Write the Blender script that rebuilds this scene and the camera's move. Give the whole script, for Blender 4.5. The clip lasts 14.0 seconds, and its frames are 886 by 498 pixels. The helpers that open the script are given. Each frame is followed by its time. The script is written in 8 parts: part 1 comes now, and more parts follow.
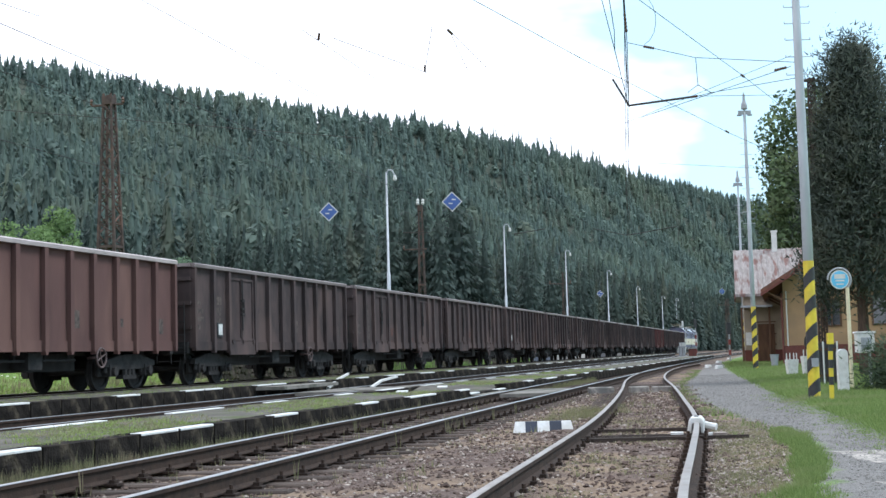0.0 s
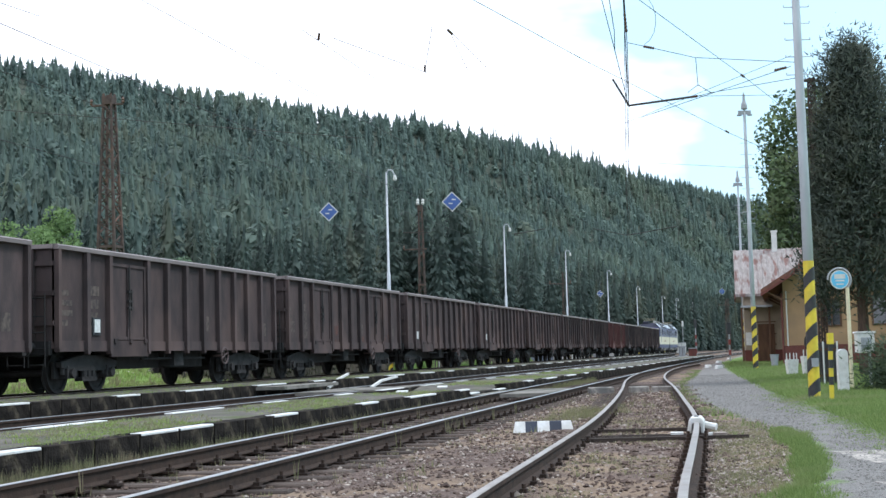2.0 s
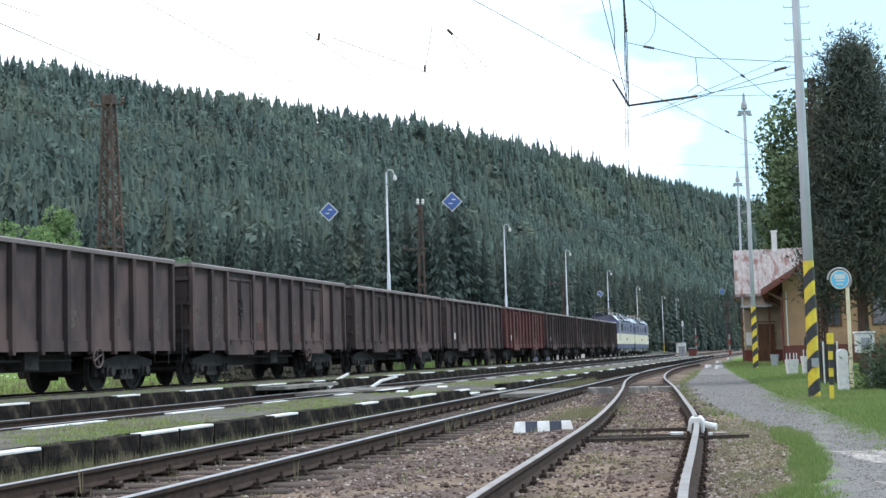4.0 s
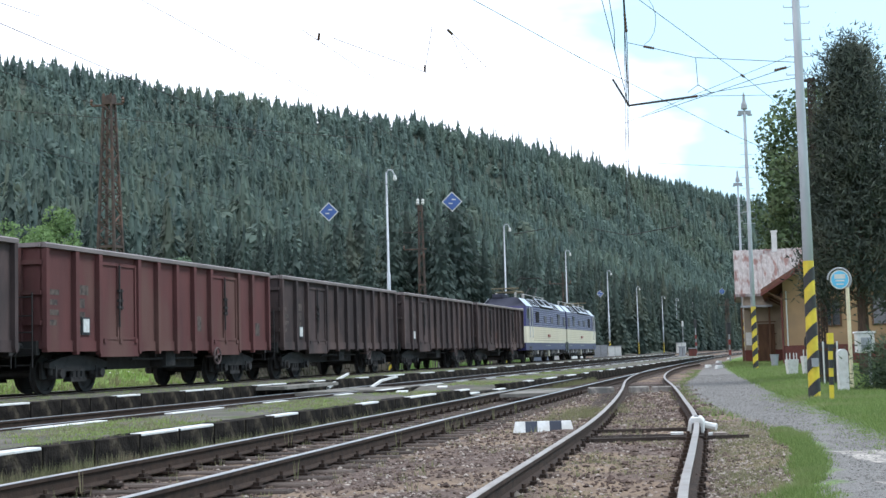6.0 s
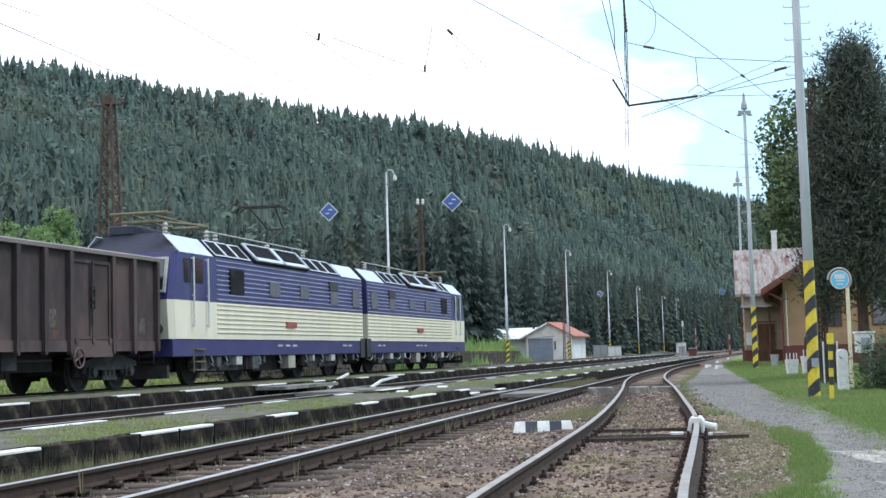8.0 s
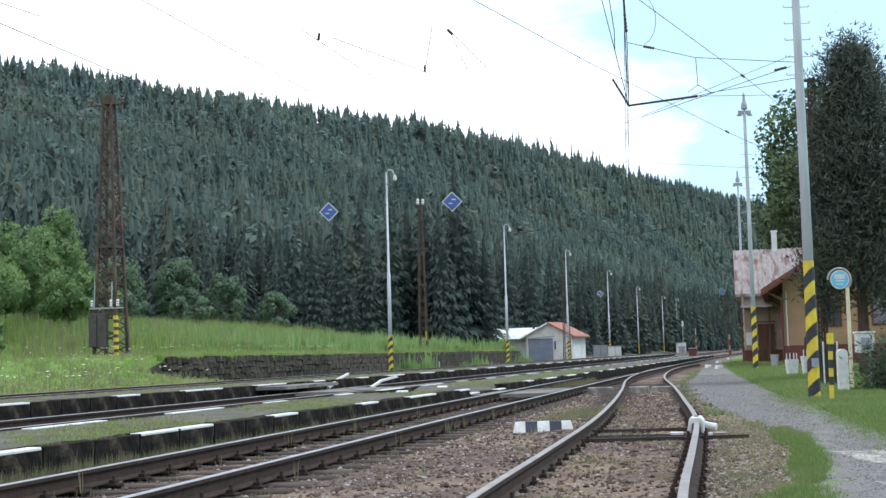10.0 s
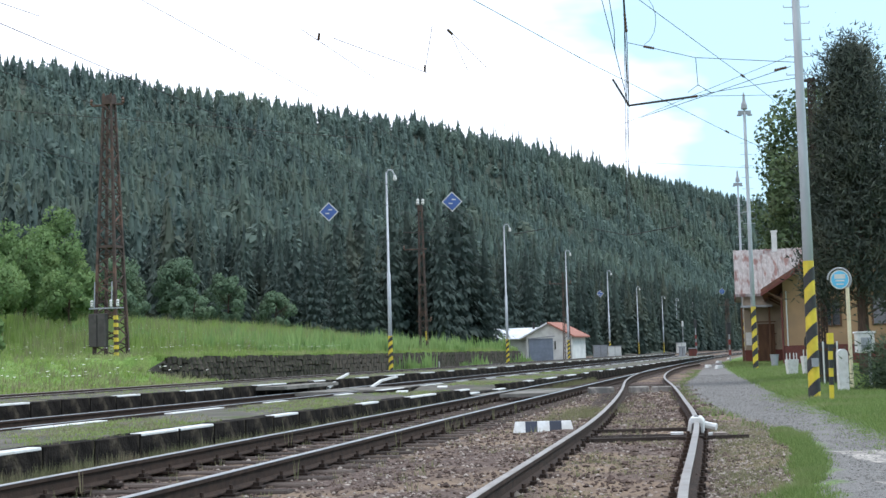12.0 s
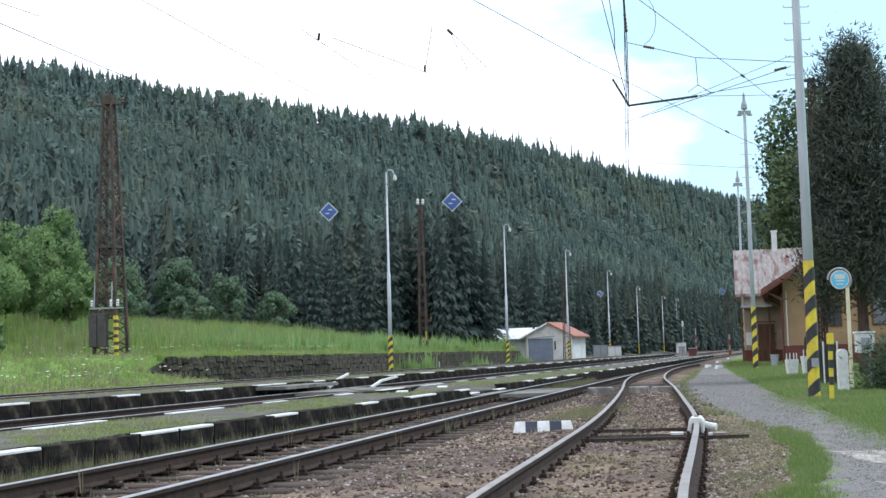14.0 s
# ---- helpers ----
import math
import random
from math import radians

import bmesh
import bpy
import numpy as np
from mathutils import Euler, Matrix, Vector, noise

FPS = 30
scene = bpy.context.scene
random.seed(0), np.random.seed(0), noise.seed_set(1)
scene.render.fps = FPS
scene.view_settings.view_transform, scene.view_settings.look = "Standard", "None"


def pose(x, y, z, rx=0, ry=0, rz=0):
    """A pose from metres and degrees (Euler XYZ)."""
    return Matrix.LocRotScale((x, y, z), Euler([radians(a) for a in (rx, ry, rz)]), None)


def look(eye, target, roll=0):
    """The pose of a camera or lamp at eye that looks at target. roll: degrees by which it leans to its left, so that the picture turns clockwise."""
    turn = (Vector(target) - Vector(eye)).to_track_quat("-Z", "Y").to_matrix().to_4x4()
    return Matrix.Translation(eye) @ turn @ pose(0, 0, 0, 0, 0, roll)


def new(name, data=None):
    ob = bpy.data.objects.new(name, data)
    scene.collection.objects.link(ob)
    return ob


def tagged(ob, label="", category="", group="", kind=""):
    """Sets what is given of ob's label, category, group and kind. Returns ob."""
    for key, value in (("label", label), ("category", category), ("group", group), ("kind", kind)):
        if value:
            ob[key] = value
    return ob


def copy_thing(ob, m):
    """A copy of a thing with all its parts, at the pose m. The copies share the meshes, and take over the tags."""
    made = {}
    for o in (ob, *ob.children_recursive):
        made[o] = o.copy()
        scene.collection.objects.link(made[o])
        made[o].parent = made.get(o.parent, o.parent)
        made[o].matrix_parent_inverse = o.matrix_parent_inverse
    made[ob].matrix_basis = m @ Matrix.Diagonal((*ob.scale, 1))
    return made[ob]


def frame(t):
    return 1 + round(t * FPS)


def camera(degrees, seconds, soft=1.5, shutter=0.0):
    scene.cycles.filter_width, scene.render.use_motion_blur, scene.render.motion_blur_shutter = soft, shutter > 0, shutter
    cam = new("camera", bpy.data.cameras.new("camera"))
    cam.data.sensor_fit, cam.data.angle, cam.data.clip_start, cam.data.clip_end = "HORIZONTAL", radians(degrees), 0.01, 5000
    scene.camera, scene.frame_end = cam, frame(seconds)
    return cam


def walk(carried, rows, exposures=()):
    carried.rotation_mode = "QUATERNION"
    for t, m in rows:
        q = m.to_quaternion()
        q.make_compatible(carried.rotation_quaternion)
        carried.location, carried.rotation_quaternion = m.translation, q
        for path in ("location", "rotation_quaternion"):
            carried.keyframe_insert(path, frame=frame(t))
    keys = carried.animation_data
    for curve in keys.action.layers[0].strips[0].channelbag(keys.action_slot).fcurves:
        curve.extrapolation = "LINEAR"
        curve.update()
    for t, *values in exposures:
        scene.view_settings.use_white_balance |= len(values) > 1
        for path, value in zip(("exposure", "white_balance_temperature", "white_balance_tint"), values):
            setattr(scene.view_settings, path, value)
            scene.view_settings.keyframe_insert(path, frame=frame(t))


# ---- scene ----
# the camera stands on a low tripod beside the tracks
H_EYE = 0.634
PITCH, ROLL = 0.0778, 1.576
cam = camera(36.16, 14.0, soft=1.5)
EYE = (0.0, 0.0, H_EYE)
STAND = look(EYE, (0.0, math.cos(PITCH) * 10, H_EYE + math.sin(PITCH) * 10), -ROLL)
NUDGED = Matrix.Translation(EYE) @ Matrix.Rotation(0.0009, 4, "Z") @ Matrix.Translation(EYE).inverted() @ STAND
walk(cam, [(0.0, STAND), (10.6, STAND), (11.0, NUDGED), (11.4, STAND), (14.0, STAND)], exposures=[(0.0, 0.79, 5900, 14), (7.5, 0.79, 5900, 14), (10.0, 0.67, 5900, 14), (14.0, 0.67, 5900, 14)])

# ---- world, sun, exposure ----
world = bpy.data.worlds.new("world")
scene.world = world
world.use_nodes = True


def build_world():
    nt = world.node_tree
    nt.nodes.clear()
    out = nt.nodes.new("ShaderNodeOutputWorld")
    bg = nt.nodes.new("ShaderNodeBackground")
    sky = nt.nodes.new("ShaderNodeTexSky")
    sky.sky_type, sky.sun_disc = "NISHITA", False
    sky.sun_elevation, sky.sun_rotation = radians(56), radians(82)
    sky.air_density, sky.dust_density, sky.ozone_density = 1.0, 1.5, 1.0
    scale_sky = nt.nodes.new("ShaderNodeMix")
    scale_sky.data_type, scale_sky.blend_type = "RGBA", "MULTIPLY"
    scale_sky.inputs[0].default_value = 1.0
    nt.links.new(sky.outputs[0], scale_sky.inputs[6])
    scale_sky.inputs[7].default_value = (0.110, 0.128, 0.110, 1)
    tex = nt.nodes.new("ShaderNodeTexCoord")
    mp = nt.nodes.new("ShaderNodeMapping")
    mp.inputs["Scale"].default_value = (1.0, 1.0, 2.6)
    nt.links.new(tex.outputs["Generated"], mp.inputs[0])
    nz = nt.nodes.new("ShaderNodeTexNoise")
    nz.inputs["Scale"].default_value = 3.1
    nz.inputs["Detail"].default_value = 5.0
    nz.inputs["Roughness"].default_value = 0.55
    nt.links.new(mp.outputs[0], nz.inputs["Vector"])
    # the cloud is thinner towards the east (+x)
    sep = nt.nodes.new("ShaderNodeSeparateXYZ")
    nt.links.new(tex.outputs["Generated"], sep.inputs[0])
    thin = nt.nodes.new("ShaderNodeMath")
    thin.operation = "MULTIPLY_ADD"
    nt.links.new(sep.outputs[0], thin.inputs[0])
    thin.inputs[1].default_value = -0.95
    contrast = nt.nodes.new("ShaderNodeMapRange")
    contrast.clamp = False
    contrast.inputs["From Min"].default_value, contrast.inputs["From Max"].default_value = 0.3, 0.7
    contrast.inputs["To Min"].default_value, contrast.inputs["To Max"].default_value = 0.12, 0.88
    nt.links.new(nz.outputs[0], contrast.inputs["Value"])
    nt.links.new(contrast.outputs[0], thin.inputs[2])
    ramp = nt.nodes.new("ShaderNodeMapRange")
    ramp.inputs["From Min"].default_value = 0.27
    ramp.inputs["From Max"].default_value = 0.60
    veil = nt.nodes.new("ShaderNodeMix")
    veil.data_type = "RGBA"
    veil.inputs[0].default_value = 0.75
    nt.links.new(scale_sky.outputs[2], veil.inputs[6])
    veil.inputs[7].default_value = (0.52, 0.735, 0.84, 1)
    nt.links.new(thin.outputs[0], ramp.inputs["Value"])
    mix = nt.nodes.new("ShaderNodeMix")
    mix.data_type = "RGBA"
    nt.links.new(ramp.outputs[0], mix.inputs[0])
    nt.links.new(veil.outputs[2], mix.inputs[6])
    mix.inputs[7].default_value = (1.16, 1.19, 1.22, 1)
    nt.links.new(mix.outputs[2], bg.inputs[0])
    bg.inputs[1].default_value = 1.0
    nt.links.new(bg.outputs[0], out.inputs[0])


build_world()
sun = new("sun", bpy.data.lights.new("sun", "SUN"))
sun.data.energy, sun.data.angle, sun.data.color = 1.8, radians(20), (1.0, 0.96, 0.9)
sun.matrix_world = look((60, 8, 90), (0, 0, 0))

# ---- materials ----


def material(name, c1, c2=None, scale=6.0, rough=0.8, metal=0.0, bump=0.25, fine=60.0, c3=None, stain=1.2,
             stretch=(1, 1, 1), vary=0.0, spec=None):
    """Two colours in a fine noise, a third in large patches, relief from the fine grain."""
    m = bpy.data.materials.new(name)
    m.use_nodes = True
    nt = m.node_tree
    b = nt.nodes["Principled BSDF"]
    b.inputs["Roughness"].default_value = rough
    b.inputs["Metallic"].default_value = metal
    b.inputs["Specular IOR Level"].default_value = (0.18 if rough > 0.7 else 0.4) if spec is None else spec
    c2 = c2 or tuple(v * 0.7 for v in c1)
    c3 = c3 or tuple(v * 0.8 for v in c1)
    tex = nt.nodes.new("ShaderNodeTexCoord")
    mp = nt.nodes.new("ShaderNodeMapping")
    mp.inputs["Scale"].default_value = stretch
    nt.links.new(tex.outputs["Object"], mp.inputs[0])

    def noise_node(sc, det=4.0):
        n = nt.nodes.new("ShaderNodeTexNoise")
        n.inputs["Scale"].default_value = sc
        n.inputs["Detail"].default_value = det
        nt.links.new(mp.outputs[0], n.inputs["Vector"])
        return n

    def remap(sock, lo, hi):
        r = nt.nodes.new("ShaderNodeMapRange")
        r.inputs["From Min"].default_value, r.inputs["From Max"].default_value = lo, hi
        nt.links.new(sock, r.inputs["Value"])
        return r.outputs[0]

    def mixed(fac, a, c):
        n = nt.nodes.new("ShaderNodeMix")
        n.data_type = "RGBA"
        nt.links.new(fac, n.inputs[0])
        for sock, v in ((n.inputs[6], a), (n.inputs[7], c)):
            if isinstance(v, tuple):
                sock.default_value = (*v, 1)
            else:
                nt.links.new(v, sock)
        return n.outputs[2]

    n1, n2, n3 = noise_node(scale), noise_node(stain, 3.0), noise_node(fine, 2.0)
    col = mixed(remap(n1.outputs[0], 0.35, 0.65), c1, c2)
    col = mixed(remap(n2.outputs[0], 0.52, 0.66), col, c3)
    if vary:
        info = nt.nodes.new("ShaderNodeObjectInfo")
        hsv = nt.nodes.new("ShaderNodeHueSaturation")
        r = nt.nodes.new("ShaderNodeMapRange")
        r.inputs["To Min"].default_value, r.inputs["To Max"].default_value = 1 - vary, 1 + vary
        nt.links.new(info.outputs["Random"], r.inputs["Value"])
        nt.links.new(r.outputs[0], hsv.inputs["Value"])
        nt.links.new(col, hsv.inputs["Color"])
        col = hsv.outputs[0]
    nt.links.new(col, b.inputs["Base Color"])
    if bump:
        bp = nt.nodes.new("ShaderNodeBump")
        bp.inputs["Strength"].default_value = bump
        bp.inputs["Distance"].default_value = 0.02
        nt.links.new(n3.outputs[0], bp.inputs["Height"])
        nt.links.new(bp.outputs[0], b.inputs["Normal"])
    return m


def foliage(name, dark, light, warm, scale=0.35, leak=0.25, by_tree=0.0):
    """Leaf colour that differs from leaf to leaf and (by_tree) from tree to tree, with some light passing through."""
    m = bpy.data.materials.new(name)
    m.use_nodes = True
    nt = m.node_tree
    b = nt.nodes["Principled BSDF"]
    b.inputs["Roughness"].default_value = 0.7
    b.inputs["Specular IOR Level"].default_value = 0.25
    geo = nt.nodes.new("ShaderNodeNewGeometry")
    nz = nt.nodes.new("ShaderNodeTexNoise")
    nz.inputs["Scale"].default_value = scale
    tex = nt.nodes.new("ShaderNodeTexCoord")
    nt.links.new(tex.outputs["Object"], nz.inputs["Vector"])
    a = nt.nodes.new("ShaderNodeMix")
    a.data_type = "RGBA"
    own = nt.nodes.new("ShaderNodeAttribute")
    own.attribute_name = "tone"
    share = nt.nodes.new("ShaderNodeMix")
    share.data_type = "FLOAT"
    share.inputs[0].default_value = by_tree
    nt.links.new(geo.outputs["Random Per Island"], share.inputs[2])
    nt.links.new(own.outputs["Fac"], share.inputs[3])
    nt.links.new(share.outputs[0], a.inputs[0])
    a.inputs[6].default_value, a.inputs[7].default_value = (*dark, 1), (*light, 1)
    r = nt.nodes.new("ShaderNodeMapRange")
    r.inputs["From Min"].default_value, r.inputs["From Max"].default_value = 0.5, 0.72
    nt.links.new(nz.outputs[0], r.inputs["Value"])
    c = nt.nodes.new("ShaderNodeMix")
    c.data_type = "RGBA"
    nt.links.new(r.outputs[0], c.inputs[0])
    nt.links.new(a.outputs[2], c.inputs[6])
    c.inputs[7].default_value = (*warm, 1)
    nt.links.new(c.outputs[2], b.inputs["Base Color"])
    tr = nt.nodes.new("ShaderNodeBsdfTranslucent")
    nt.links.new(c.outputs[2], tr.inputs[0])
    mx = nt.nodes.new("ShaderNodeMixShader")
    mx.inputs[0].default_value = leak
    nt.links.new(b.outputs[0], mx.inputs[1])
    nt.links.new(tr.outputs[0], mx.inputs[2])
    nt.links.new(mx.outputs[0], nt.nodes["Material Output"].inputs[0])
    return m


M = {
    "rail_rust": material("rail_rust", (0.058, 0.038, 0.028), (0.034, 0.024, 0.019), 9, 0.85, 0.1, 0.3, 70),
    "rail_top": material("rail_top", (0.55, 0.54, 0.53), (0.42, 0.41, 0.40), 3, 0.30, 1.0, 0.05, 40),
    "rail_dull": material("rail_dull", (0.34, 0.30, 0.27), (0.24, 0.20, 0.17), 3, 0.5, 0.6, 0.1, 40),
    "sleeper": material("sleeper", (0.088, 0.068, 0.056), (0.045, 0.034, 0.028), 4, 0.9, 0, 0.5, 45, stretch=(1, 6, 6), vary=0.3),
    "concrete": material("concrete", (0.20, 0.185, 0.16), (0.13, 0.12, 0.105), 3, 0.92, 0, 0.5, 40, c3=(0.075, 0.078, 0.06), stain=1.4),
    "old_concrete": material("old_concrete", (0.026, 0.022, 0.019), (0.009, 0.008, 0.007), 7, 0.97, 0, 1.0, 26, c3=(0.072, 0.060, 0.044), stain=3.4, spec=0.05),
    "white_paint": material("white_paint", (0.62, 0.62, 0.60), (0.48, 0.47, 0.44), 9, 0.7, 0, 0.2, 60, c3=(0.53, 0.52, 0.48), stain=3),
    "black_paint": material("black_paint", (0.022, 0.022, 0.024), (0.035, 0.034, 0.034), 9, 0.55, 0, 0.15, 60),
    "yellow_paint": material("yellow_paint", (0.62, 0.48, 0.03), (0.50, 0.38, 0.03), 6, 0.55, 0, 0.15, 60, c3=(0.42, 0.32, 0.05)),
    "pole_grey": material("pole_grey", (0.40, 0.42, 0.44), (0.33, 0.35, 0.37), 3, 0.55, 0.2, 0.1, 50, c3=(0.29, 0.30, 0.31), stretch=(1, 1, 0.3)),
    "rust_steel": material("rust_steel", (0.092, 0.066, 0.055), (0.055, 0.042, 0.037), 5, 0.85, 0.1, 0.3, 50, c3=(0.14, 0.085, 0.065)),
    "box_brown": material("box_brown", (0.085, 0.078, 0.072), (0.06, 0.055, 0.05), 4, 0.8, 0, 0.2, 40),
    "steel_dark": material("steel_dark", (0.048, 0.044, 0.042), (0.028, 0.026, 0.025), 5, 0.8, 0.1, 0.3, 40),
    "steel_brown": material("steel_brown", (0.070, 0.046, 0.036), (0.045, 0.032, 0.026), 5, 0.85, 0.1, 0.3, 50),
    "wire": material("wire", (0.04, 0.035, 0.03), None, 5, 0.6, 0.4, 0),
    "insulator": material("insulator", (0.10, 0.055, 0.035), None, 5, 0.25, 0, 0),
    "grey_paint": material("grey_paint", (0.30, 0.31, 0.32), (0.24, 0.25, 0.26), 5, 0.6, 0, 0.2, 50),
    "stone": material("stone", (0.078, 0.062, 0.052), (0.036, 0.031, 0.027), 4, 0.95, 0, 0.6, 20, c3=(0.040, 0.040, 0.026), vary=0.35, stretch=(1, 1, 0.5)),
    "mortar": material("mortar", (0.070, 0.060, 0.050), (0.038, 0.035, 0.030), 5, 0.95, 0, 0.5, 25),
    "glass": material("glass", (0.02, 0.022, 0.025), None, 1, 0.08, 0, 0, spec=0.8),
    "blue_sign": material("blue_sign", (0.045, 0.095, 0.30), (0.05, 0.105, 0.28), 5, 0.45, 0, 0),
    # spruce in three tones; distance haze is put into the two paler ones
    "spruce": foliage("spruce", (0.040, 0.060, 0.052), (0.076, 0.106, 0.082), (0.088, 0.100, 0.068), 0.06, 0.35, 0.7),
    "hazy_hill_spruce": foliage("hazy_hill_spruce", (0.068, 0.102, 0.093), (0.140, 0.188, 0.146), (0.128, 0.152, 0.108), 0.03, 0.40, 0.8),
    "hazy_far_spruce": foliage("hazy_far_spruce", (0.078, 0.116, 0.106), (0.155, 0.210, 0.170), (0.148, 0.188, 0.138), 0.02, 0.40, 0.75),
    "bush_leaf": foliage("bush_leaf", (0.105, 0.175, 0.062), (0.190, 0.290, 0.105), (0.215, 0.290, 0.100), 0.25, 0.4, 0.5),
    "tree_leaf": foliage("tree_leaf", (0.060, 0.098, 0.044), (0.125, 0.180, 0.078), (0.145, 0.175, 0.078), 0.5),
    "herb_leaf": foliage("herb_leaf", (0.160, 0.255, 0.085), (0.280, 0.385, 0.140), (0.290, 0.370, 0.150), 0.3, 0.45),
    # darker copy of the bush leaf, with shade put into its colour
    "shaded_leaf": foliage("shaded_leaf", (0.082, 0.136, 0.082), (0.140, 0.205, 0.115), (0.150, 0.205, 0.105), 0.3, 0.35, 0.4),
    "juniper_leaf": foliage("juniper_leaf", (0.038, 0.066, 0.036), (0.078, 0.112, 0.058), (0.090, 0.115, 0.056), 1.5),
    "pine_leaf": foliage("pine_leaf", (0.034, 0.048, 0.040), (0.078, 0.098, 0.068), (0.085, 0.094, 0.060), 0.9),
    "bark": material("bark", (0.09, 0.06, 0.045), (0.05, 0.036, 0.028), 6, 0.95, 0, 0.7, 25, stretch=(3, 3, 0.6)),
    "grass_blade": foliage("grass_blade", (0.175, 0.250, 0.062), (0.290, 0.375, 0.110), (0.335, 0.355, 0.170), 0.4, 0.45),
    "verge_blade": foliage("verge_blade", (0.110, 0.165, 0.045), (0.200, 0.265, 0.085), (0.235, 0.245, 0.115), 0.5, 0.4),
    "weed_blade": foliage("weed_blade", (0.16, 0.17, 0.080), (0.25, 0.24, 0.130), (0.28, 0.235, 0.15), 1.2, 0.4),
}

# ---- plan: the tracks run side by side, all given by the main track's centre line ----


def x_main(y):
    """Centre of the main track (the train's) at y metres ahead."""
    yc = min(max(y, -60.0), 330.0)
    x = -17.03 + 0.2467 * yc - 0.5901e-4 * (yc - 60) ** 2 + 0.242e-6 * (yc - 60) ** 3
    slope = 0.2467 - 2 * 0.5901e-4 * (yc - 60) + 3 * 0.242e-6 * (yc - 60) ** 2
    return x + slope * (y - yc)


def x_third(y):
    """Centre of the third track."""
    yc = min(max(y, -60.0), 330.0)
    x = -5.987 + 0.775 + 0.2192 * yc + 1.325e-4 * (yc - 20) ** 2
    return x + (0.2192 + 2 * 1.325e-4 * (yc - 20)) * (y - yc)


def smooth_curve(points):
    """A smooth x(y) through a few plan points (cubic Hermite)."""
    ys = np.array([q[1] for q in points], float)
    xs = np.array([q[0] for q in points], float)
    sl = np.gradient(xs, ys)

    def f(y):
        if y <= ys[0]:
            return float(xs[0] + sl[0] * (y - ys[0]))
        if y >= ys[-1]:
            return float(xs[-1] + sl[-1] * (y - ys[-1]))
        i = int(np.searchsorted(ys, y) - 1)
        d = ys[i + 1] - ys[i]
        s = (y - ys[i]) / d
        return float((2 * s**3 - 3 * s**2 + 1) * xs[i] + (s**3 - 2 * s**2 + s) * d * sl[i]
                     + (-2 * s**3 + 3 * s**2) * xs[i + 1] + (s**3 - s**2) * d * sl[i + 1])
    return f


# the siding turns away from the camera and joins the third track beyond the points
x_side_left = smooth_curve([(-2.6, -6), (-0.9, 3), (0.13, 9.0), (0.89, 12.9), (1.81, 17.7), (3.03, 25.0), (4.15, 32.4),
                            (5.75, 43.5), (8.0, 56), (10.6, 68), (14.3, 82.8), (18.6, 100)])
x_side_right = smooth_curve([(-1.1, -6), (0.5, 3), (1.53, 9.0), (2.30, 12.9), (3.22, 17.7), (4.42, 25.5), (5.55, 33.2),
                             (7.35, 46), (9.6, 58.5), (12.2, 70.5), (15.8, 84), (20.1, 101)])


def smoothstep(a, b, v):
    t = np.clip((v - a) / (b - a), 0, 1)
    return t * t * (3 - 2 * t)


FOOT = [(-320, 60), (-120, 98), (-58, 126), (-30, 136), (-6, 150), (24, 210), (60, 310), (110, 470), (175, 680), (300, 980), (600, 1500)]
RIDGE = [(-700, 200), (-340, 380), (-170, 520), (-96, 600), (0, 700), (72, 800), (211, 1000), (420, 1250), (900, 1700)]


def polyline_distance(px, py, line):
    best = np.full(np.shape(px), 1e9)
    side = np.zeros(np.shape(px))
    for (ax, ay), (bx, by) in zip(line[:-1], line[1:]):
        dx, dy = bx - ax, by - ay
        t = np.clip(((px - ax) * dx + (py - ay) * dy) / (dx * dx + dy * dy), 0, 1)
        qx, qy = px - (ax + t * dx), py - (ay + t * dy)
        d = np.hypot(qx, qy)
        s = np.sign(dx * qy - dy * qx)
        near = d < best
        side = np.where(near, s, side)
        best = np.where(near, d, best)
    return best, side


def hill_height(px, py):
    df, sf = polyline_distance(px, py, FOOT)
    dr, sr = polyline_distance(px, py, RIDGE)
    t = np.where(sf > 0, df / (df + dr + 1e-6), 0.0)
    t = np.where(sr > 0, 1.0, t)
    bumps = 7 * np.sin(px * 0.021 + 1.3) * np.sin(py * 0.017) + 4 * np.sin(px * 0.05 + py * 0.043)
    up = 113.0 * (1 - 0.055 * smoothstep(-20, 230, px)) * (0.75 * t + 0.25 * t * t) + bumps * smoothstep(0.1, 0.5, t) * (1 - smoothstep(0.85, 1.0, t)) * 1.0
    return np.where(t > 0, up, 0.0)


MAIN_X = np.vectorize(x_main)
WALL_OFF, WALL_START, WALL_END = -6.9, 50.5, 126.0


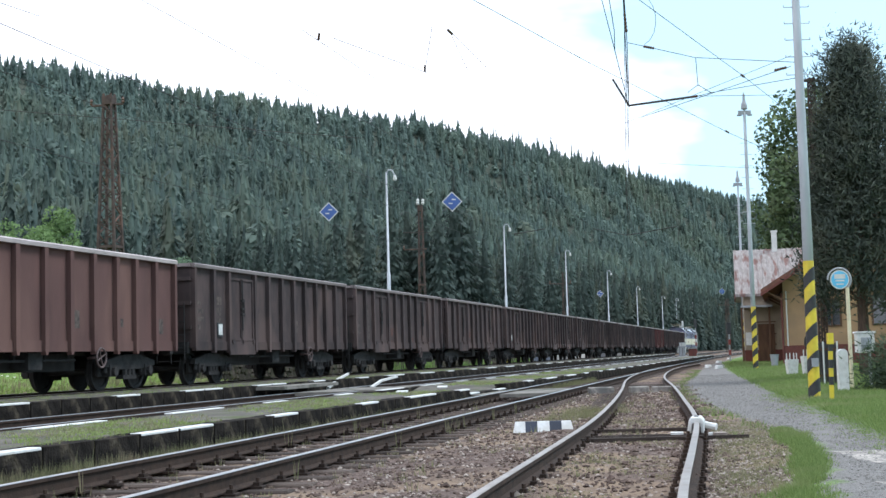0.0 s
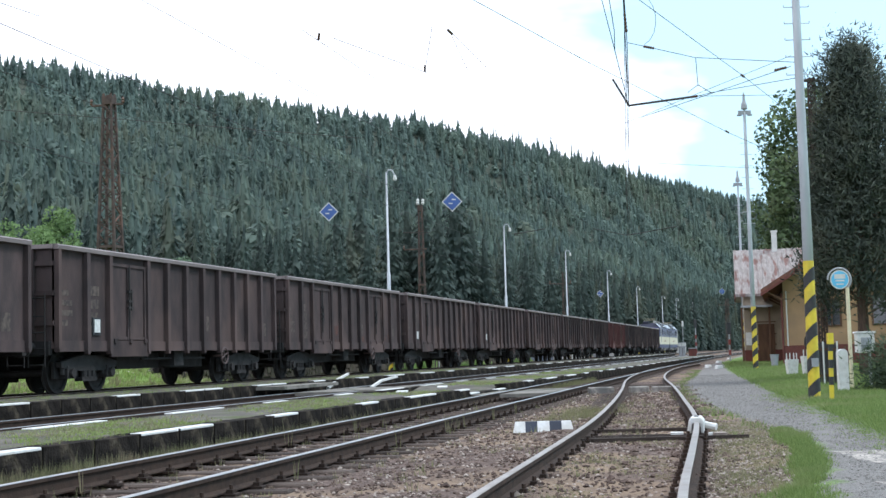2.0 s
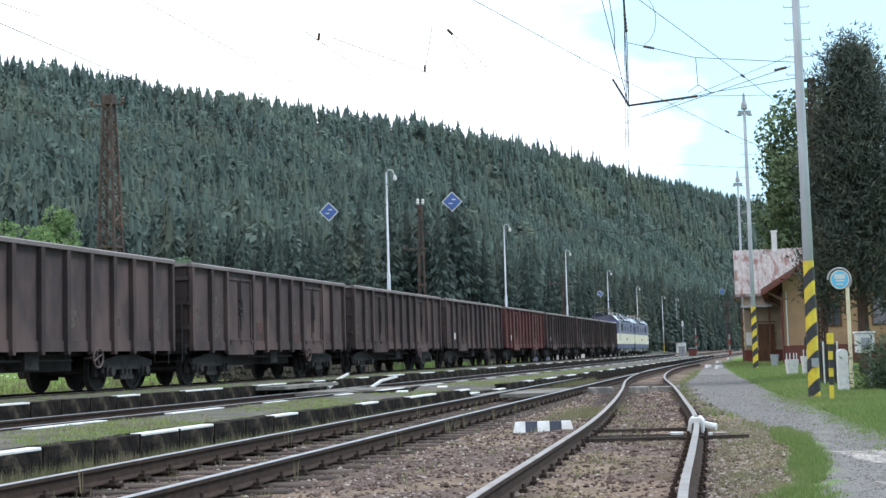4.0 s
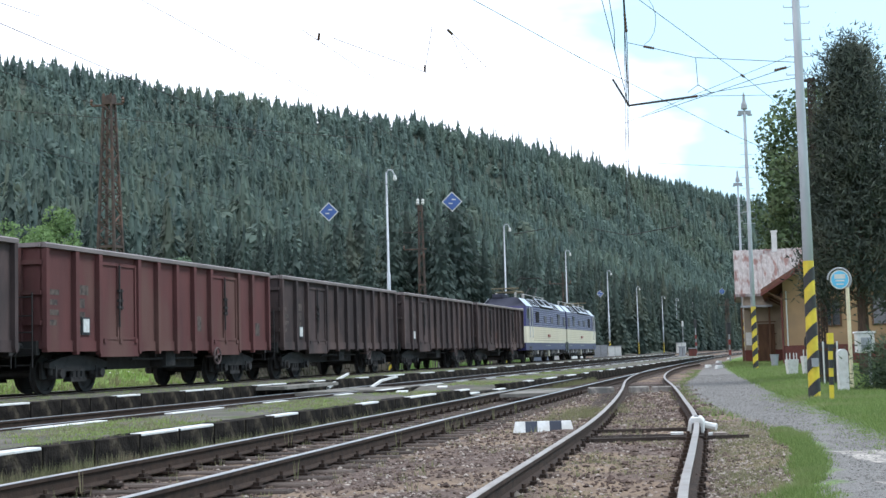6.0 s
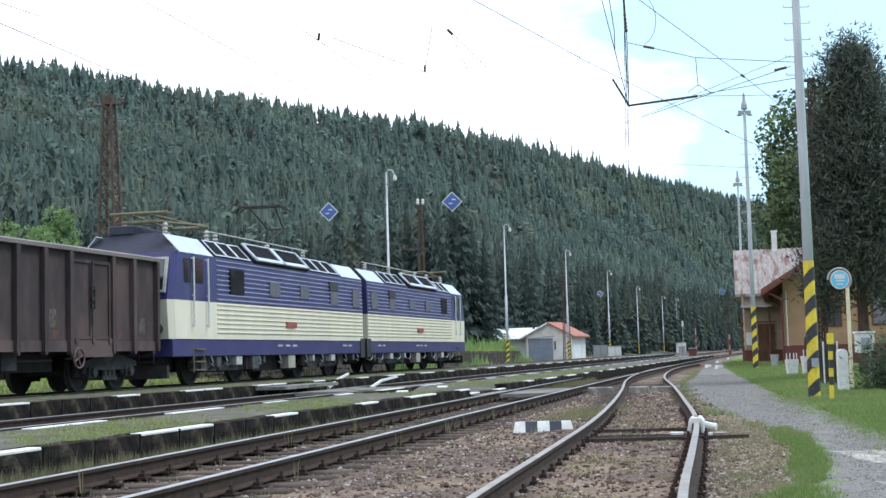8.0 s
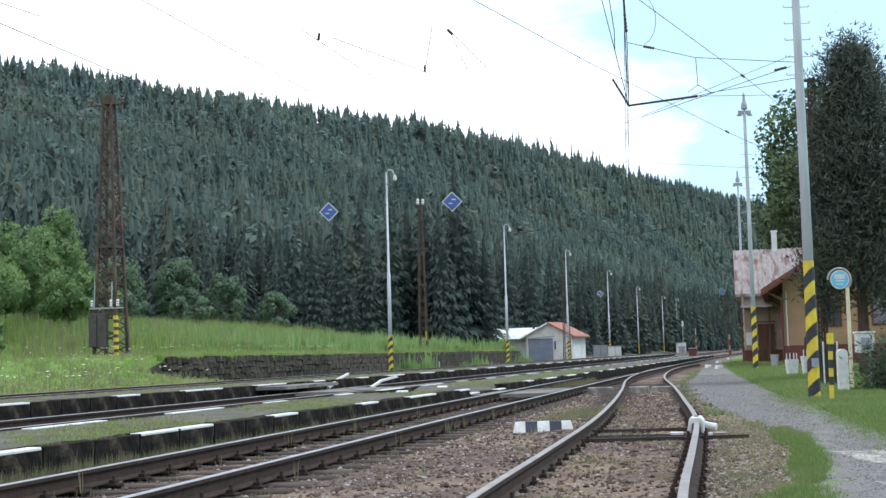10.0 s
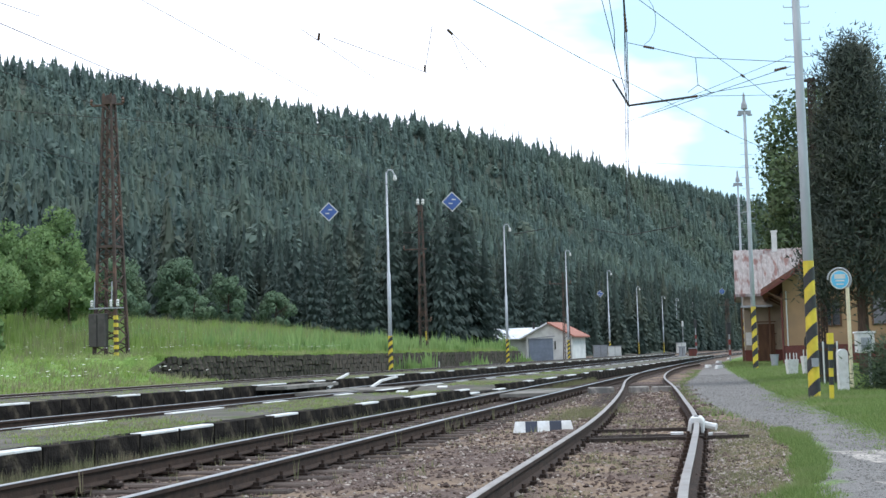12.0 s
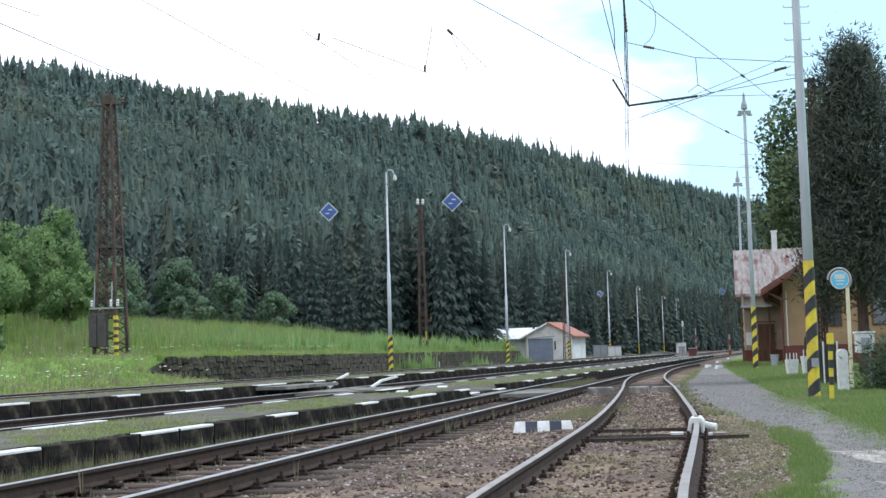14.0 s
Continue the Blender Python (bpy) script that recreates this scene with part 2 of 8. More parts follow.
def ground_height(px, py):
    """Height of the ground: main track bed at -0.2, lower towards the camera, meadow and hill beyond the wall."""
    off = px - MAIN_X(py)
    bed_far, bed_second, bed_near, right = -0.20, -0.40, -0.47, -0.37
    z = np.interp(off, [-6.8, -4.5, -2.2, 2.4, 3.4, 8.2, 9.0, 9.8, 13.2, 14.0, 16.9, 17.6], [-0.42, -0.30, bed_far, bed_far, bed_second, bed_second, bed_near, -0.515, -0.515, bed_near, bed_near, -0.385])
    z = z + smoothstep(66, 96, py) * smoothstep(12, 15, off) * 0.25
    # meadow behind the wall, and the bank before the wall begins
    deep = np.maximum(-off - 7.0, 0)
    rise = np.where(deep < 20, 0.0050 * deep**2, 2.0 + 0.055 * (np.minimum(deep, 60) - 20))
    meadow = 0.86 + rise - 0.95 * smoothstep(2, 6, deep) * (1 - smoothstep(66, 80, py))
    bank = -0.1 + 0.9 * smoothstep(3.0, 9.5, -off) + rise
    bank = bank * (1 - smoothstep(110, 122, py)) + (-0.25 + 0.25 * rise) * smoothstep(110, 122, py)
    has_wall = smoothstep(WALL_START - 1.2, WALL_START + 0.3, py) * (1 - smoothstep(WALL_END - 0.5, WALL_END + 0.8, py))
    behind = np.where(off < WALL_OFF - 0.12, meadow, z)
    z = np.where(off < -2.5, bank * (1 - has_wall) + behind * has_wall, z)
    lump = 0.03 * np.sin(px * 1.3 + py * 0.7) + 0.025 * np.sin(px * 2.9 - py * 2.1)
    z = z + lump * smoothstep(-9, -12, off) * 2
    return z + hill_height(px, py)


# ---- mesh helpers ----


def box(bm, x0, x1, y0, y1, z0, z1, m=None):
    vs = [bm.verts.new(Vector((x, y, z)) if m is None else m @ Vector((x, y, z)))
          for x in (x0, x1) for y in (y0, y1) for z in (z0, z1)]
    for idx in ((0, 1, 3, 2), (4, 6, 7, 5), (0, 4, 5, 1), (2, 3, 7, 6), (0, 2, 6, 4), (1, 5, 7, 3)):
        bm.faces.new([vs[i] for i in idx])
    return vs


def prism(bm, pts, a, b, axis="y", m=None):
    """A profile of (u, v) points carried from a to b along an axis."""
    def put(u, v, w):
        q = Vector((w, u, v)) if axis == "x" else Vector((u, w, v)) if axis == "y" else Vector((u, v, w))
        return bm.verts.new(q if m is None else m @ q)
    lo = [put(u, v, a) for u, v in pts]
    hi = [put(u, v, b) for u, v in pts]
    n = len(pts)
    bm.faces.new(lo)
    bm.faces.new(hi[::-1])
    for i in range(n):
        bm.faces.new((lo[i], hi[i], hi[(i + 1) % n], lo[(i + 1) % n]))


def rod(bm, p, q, r, r2=None, n=8, cap=True):
    p, q = Vector(p), Vector(q)
    r2 = r if r2 is None else r2
    d = (q - p)
    u = d.orthogonal().normalized()
    w = d.normalized().cross(u)
    rings = []
    for c, rr in ((p, r), (q, r2)):
        rings.append([bm.verts.new(c + (u * math.cos(k * math.tau / n) + w * math.sin(k * math.tau / n)) * rr) for k in range(n)])
    for k in range(n):
        bm.faces.new((rings[0][k], rings[0][(k + 1) % n], rings[1][(k + 1) % n], rings[1][k]))
    if cap:
        bm.faces.new(rings[0][::-1])
        bm.faces.new(rings[1])


def tube(bm, pts, r, n=5):
    """One unbroken round tube along a line of points."""
    pts = [Vector(p) for p in pts]
    u = (pts[-1] - pts[0]).orthogonal().normalized()
    w = (pts[-1] - pts[0]).normalized().cross(u)
    rings = [[bm.verts.new(p + (u * math.cos(k * math.tau / n) + w * math.sin(k * math.tau / n)) * r) for k in range(n)] for p in pts]
    for a, b in zip(rings[:-1], rings[1:]):
        for k in range(n):
            bm.faces.new((a[k], a[(k + 1) % n], b[(k + 1) % n], b[k]))
    bm.faces.new(rings[0][::-1])
    bm.faces.new(rings[-1])


def lathe(bm, prof, n=16, m=None):
    """A profile of (radius, height) turned about z."""
    rings = []
    for r, z in prof:
        ring = []
        for k in range(n):
            v = Vector((r * math.cos(k * math.tau / n), r * math.sin(k * math.tau / n), z))
            ring.append(bm.verts.new(v if m is None else m @ v))
        rings.append(ring)
    for a, b in zip(rings[:-1], rings[1:]):
        for k in range(n):
            bm.faces.new((a[k], a[(k + 1) % n], b[(k + 1) % n], b[k]))
    bm.faces.new(rings[0][::-1])
    bm.faces.new(rings[-1])


def mesh_of(name, bm, mat, smooth=False, bevel=0.0):
    if bevel:
        bmesh.ops.bevel(bm, geom=list(bm.edges), offset=bevel, segments=1, affect="EDGES", clamp_overlap=True)
    bmesh.ops.recalc_face_normals(bm, faces=list(bm.faces))
    me = bpy.data.meshes.new(name)
    bm.to_mesh(me)
    bm.free()
    for mm in (mat if isinstance(mat, (list, tuple)) else [mat]):
        me.materials.append(mm)
    if smooth:
        for p in me.polygons:
            p.use_smooth = True
    return me


def part(name, bm, mat, parent, label="", smooth=False, bevel=0.0, at=None):
    ob = new(name, mesh_of(name, bm, mat, smooth, bevel))
    ob.parent = parent
    if at is not None:
        ob.matrix_basis = at
    if label:
        ob["label"] = label
    return ob


def piece(name, me, parent, at, label=""):
    ob = new(name, me)
    ob.parent = parent
    ob.matrix_basis = at
    if label:
        ob["label"] = label
    return ob


def thing(name, label, category, at=None, group="", kind=""):
    ob = tagged(new(name), label, category, group, kind)
    if at is not None:
        ob.matrix_basis = at
    return ob


def array_mesh(name, verts, faces, mat, smooth=False):
    """A mesh from numpy arrays: verts (n, 3), faces (m, 3 or 4)."""
    me = bpy.data.meshes.new(name)
    verts, faces = np.asarray(verts, np.float32), np.asarray(faces, np.int32)
    k = faces.shape[1]
    me.vertices.add(len(verts))
    me.vertices.foreach_set("co", verts.ravel())
    me.loops.add(faces.size)
    me.loops.foreach_set("vertex_index", faces.ravel())
    me.polygons.add(len(faces))
    me.polygons.foreach_set("loop_start", np.arange(len(faces), dtype=np.int32) * k)
    me.polygons.foreach_set("use_smooth", np.full(len(faces), smooth))
    me.materials.append(mat)
    me.update(calc_edges=True)
    me.validate()
    return me


def leaf_mesh(name, verts, tris, normals, mat, tone=None):
    """Leaf faces shaded as one rounded crown: each face turned outwards, vertex normals given."""
    verts, tris, normals = np.asarray(verts, float), np.asarray(tris, int), np.asarray(normals, float)
    normals = normals / (np.linalg.norm(normals, axis=1)[:, None] + 1e-9)
    geo = np.cross(verts[tris[:, 1]] - verts[tris[:, 0]], verts[tris[:, 2]] - verts[tris[:, 0]])
    turned = (geo * normals[tris].sum(1)).sum(1) < 0
    tris = np.where(turned[:, None], tris[:, ::-1], tris)
    me = array_mesh(name, verts, tris, mat, True)
    me.normals_split_custom_set_from_vertices(normals.tolist())
    if tone is not None:
        at = me.attributes.new("tone", "FLOAT", "POINT")
        at.data.foreach_set("value", np.asarray(tone, np.float32))
    return me


def scatter_leaves(name, kits, where, mat):
    """Many trees in one mesh. kits: (verts, tris, normals); where: (kit, x, y, z, size, width, turn, tone)."""
    where = np.array(where, float)
    vs, fs, ns, ts, base = [], [], [], [], 0
    for k, (v, f, nrm) in enumerate(kits):
        w = where[where[:, 0] == k]
        if not len(w):
            continue
        c, n = np.cos(w[:, 6])[:, None], np.sin(w[:, 6])[:, None]
        q = np.stack([(v[:, 0] * c - v[:, 1] * n) * w[:, 5:6] + w[:, 1:2], (v[:, 0] * n + v[:, 1] * c) * w[:, 5:6] + w[:, 2:3], v[:, 2] * w[:, 4:5] + w[:, 3:4]], -1)
        m = np.stack([nrm[:, 0] * c - nrm[:, 1] * n, nrm[:, 0] * n + nrm[:, 1] * c, np.broadcast_to(nrm[:, 2], (len(w), len(v)))], -1)
        vs.append(q.reshape(-1, 3))
        ns.append(m.reshape(-1, 3))
        ts.append(np.repeat(w[:, 7], len(v)))
        fs.append((f[None] + (base + np.arange(len(w)) * len(v))[:, None, None]).reshape(-1, 3))
        base += len(w) * len(v)
    return leaf_mesh(name, np.concatenate(vs), np.concatenate(fs), np.concatenate(ns), mat, np.concatenate(ts))


def scatter(name, kits, where, mat, smooth=False):
    """Many copies of a few small shapes in one mesh. kits: (verts, tris); where: (kit, x, y, z, size, width, turn)."""
    vs, fs, base = [], [], 0
    for k, x, y, z, s, w, a in where:
        v, f = kits[k]
        c, n = math.cos(a), math.sin(a)
        q = np.empty_like(v)
        q[:, 0] = (v[:, 0] * c - v[:, 1] * n) * w + x
        q[:, 1] = (v[:, 0] * n + v[:, 1] * c) * w + y
        q[:, 2] = v[:, 2] * s + z
        vs.append(q)
        fs.append(f + base)
        base += len(v)
    return array_mesh(name, np.concatenate(vs), np.concatenate(fs), mat, smooth)

# ---- large structure: ground, tracks, platforms, retaining wall ----


def ground_material():
    """Grass, trodden ballast and grey path, mixed by the plan's weights with a broken edge."""
    m = bpy.data.materials.new("ground")
    m.use_nodes = True
    nt = m.node_tree
    b = nt.nodes["Principled BSDF"]
    b.inputs["Roughness"].default_value = 0.95
    b.inputs["Specular IOR Level"].default_value = 0.2
    tex = nt.nodes.new("ShaderNodeTexCoord")

    def nz(scale, det=4.0, rough=0.5):
        n = nt.nodes.new("ShaderNodeTexNoise")
        n.inputs["Scale"].default_value, n.inputs["Detail"].default_value, n.inputs["Roughness"].default_value = scale, det, rough
        nt.links.new(tex.outputs["Object"], n.inputs["Vector"])
        return n.outputs[0]

    def rng(sock, lo, hi):
        r = nt.nodes.new("ShaderNodeMapRange")
        r.inputs["From Min"].default_value, r.inputs["From Max"].default_value = lo, hi
        nt.links.new(sock, r.inputs["Value"])
        return r.outputs[0]

    def mx(fac, a, c):
        n = nt.nodes.new("ShaderNodeMix")
        n.data_type = "RGBA"
        nt.links.new(fac, n.inputs[0])
        for s, v in ((n.inputs[6], a), (n.inputs[7], c)):
            if isinstance(v, tuple):
                s.default_value = (*v, 1)
            else:
                nt.links.new(v, s)
        return n.outputs[2]

    def weight(name, soft=0.25):
        a = nt.nodes.new("ShaderNodeAttribute")
        a.attribute_name = name
        add = nt.nodes.new("ShaderNodeMath")
        add.operation = "MULTIPLY_ADD"
        nt.links.new(nz(2.3, 6.0, 0.65), add.inputs[0])
        add.inputs[1].default_value = 1.1
        nt.links.new(a.outputs["Fac"], add.inputs[2])
        return rng(add.outputs[0], 1.05 - soft * 0.5, 1.05 + soft * 0.5)

    grass = mx(rng(nz(1.7, 6), 0.35, 0.65), (0.100, 0.172, 0.032), (0.165, 0.245, 0.058))
    grass = mx(rng(nz(0.22, 3), 0.52, 0.68), grass, (0.185, 0.205, 0.070))
    grass = mx(rng(nz(14, 3), 0.45, 0.75), grass, (0.055, 0.100, 0.016))
    stones = nt.nodes.new("ShaderNodeTexVoronoi")
    stones.inputs["Scale"].default_value = 30.0
    nt.links.new(tex.outputs["Object"], stones.inputs["Vector"])
    bal = mx(rng(stones.outputs["Color"], 0.1, 0.9), (0.050, 0.035, 0.029), (0.150, 0.108, 0.088))
    bal = mx(rng(nz(0.8, 4), 0.45, 0.64), bal, (0.200, 0.145, 0.098))
    bal = mx(rng(nz(33, 2), 0.62, 0.75), bal, (0.030, 0.024, 0.020))
    path = mx(rng(nz(70, 3), 0.35, 0.65), (0.088, 0.083, 0.077), (0.222, 0.211, 0.195))
    path = mx(rng(nz(0.7, 5), 0.50, 0.66), path, (0.175, 0.166, 0.156))
    path = mx(rng(nz(3.5, 6, 0.7), 0.56, 0.70), path, (0.110, 0.104, 0.092))
    col = mx(weight("ballast"), grass, bal)
    col = mx(weight("path"), col, path)
    col = mx(weight("woodland"), col, (0.055, 0.066, 0.050))
    nt.links.new(col, b.inputs["Base Color"])
    bp = nt.nodes.new("ShaderNodeBump")
    bp.inputs["Strength"].default_value, bp.inputs["Distance"].default_value = 0.7, 0.03
    nt.links.new(stones.outputs["Distance"], bp.inputs["Height"])
    nt.links.new(bp.outputs[0], b.inputs["Normal"])
    return m


path_left = smooth_curve([(1.6, 4), (2.57, 9.3), (3.64, 13.6), (4.28, 17.0), (4.45, 20), (4.9, 25), (6.6, 37.6), (9.9, 54.3), (15.5, 81.4), (23.5, 115), (37, 171)])
strip_mid = smooth_curve([(1.2, 4), (2.38, 9.3), (3.47, 13.6), (4.25, 17.9)])
path_right = smooth_curve([(4.0, 4), (4.25, 10), (4.75, 14.6), (5.45, 19.1), (6.55, 25.6), (9.45, 42.4), (13.85, 66.8), (28.1, 132.8), (41, 175)])


def build_ground():
    ys = np.unique(np.concatenate([np.arange(-160, 0, 8), np.arange(0, 34, 0.25), np.arange(34, 80, 0.6), np.arange(80, 200, 2.5),
                                   np.geomspace(200, 2600, 70)]))
    offs = np.unique(np.concatenate([-np.geomspace(30, 1500, 60), np.arange(-30, -8, 0.7), np.arange(-8, 9, 0.25), np.arange(9, 24, 0.2),
                                     np.arange(24, 40, 1), np.geomspace(40, 1500, 30), [WALL_OFF - 0.10, WALL_OFF - 0.14]]))
    oy, oo = np.meshgrid(ys, offs, indexing="ij")
    ox = oo + MAIN_X(oy)
    oz = ground_height(ox, oy)
    side_mid = np.vectorize(lambda y: 0.5 * (x_side_left(y) + x_side_right(y)))(oy)
    fine = 0.012 * np.sin(ox * 9.1 + 2 * np.sin(oy * 3.1)) * np.sin(oy * 7.7 + ox * 2)
    oz = oz + np.where((oo > 9) & (oo < 24) & (oy < 60) & (ox < np.vectorize(path_left)(oy)), fine, 0)
    n, k = oy.shape
    idx = np.arange(n * k).reshape(n, k)
    quads = np.stack([idx[:-1, :-1], idx[:-1, 1:], idx[1:, 1:], idx[1:, :-1]], -1).reshape(-1, 4)
    me = array_mesh("ground", np.stack([ox, oy, oz], -1).reshape(-1, 3), quads, ground_material(), True)
    pl, pr = np.vectorize(path_left)(oy), np.vectorize(path_right)(oy)
    fd, fs = polyline_distance(ox, oy, FOOT)
    w_wood = np.where(fs > 0, np.clip(0.5 + fd / 8, 0, 1), np.clip(0.5 - fd / 8, 0, 1))
    w_path = np.clip(np.minimum(ox - pl, pr - ox) / 0.5, -1, 1) * 0.5 + 0.5
    w_path = np.where(oy > 175, 0.0, w_path)
    # ballast from before the wall foot to the siding's outer shoulder
    right_edge = np.where(oy < 17.6, np.vectorize(strip_mid)(oy) + 0.06, pl + 0.35)
    w_bal = np.clip(np.minimum(oo + np.where(oy > 122, 13.0, 4.2), right_edge - ox) / 0.7, -1, 1) * 0.5 + 0.5
    w_bal = np.where((oo < -3) & (oy < 122), np.minimum(w_bal, 0.55), w_bal)
    for name, w in (("ballast", w_bal), ("path", w_path), ("woodland", w_wood)):
        at = me.attributes.new(name, "FLOAT", "POINT")
        at.data.foreach_set("value", w.astype(np.float32).ravel())
    return tagged(new("ground", me), "meadow, trodden ballast and grey gravel path around the tracks", "ground", kind="structure")


ground = build_ground()

RAIL_HEAD = [(-0.033, -0.008), (0.033, -0.008), (0.034, -0.004), (0.027, 0.0), (-0.027, 0.0), (-0.034, -0.004)]
RAIL_BODY = [(-0.07, -0.16), (0.07, -0.16), (0.07, -0.148), (0.011, -0.128), (0.010, -0.045), (0.035, -0.036), (0.0355, -0.007), (-0.0355, -0.007), (-0.035, -0.036), (-0.010, -0.045), (-0.011, -0.128), (-0.07, -0.148)]


def sweep(name, fx, z, y0, y1, profile, mat, parent, step=0.8):
    n = max(2, int((y1 - y0) / step))
    ys = np.linspace(y0, y1, n)
    xs = np.array([fx(v) for v in ys])
    dx, dy = np.gradient(xs), np.gradient(ys)
    ln = np.hypot(dx, dy)
    nx, ny = dy / ln, -dx / ln
    k = len(profile)
    v = np.empty((n, k, 3))
    for i, (u, w) in enumerate(profile):
        v[:, i] = np.stack([xs + nx * u, ys + ny * u, np.full(n, z + w)], -1)
    idx = np.arange(n * k).reshape(n, k)
    nxt = np.roll(idx, -1, axis=1)
    q = np.stack([idx[:-1], nxt[:-1], nxt[1:], idx[1:]], -1).reshape(-1, 4)
    ob = new(name, array_mesh(name, v.reshape(-1, 3), q, mat))
    ob.parent = parent
    return ob


SLEEPER = None


def sleeper_mesh(length=2.45):
    bm = bmesh.new()
    box(bm, -length / 2, length / 2, -0.125, 0.125, -0.14, 0.0)
    return mesh_of("sleeper", bm, M["sleeper"], bevel=0.018)


def chair_mesh():
    bm = bmesh.new()
    box(bm, -0.17, 0.17, -0.075, 0.075, 0.0, 0.02)
    for s in (-1, 1):
        box(bm, s * 0.105 - 0.028, s * 0.105 + 0.028, -0.045, 0.045, 0.02, 0.055)
        rod(bm, (s * 0.105, 0, 0.055), (s * 0.105, 0, 0.092), 0.018, n=6)
    return mesh_of("rail_fastening", bm, M["rail_rust"])


def build_track(name, left, right, z, y0, y1, label, top, tie_to, hardware_to):
    tr = thing(name, label, "railway track", kind="structure")
    for fx in (left, right):
        sweep("rail", fx, z, y0, y1, RAIL_BODY, M["rail_rust"], tr)
        sweep("rail_head", fx, z, y0, y1, RAIL_HEAD, top, tr)
    mesh, chair = sleeper_mesh(), chair_mesh()
    y = tie_to[0]
    rnd = random.Random(7)
    while y < tie_to[1]:
        xa, xb = left(y), right(y)
        ang = math.degrees(math.atan2(right(y + 0.5) - right(y - 0.5), 1.0))
        at = pose((xa + xb) / 2, y, z - 0.185, 0, 0, -ang + rnd.uniform(-1.2, 1.2))
        piece("sleeper", mesh, tr, at)
        if hardware_to[0] < y < hardware_to[1]:
            for xr in (xa, xb):
                piece("rail_fastening", chair, tr, pose(xr, y, z - 0.182, 0, 0, -ang))
        y += 0.62
    return tr


G = 1.505 / 2 * 1.03
build_track("track_main", lambda y: x_main(y) - G, lambda y: x_main(y) + G, 0.0, -150, 420,
            "far main track with rusty rails on a ballast bed", M["rail_dull"], (15, 110), (0, 0))
build_track("track_second", lambda y: x_main(y) + 5.0, lambda y: x_main(y) + 5.0 + 2 * G, -0.2, -100, 420,
            "second track with polished rails between two low platforms", M["rail_top"], (12, 80), (0, 0))
build_track("track_third", lambda y: x_third(y) - G, lambda y: x_third(y) + G, -0.305, -40, 420,
            "third track with polished rails on dark wooden sleepers", M["rail_top"], (4, 70), (8, 36))
build_track("track_siding", x_side_left, x_side_right, -0.305, -6, 82,
            "curved siding with dull rails that joins the third track", M["rail_dull"], (4, 44), (7, 24))


def slab_mesh(length, depth, height, mat, bevel=0.012):
    bm = bmesh.new()
    box(bm, -depth, 0, -length / 2, length / 2, -height, 0)
    return mesh_of("edge_block", bm, mat, bevel=bevel)


def platform_material():
    return material("platform_top", (0.120, 0.108, 0.090), (0.072, 0.066, 0.055), 2.2, 0.95, 0, 0.5, 30, c3=(0.070, 0.085, 0.034), stain=0.9)


PLATFORM_TOP = platform_material()


def build_platform(name, off_far, off_near, z_top, z_foot, y0, y1, label, white, white_far, gaps):
    """A low platform: earth core, far kerb, near kerb of separate blocks, some painted white on top."""
    pf = thing(name, label, "platform", kind="structure")
    ys = np.arange(y0, y1, 1.0)
    rows = []
    rnd = np.random.RandomState(3)
    offs = np.linspace(off_far + 0.03, off_near - 0.25, 12)
    for y in ys:
        dip = 0.0
        for ga, gb in gaps:
            if ga < y < gb:
                dip = -0.10
        rows.append([(x_main(y) + o, y, z_top - 0.012 + dip + rnd.uniform(-0.012, 0.012)) for o in offs])
    v = np.array(rows)
    n, k = v.shape[:2]
    idx = np.arange(n * k).reshape(n, k)
    q = np.stack([idx[:-1, :-1], idx[:-1, 1:], idx[1:, 1:], idx[1:, :-1]], -1).reshape(-1, 4)
    top = new("platform_surface", array_mesh("platform_surface", v.reshape(-1, 3), q, PLATFORM_TOP, True))
    top.parent = pf
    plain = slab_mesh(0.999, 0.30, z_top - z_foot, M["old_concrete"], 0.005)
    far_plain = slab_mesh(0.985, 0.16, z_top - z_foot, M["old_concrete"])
    cap = bmesh.new()
    box(cap, -0.15, 0.004, -0.49, 0.49, -0.035, 0.004)
    cap = mesh_of("white_cap", cap, M["white_paint"], bevel=0.01)
    y = y0
    while y < min(y1, 170):
        ang = -math.degrees(math.atan2(x_main(y + 0.5) - x_main(y - 0.5), 1.0))
        sink = 0.0
        for ga, gb in gaps:
            if ga < y < gb:
                sink = -0.11
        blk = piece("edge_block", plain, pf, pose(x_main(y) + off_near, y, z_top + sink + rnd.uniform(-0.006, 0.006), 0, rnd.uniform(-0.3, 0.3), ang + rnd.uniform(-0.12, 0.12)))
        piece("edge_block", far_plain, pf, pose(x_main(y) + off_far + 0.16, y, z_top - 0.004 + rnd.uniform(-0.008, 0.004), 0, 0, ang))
        if any(a <= y <= b for a, b in white):
            piece("white_cap", cap, pf, pose(x_main(y) + off_near, y, z_top + 0.004 + sink * 0.95, 0, 0, ang), "worn white paint on the kerb")
        if any(a <= y <= b for a, b in white_far):
            piece("white_cap", cap, pf, pose(x_main(y) + off_far + 0.14, y, z_top + 0.004, 0, 0, ang), "worn white paint on the kerb")
        y += 1.0
    return pf


def dashes(start, period, length, end):
    out = []
    while start < end:
        out.append((start, start + length))
        start += period
    return out


build_platform("platform_1", 7.35, 9.85, -0.17, -0.46, 2, 150, "low worn concrete platform with grass and white-painted kerb",
               dashes(11.9, 3.75, 1.4, 150), dashes(17.9, 3.75, 1.4, 150), [(31, 35.5)])
build_platform("platform_2", 1.65, 4.15, 0.01, -0.42, 4, 170, "low narrow concrete platform with white-painted kerb",
               dashes(18.6, 3.75, 1.6, 170), [], [])


# ---- the forest and the trees ----


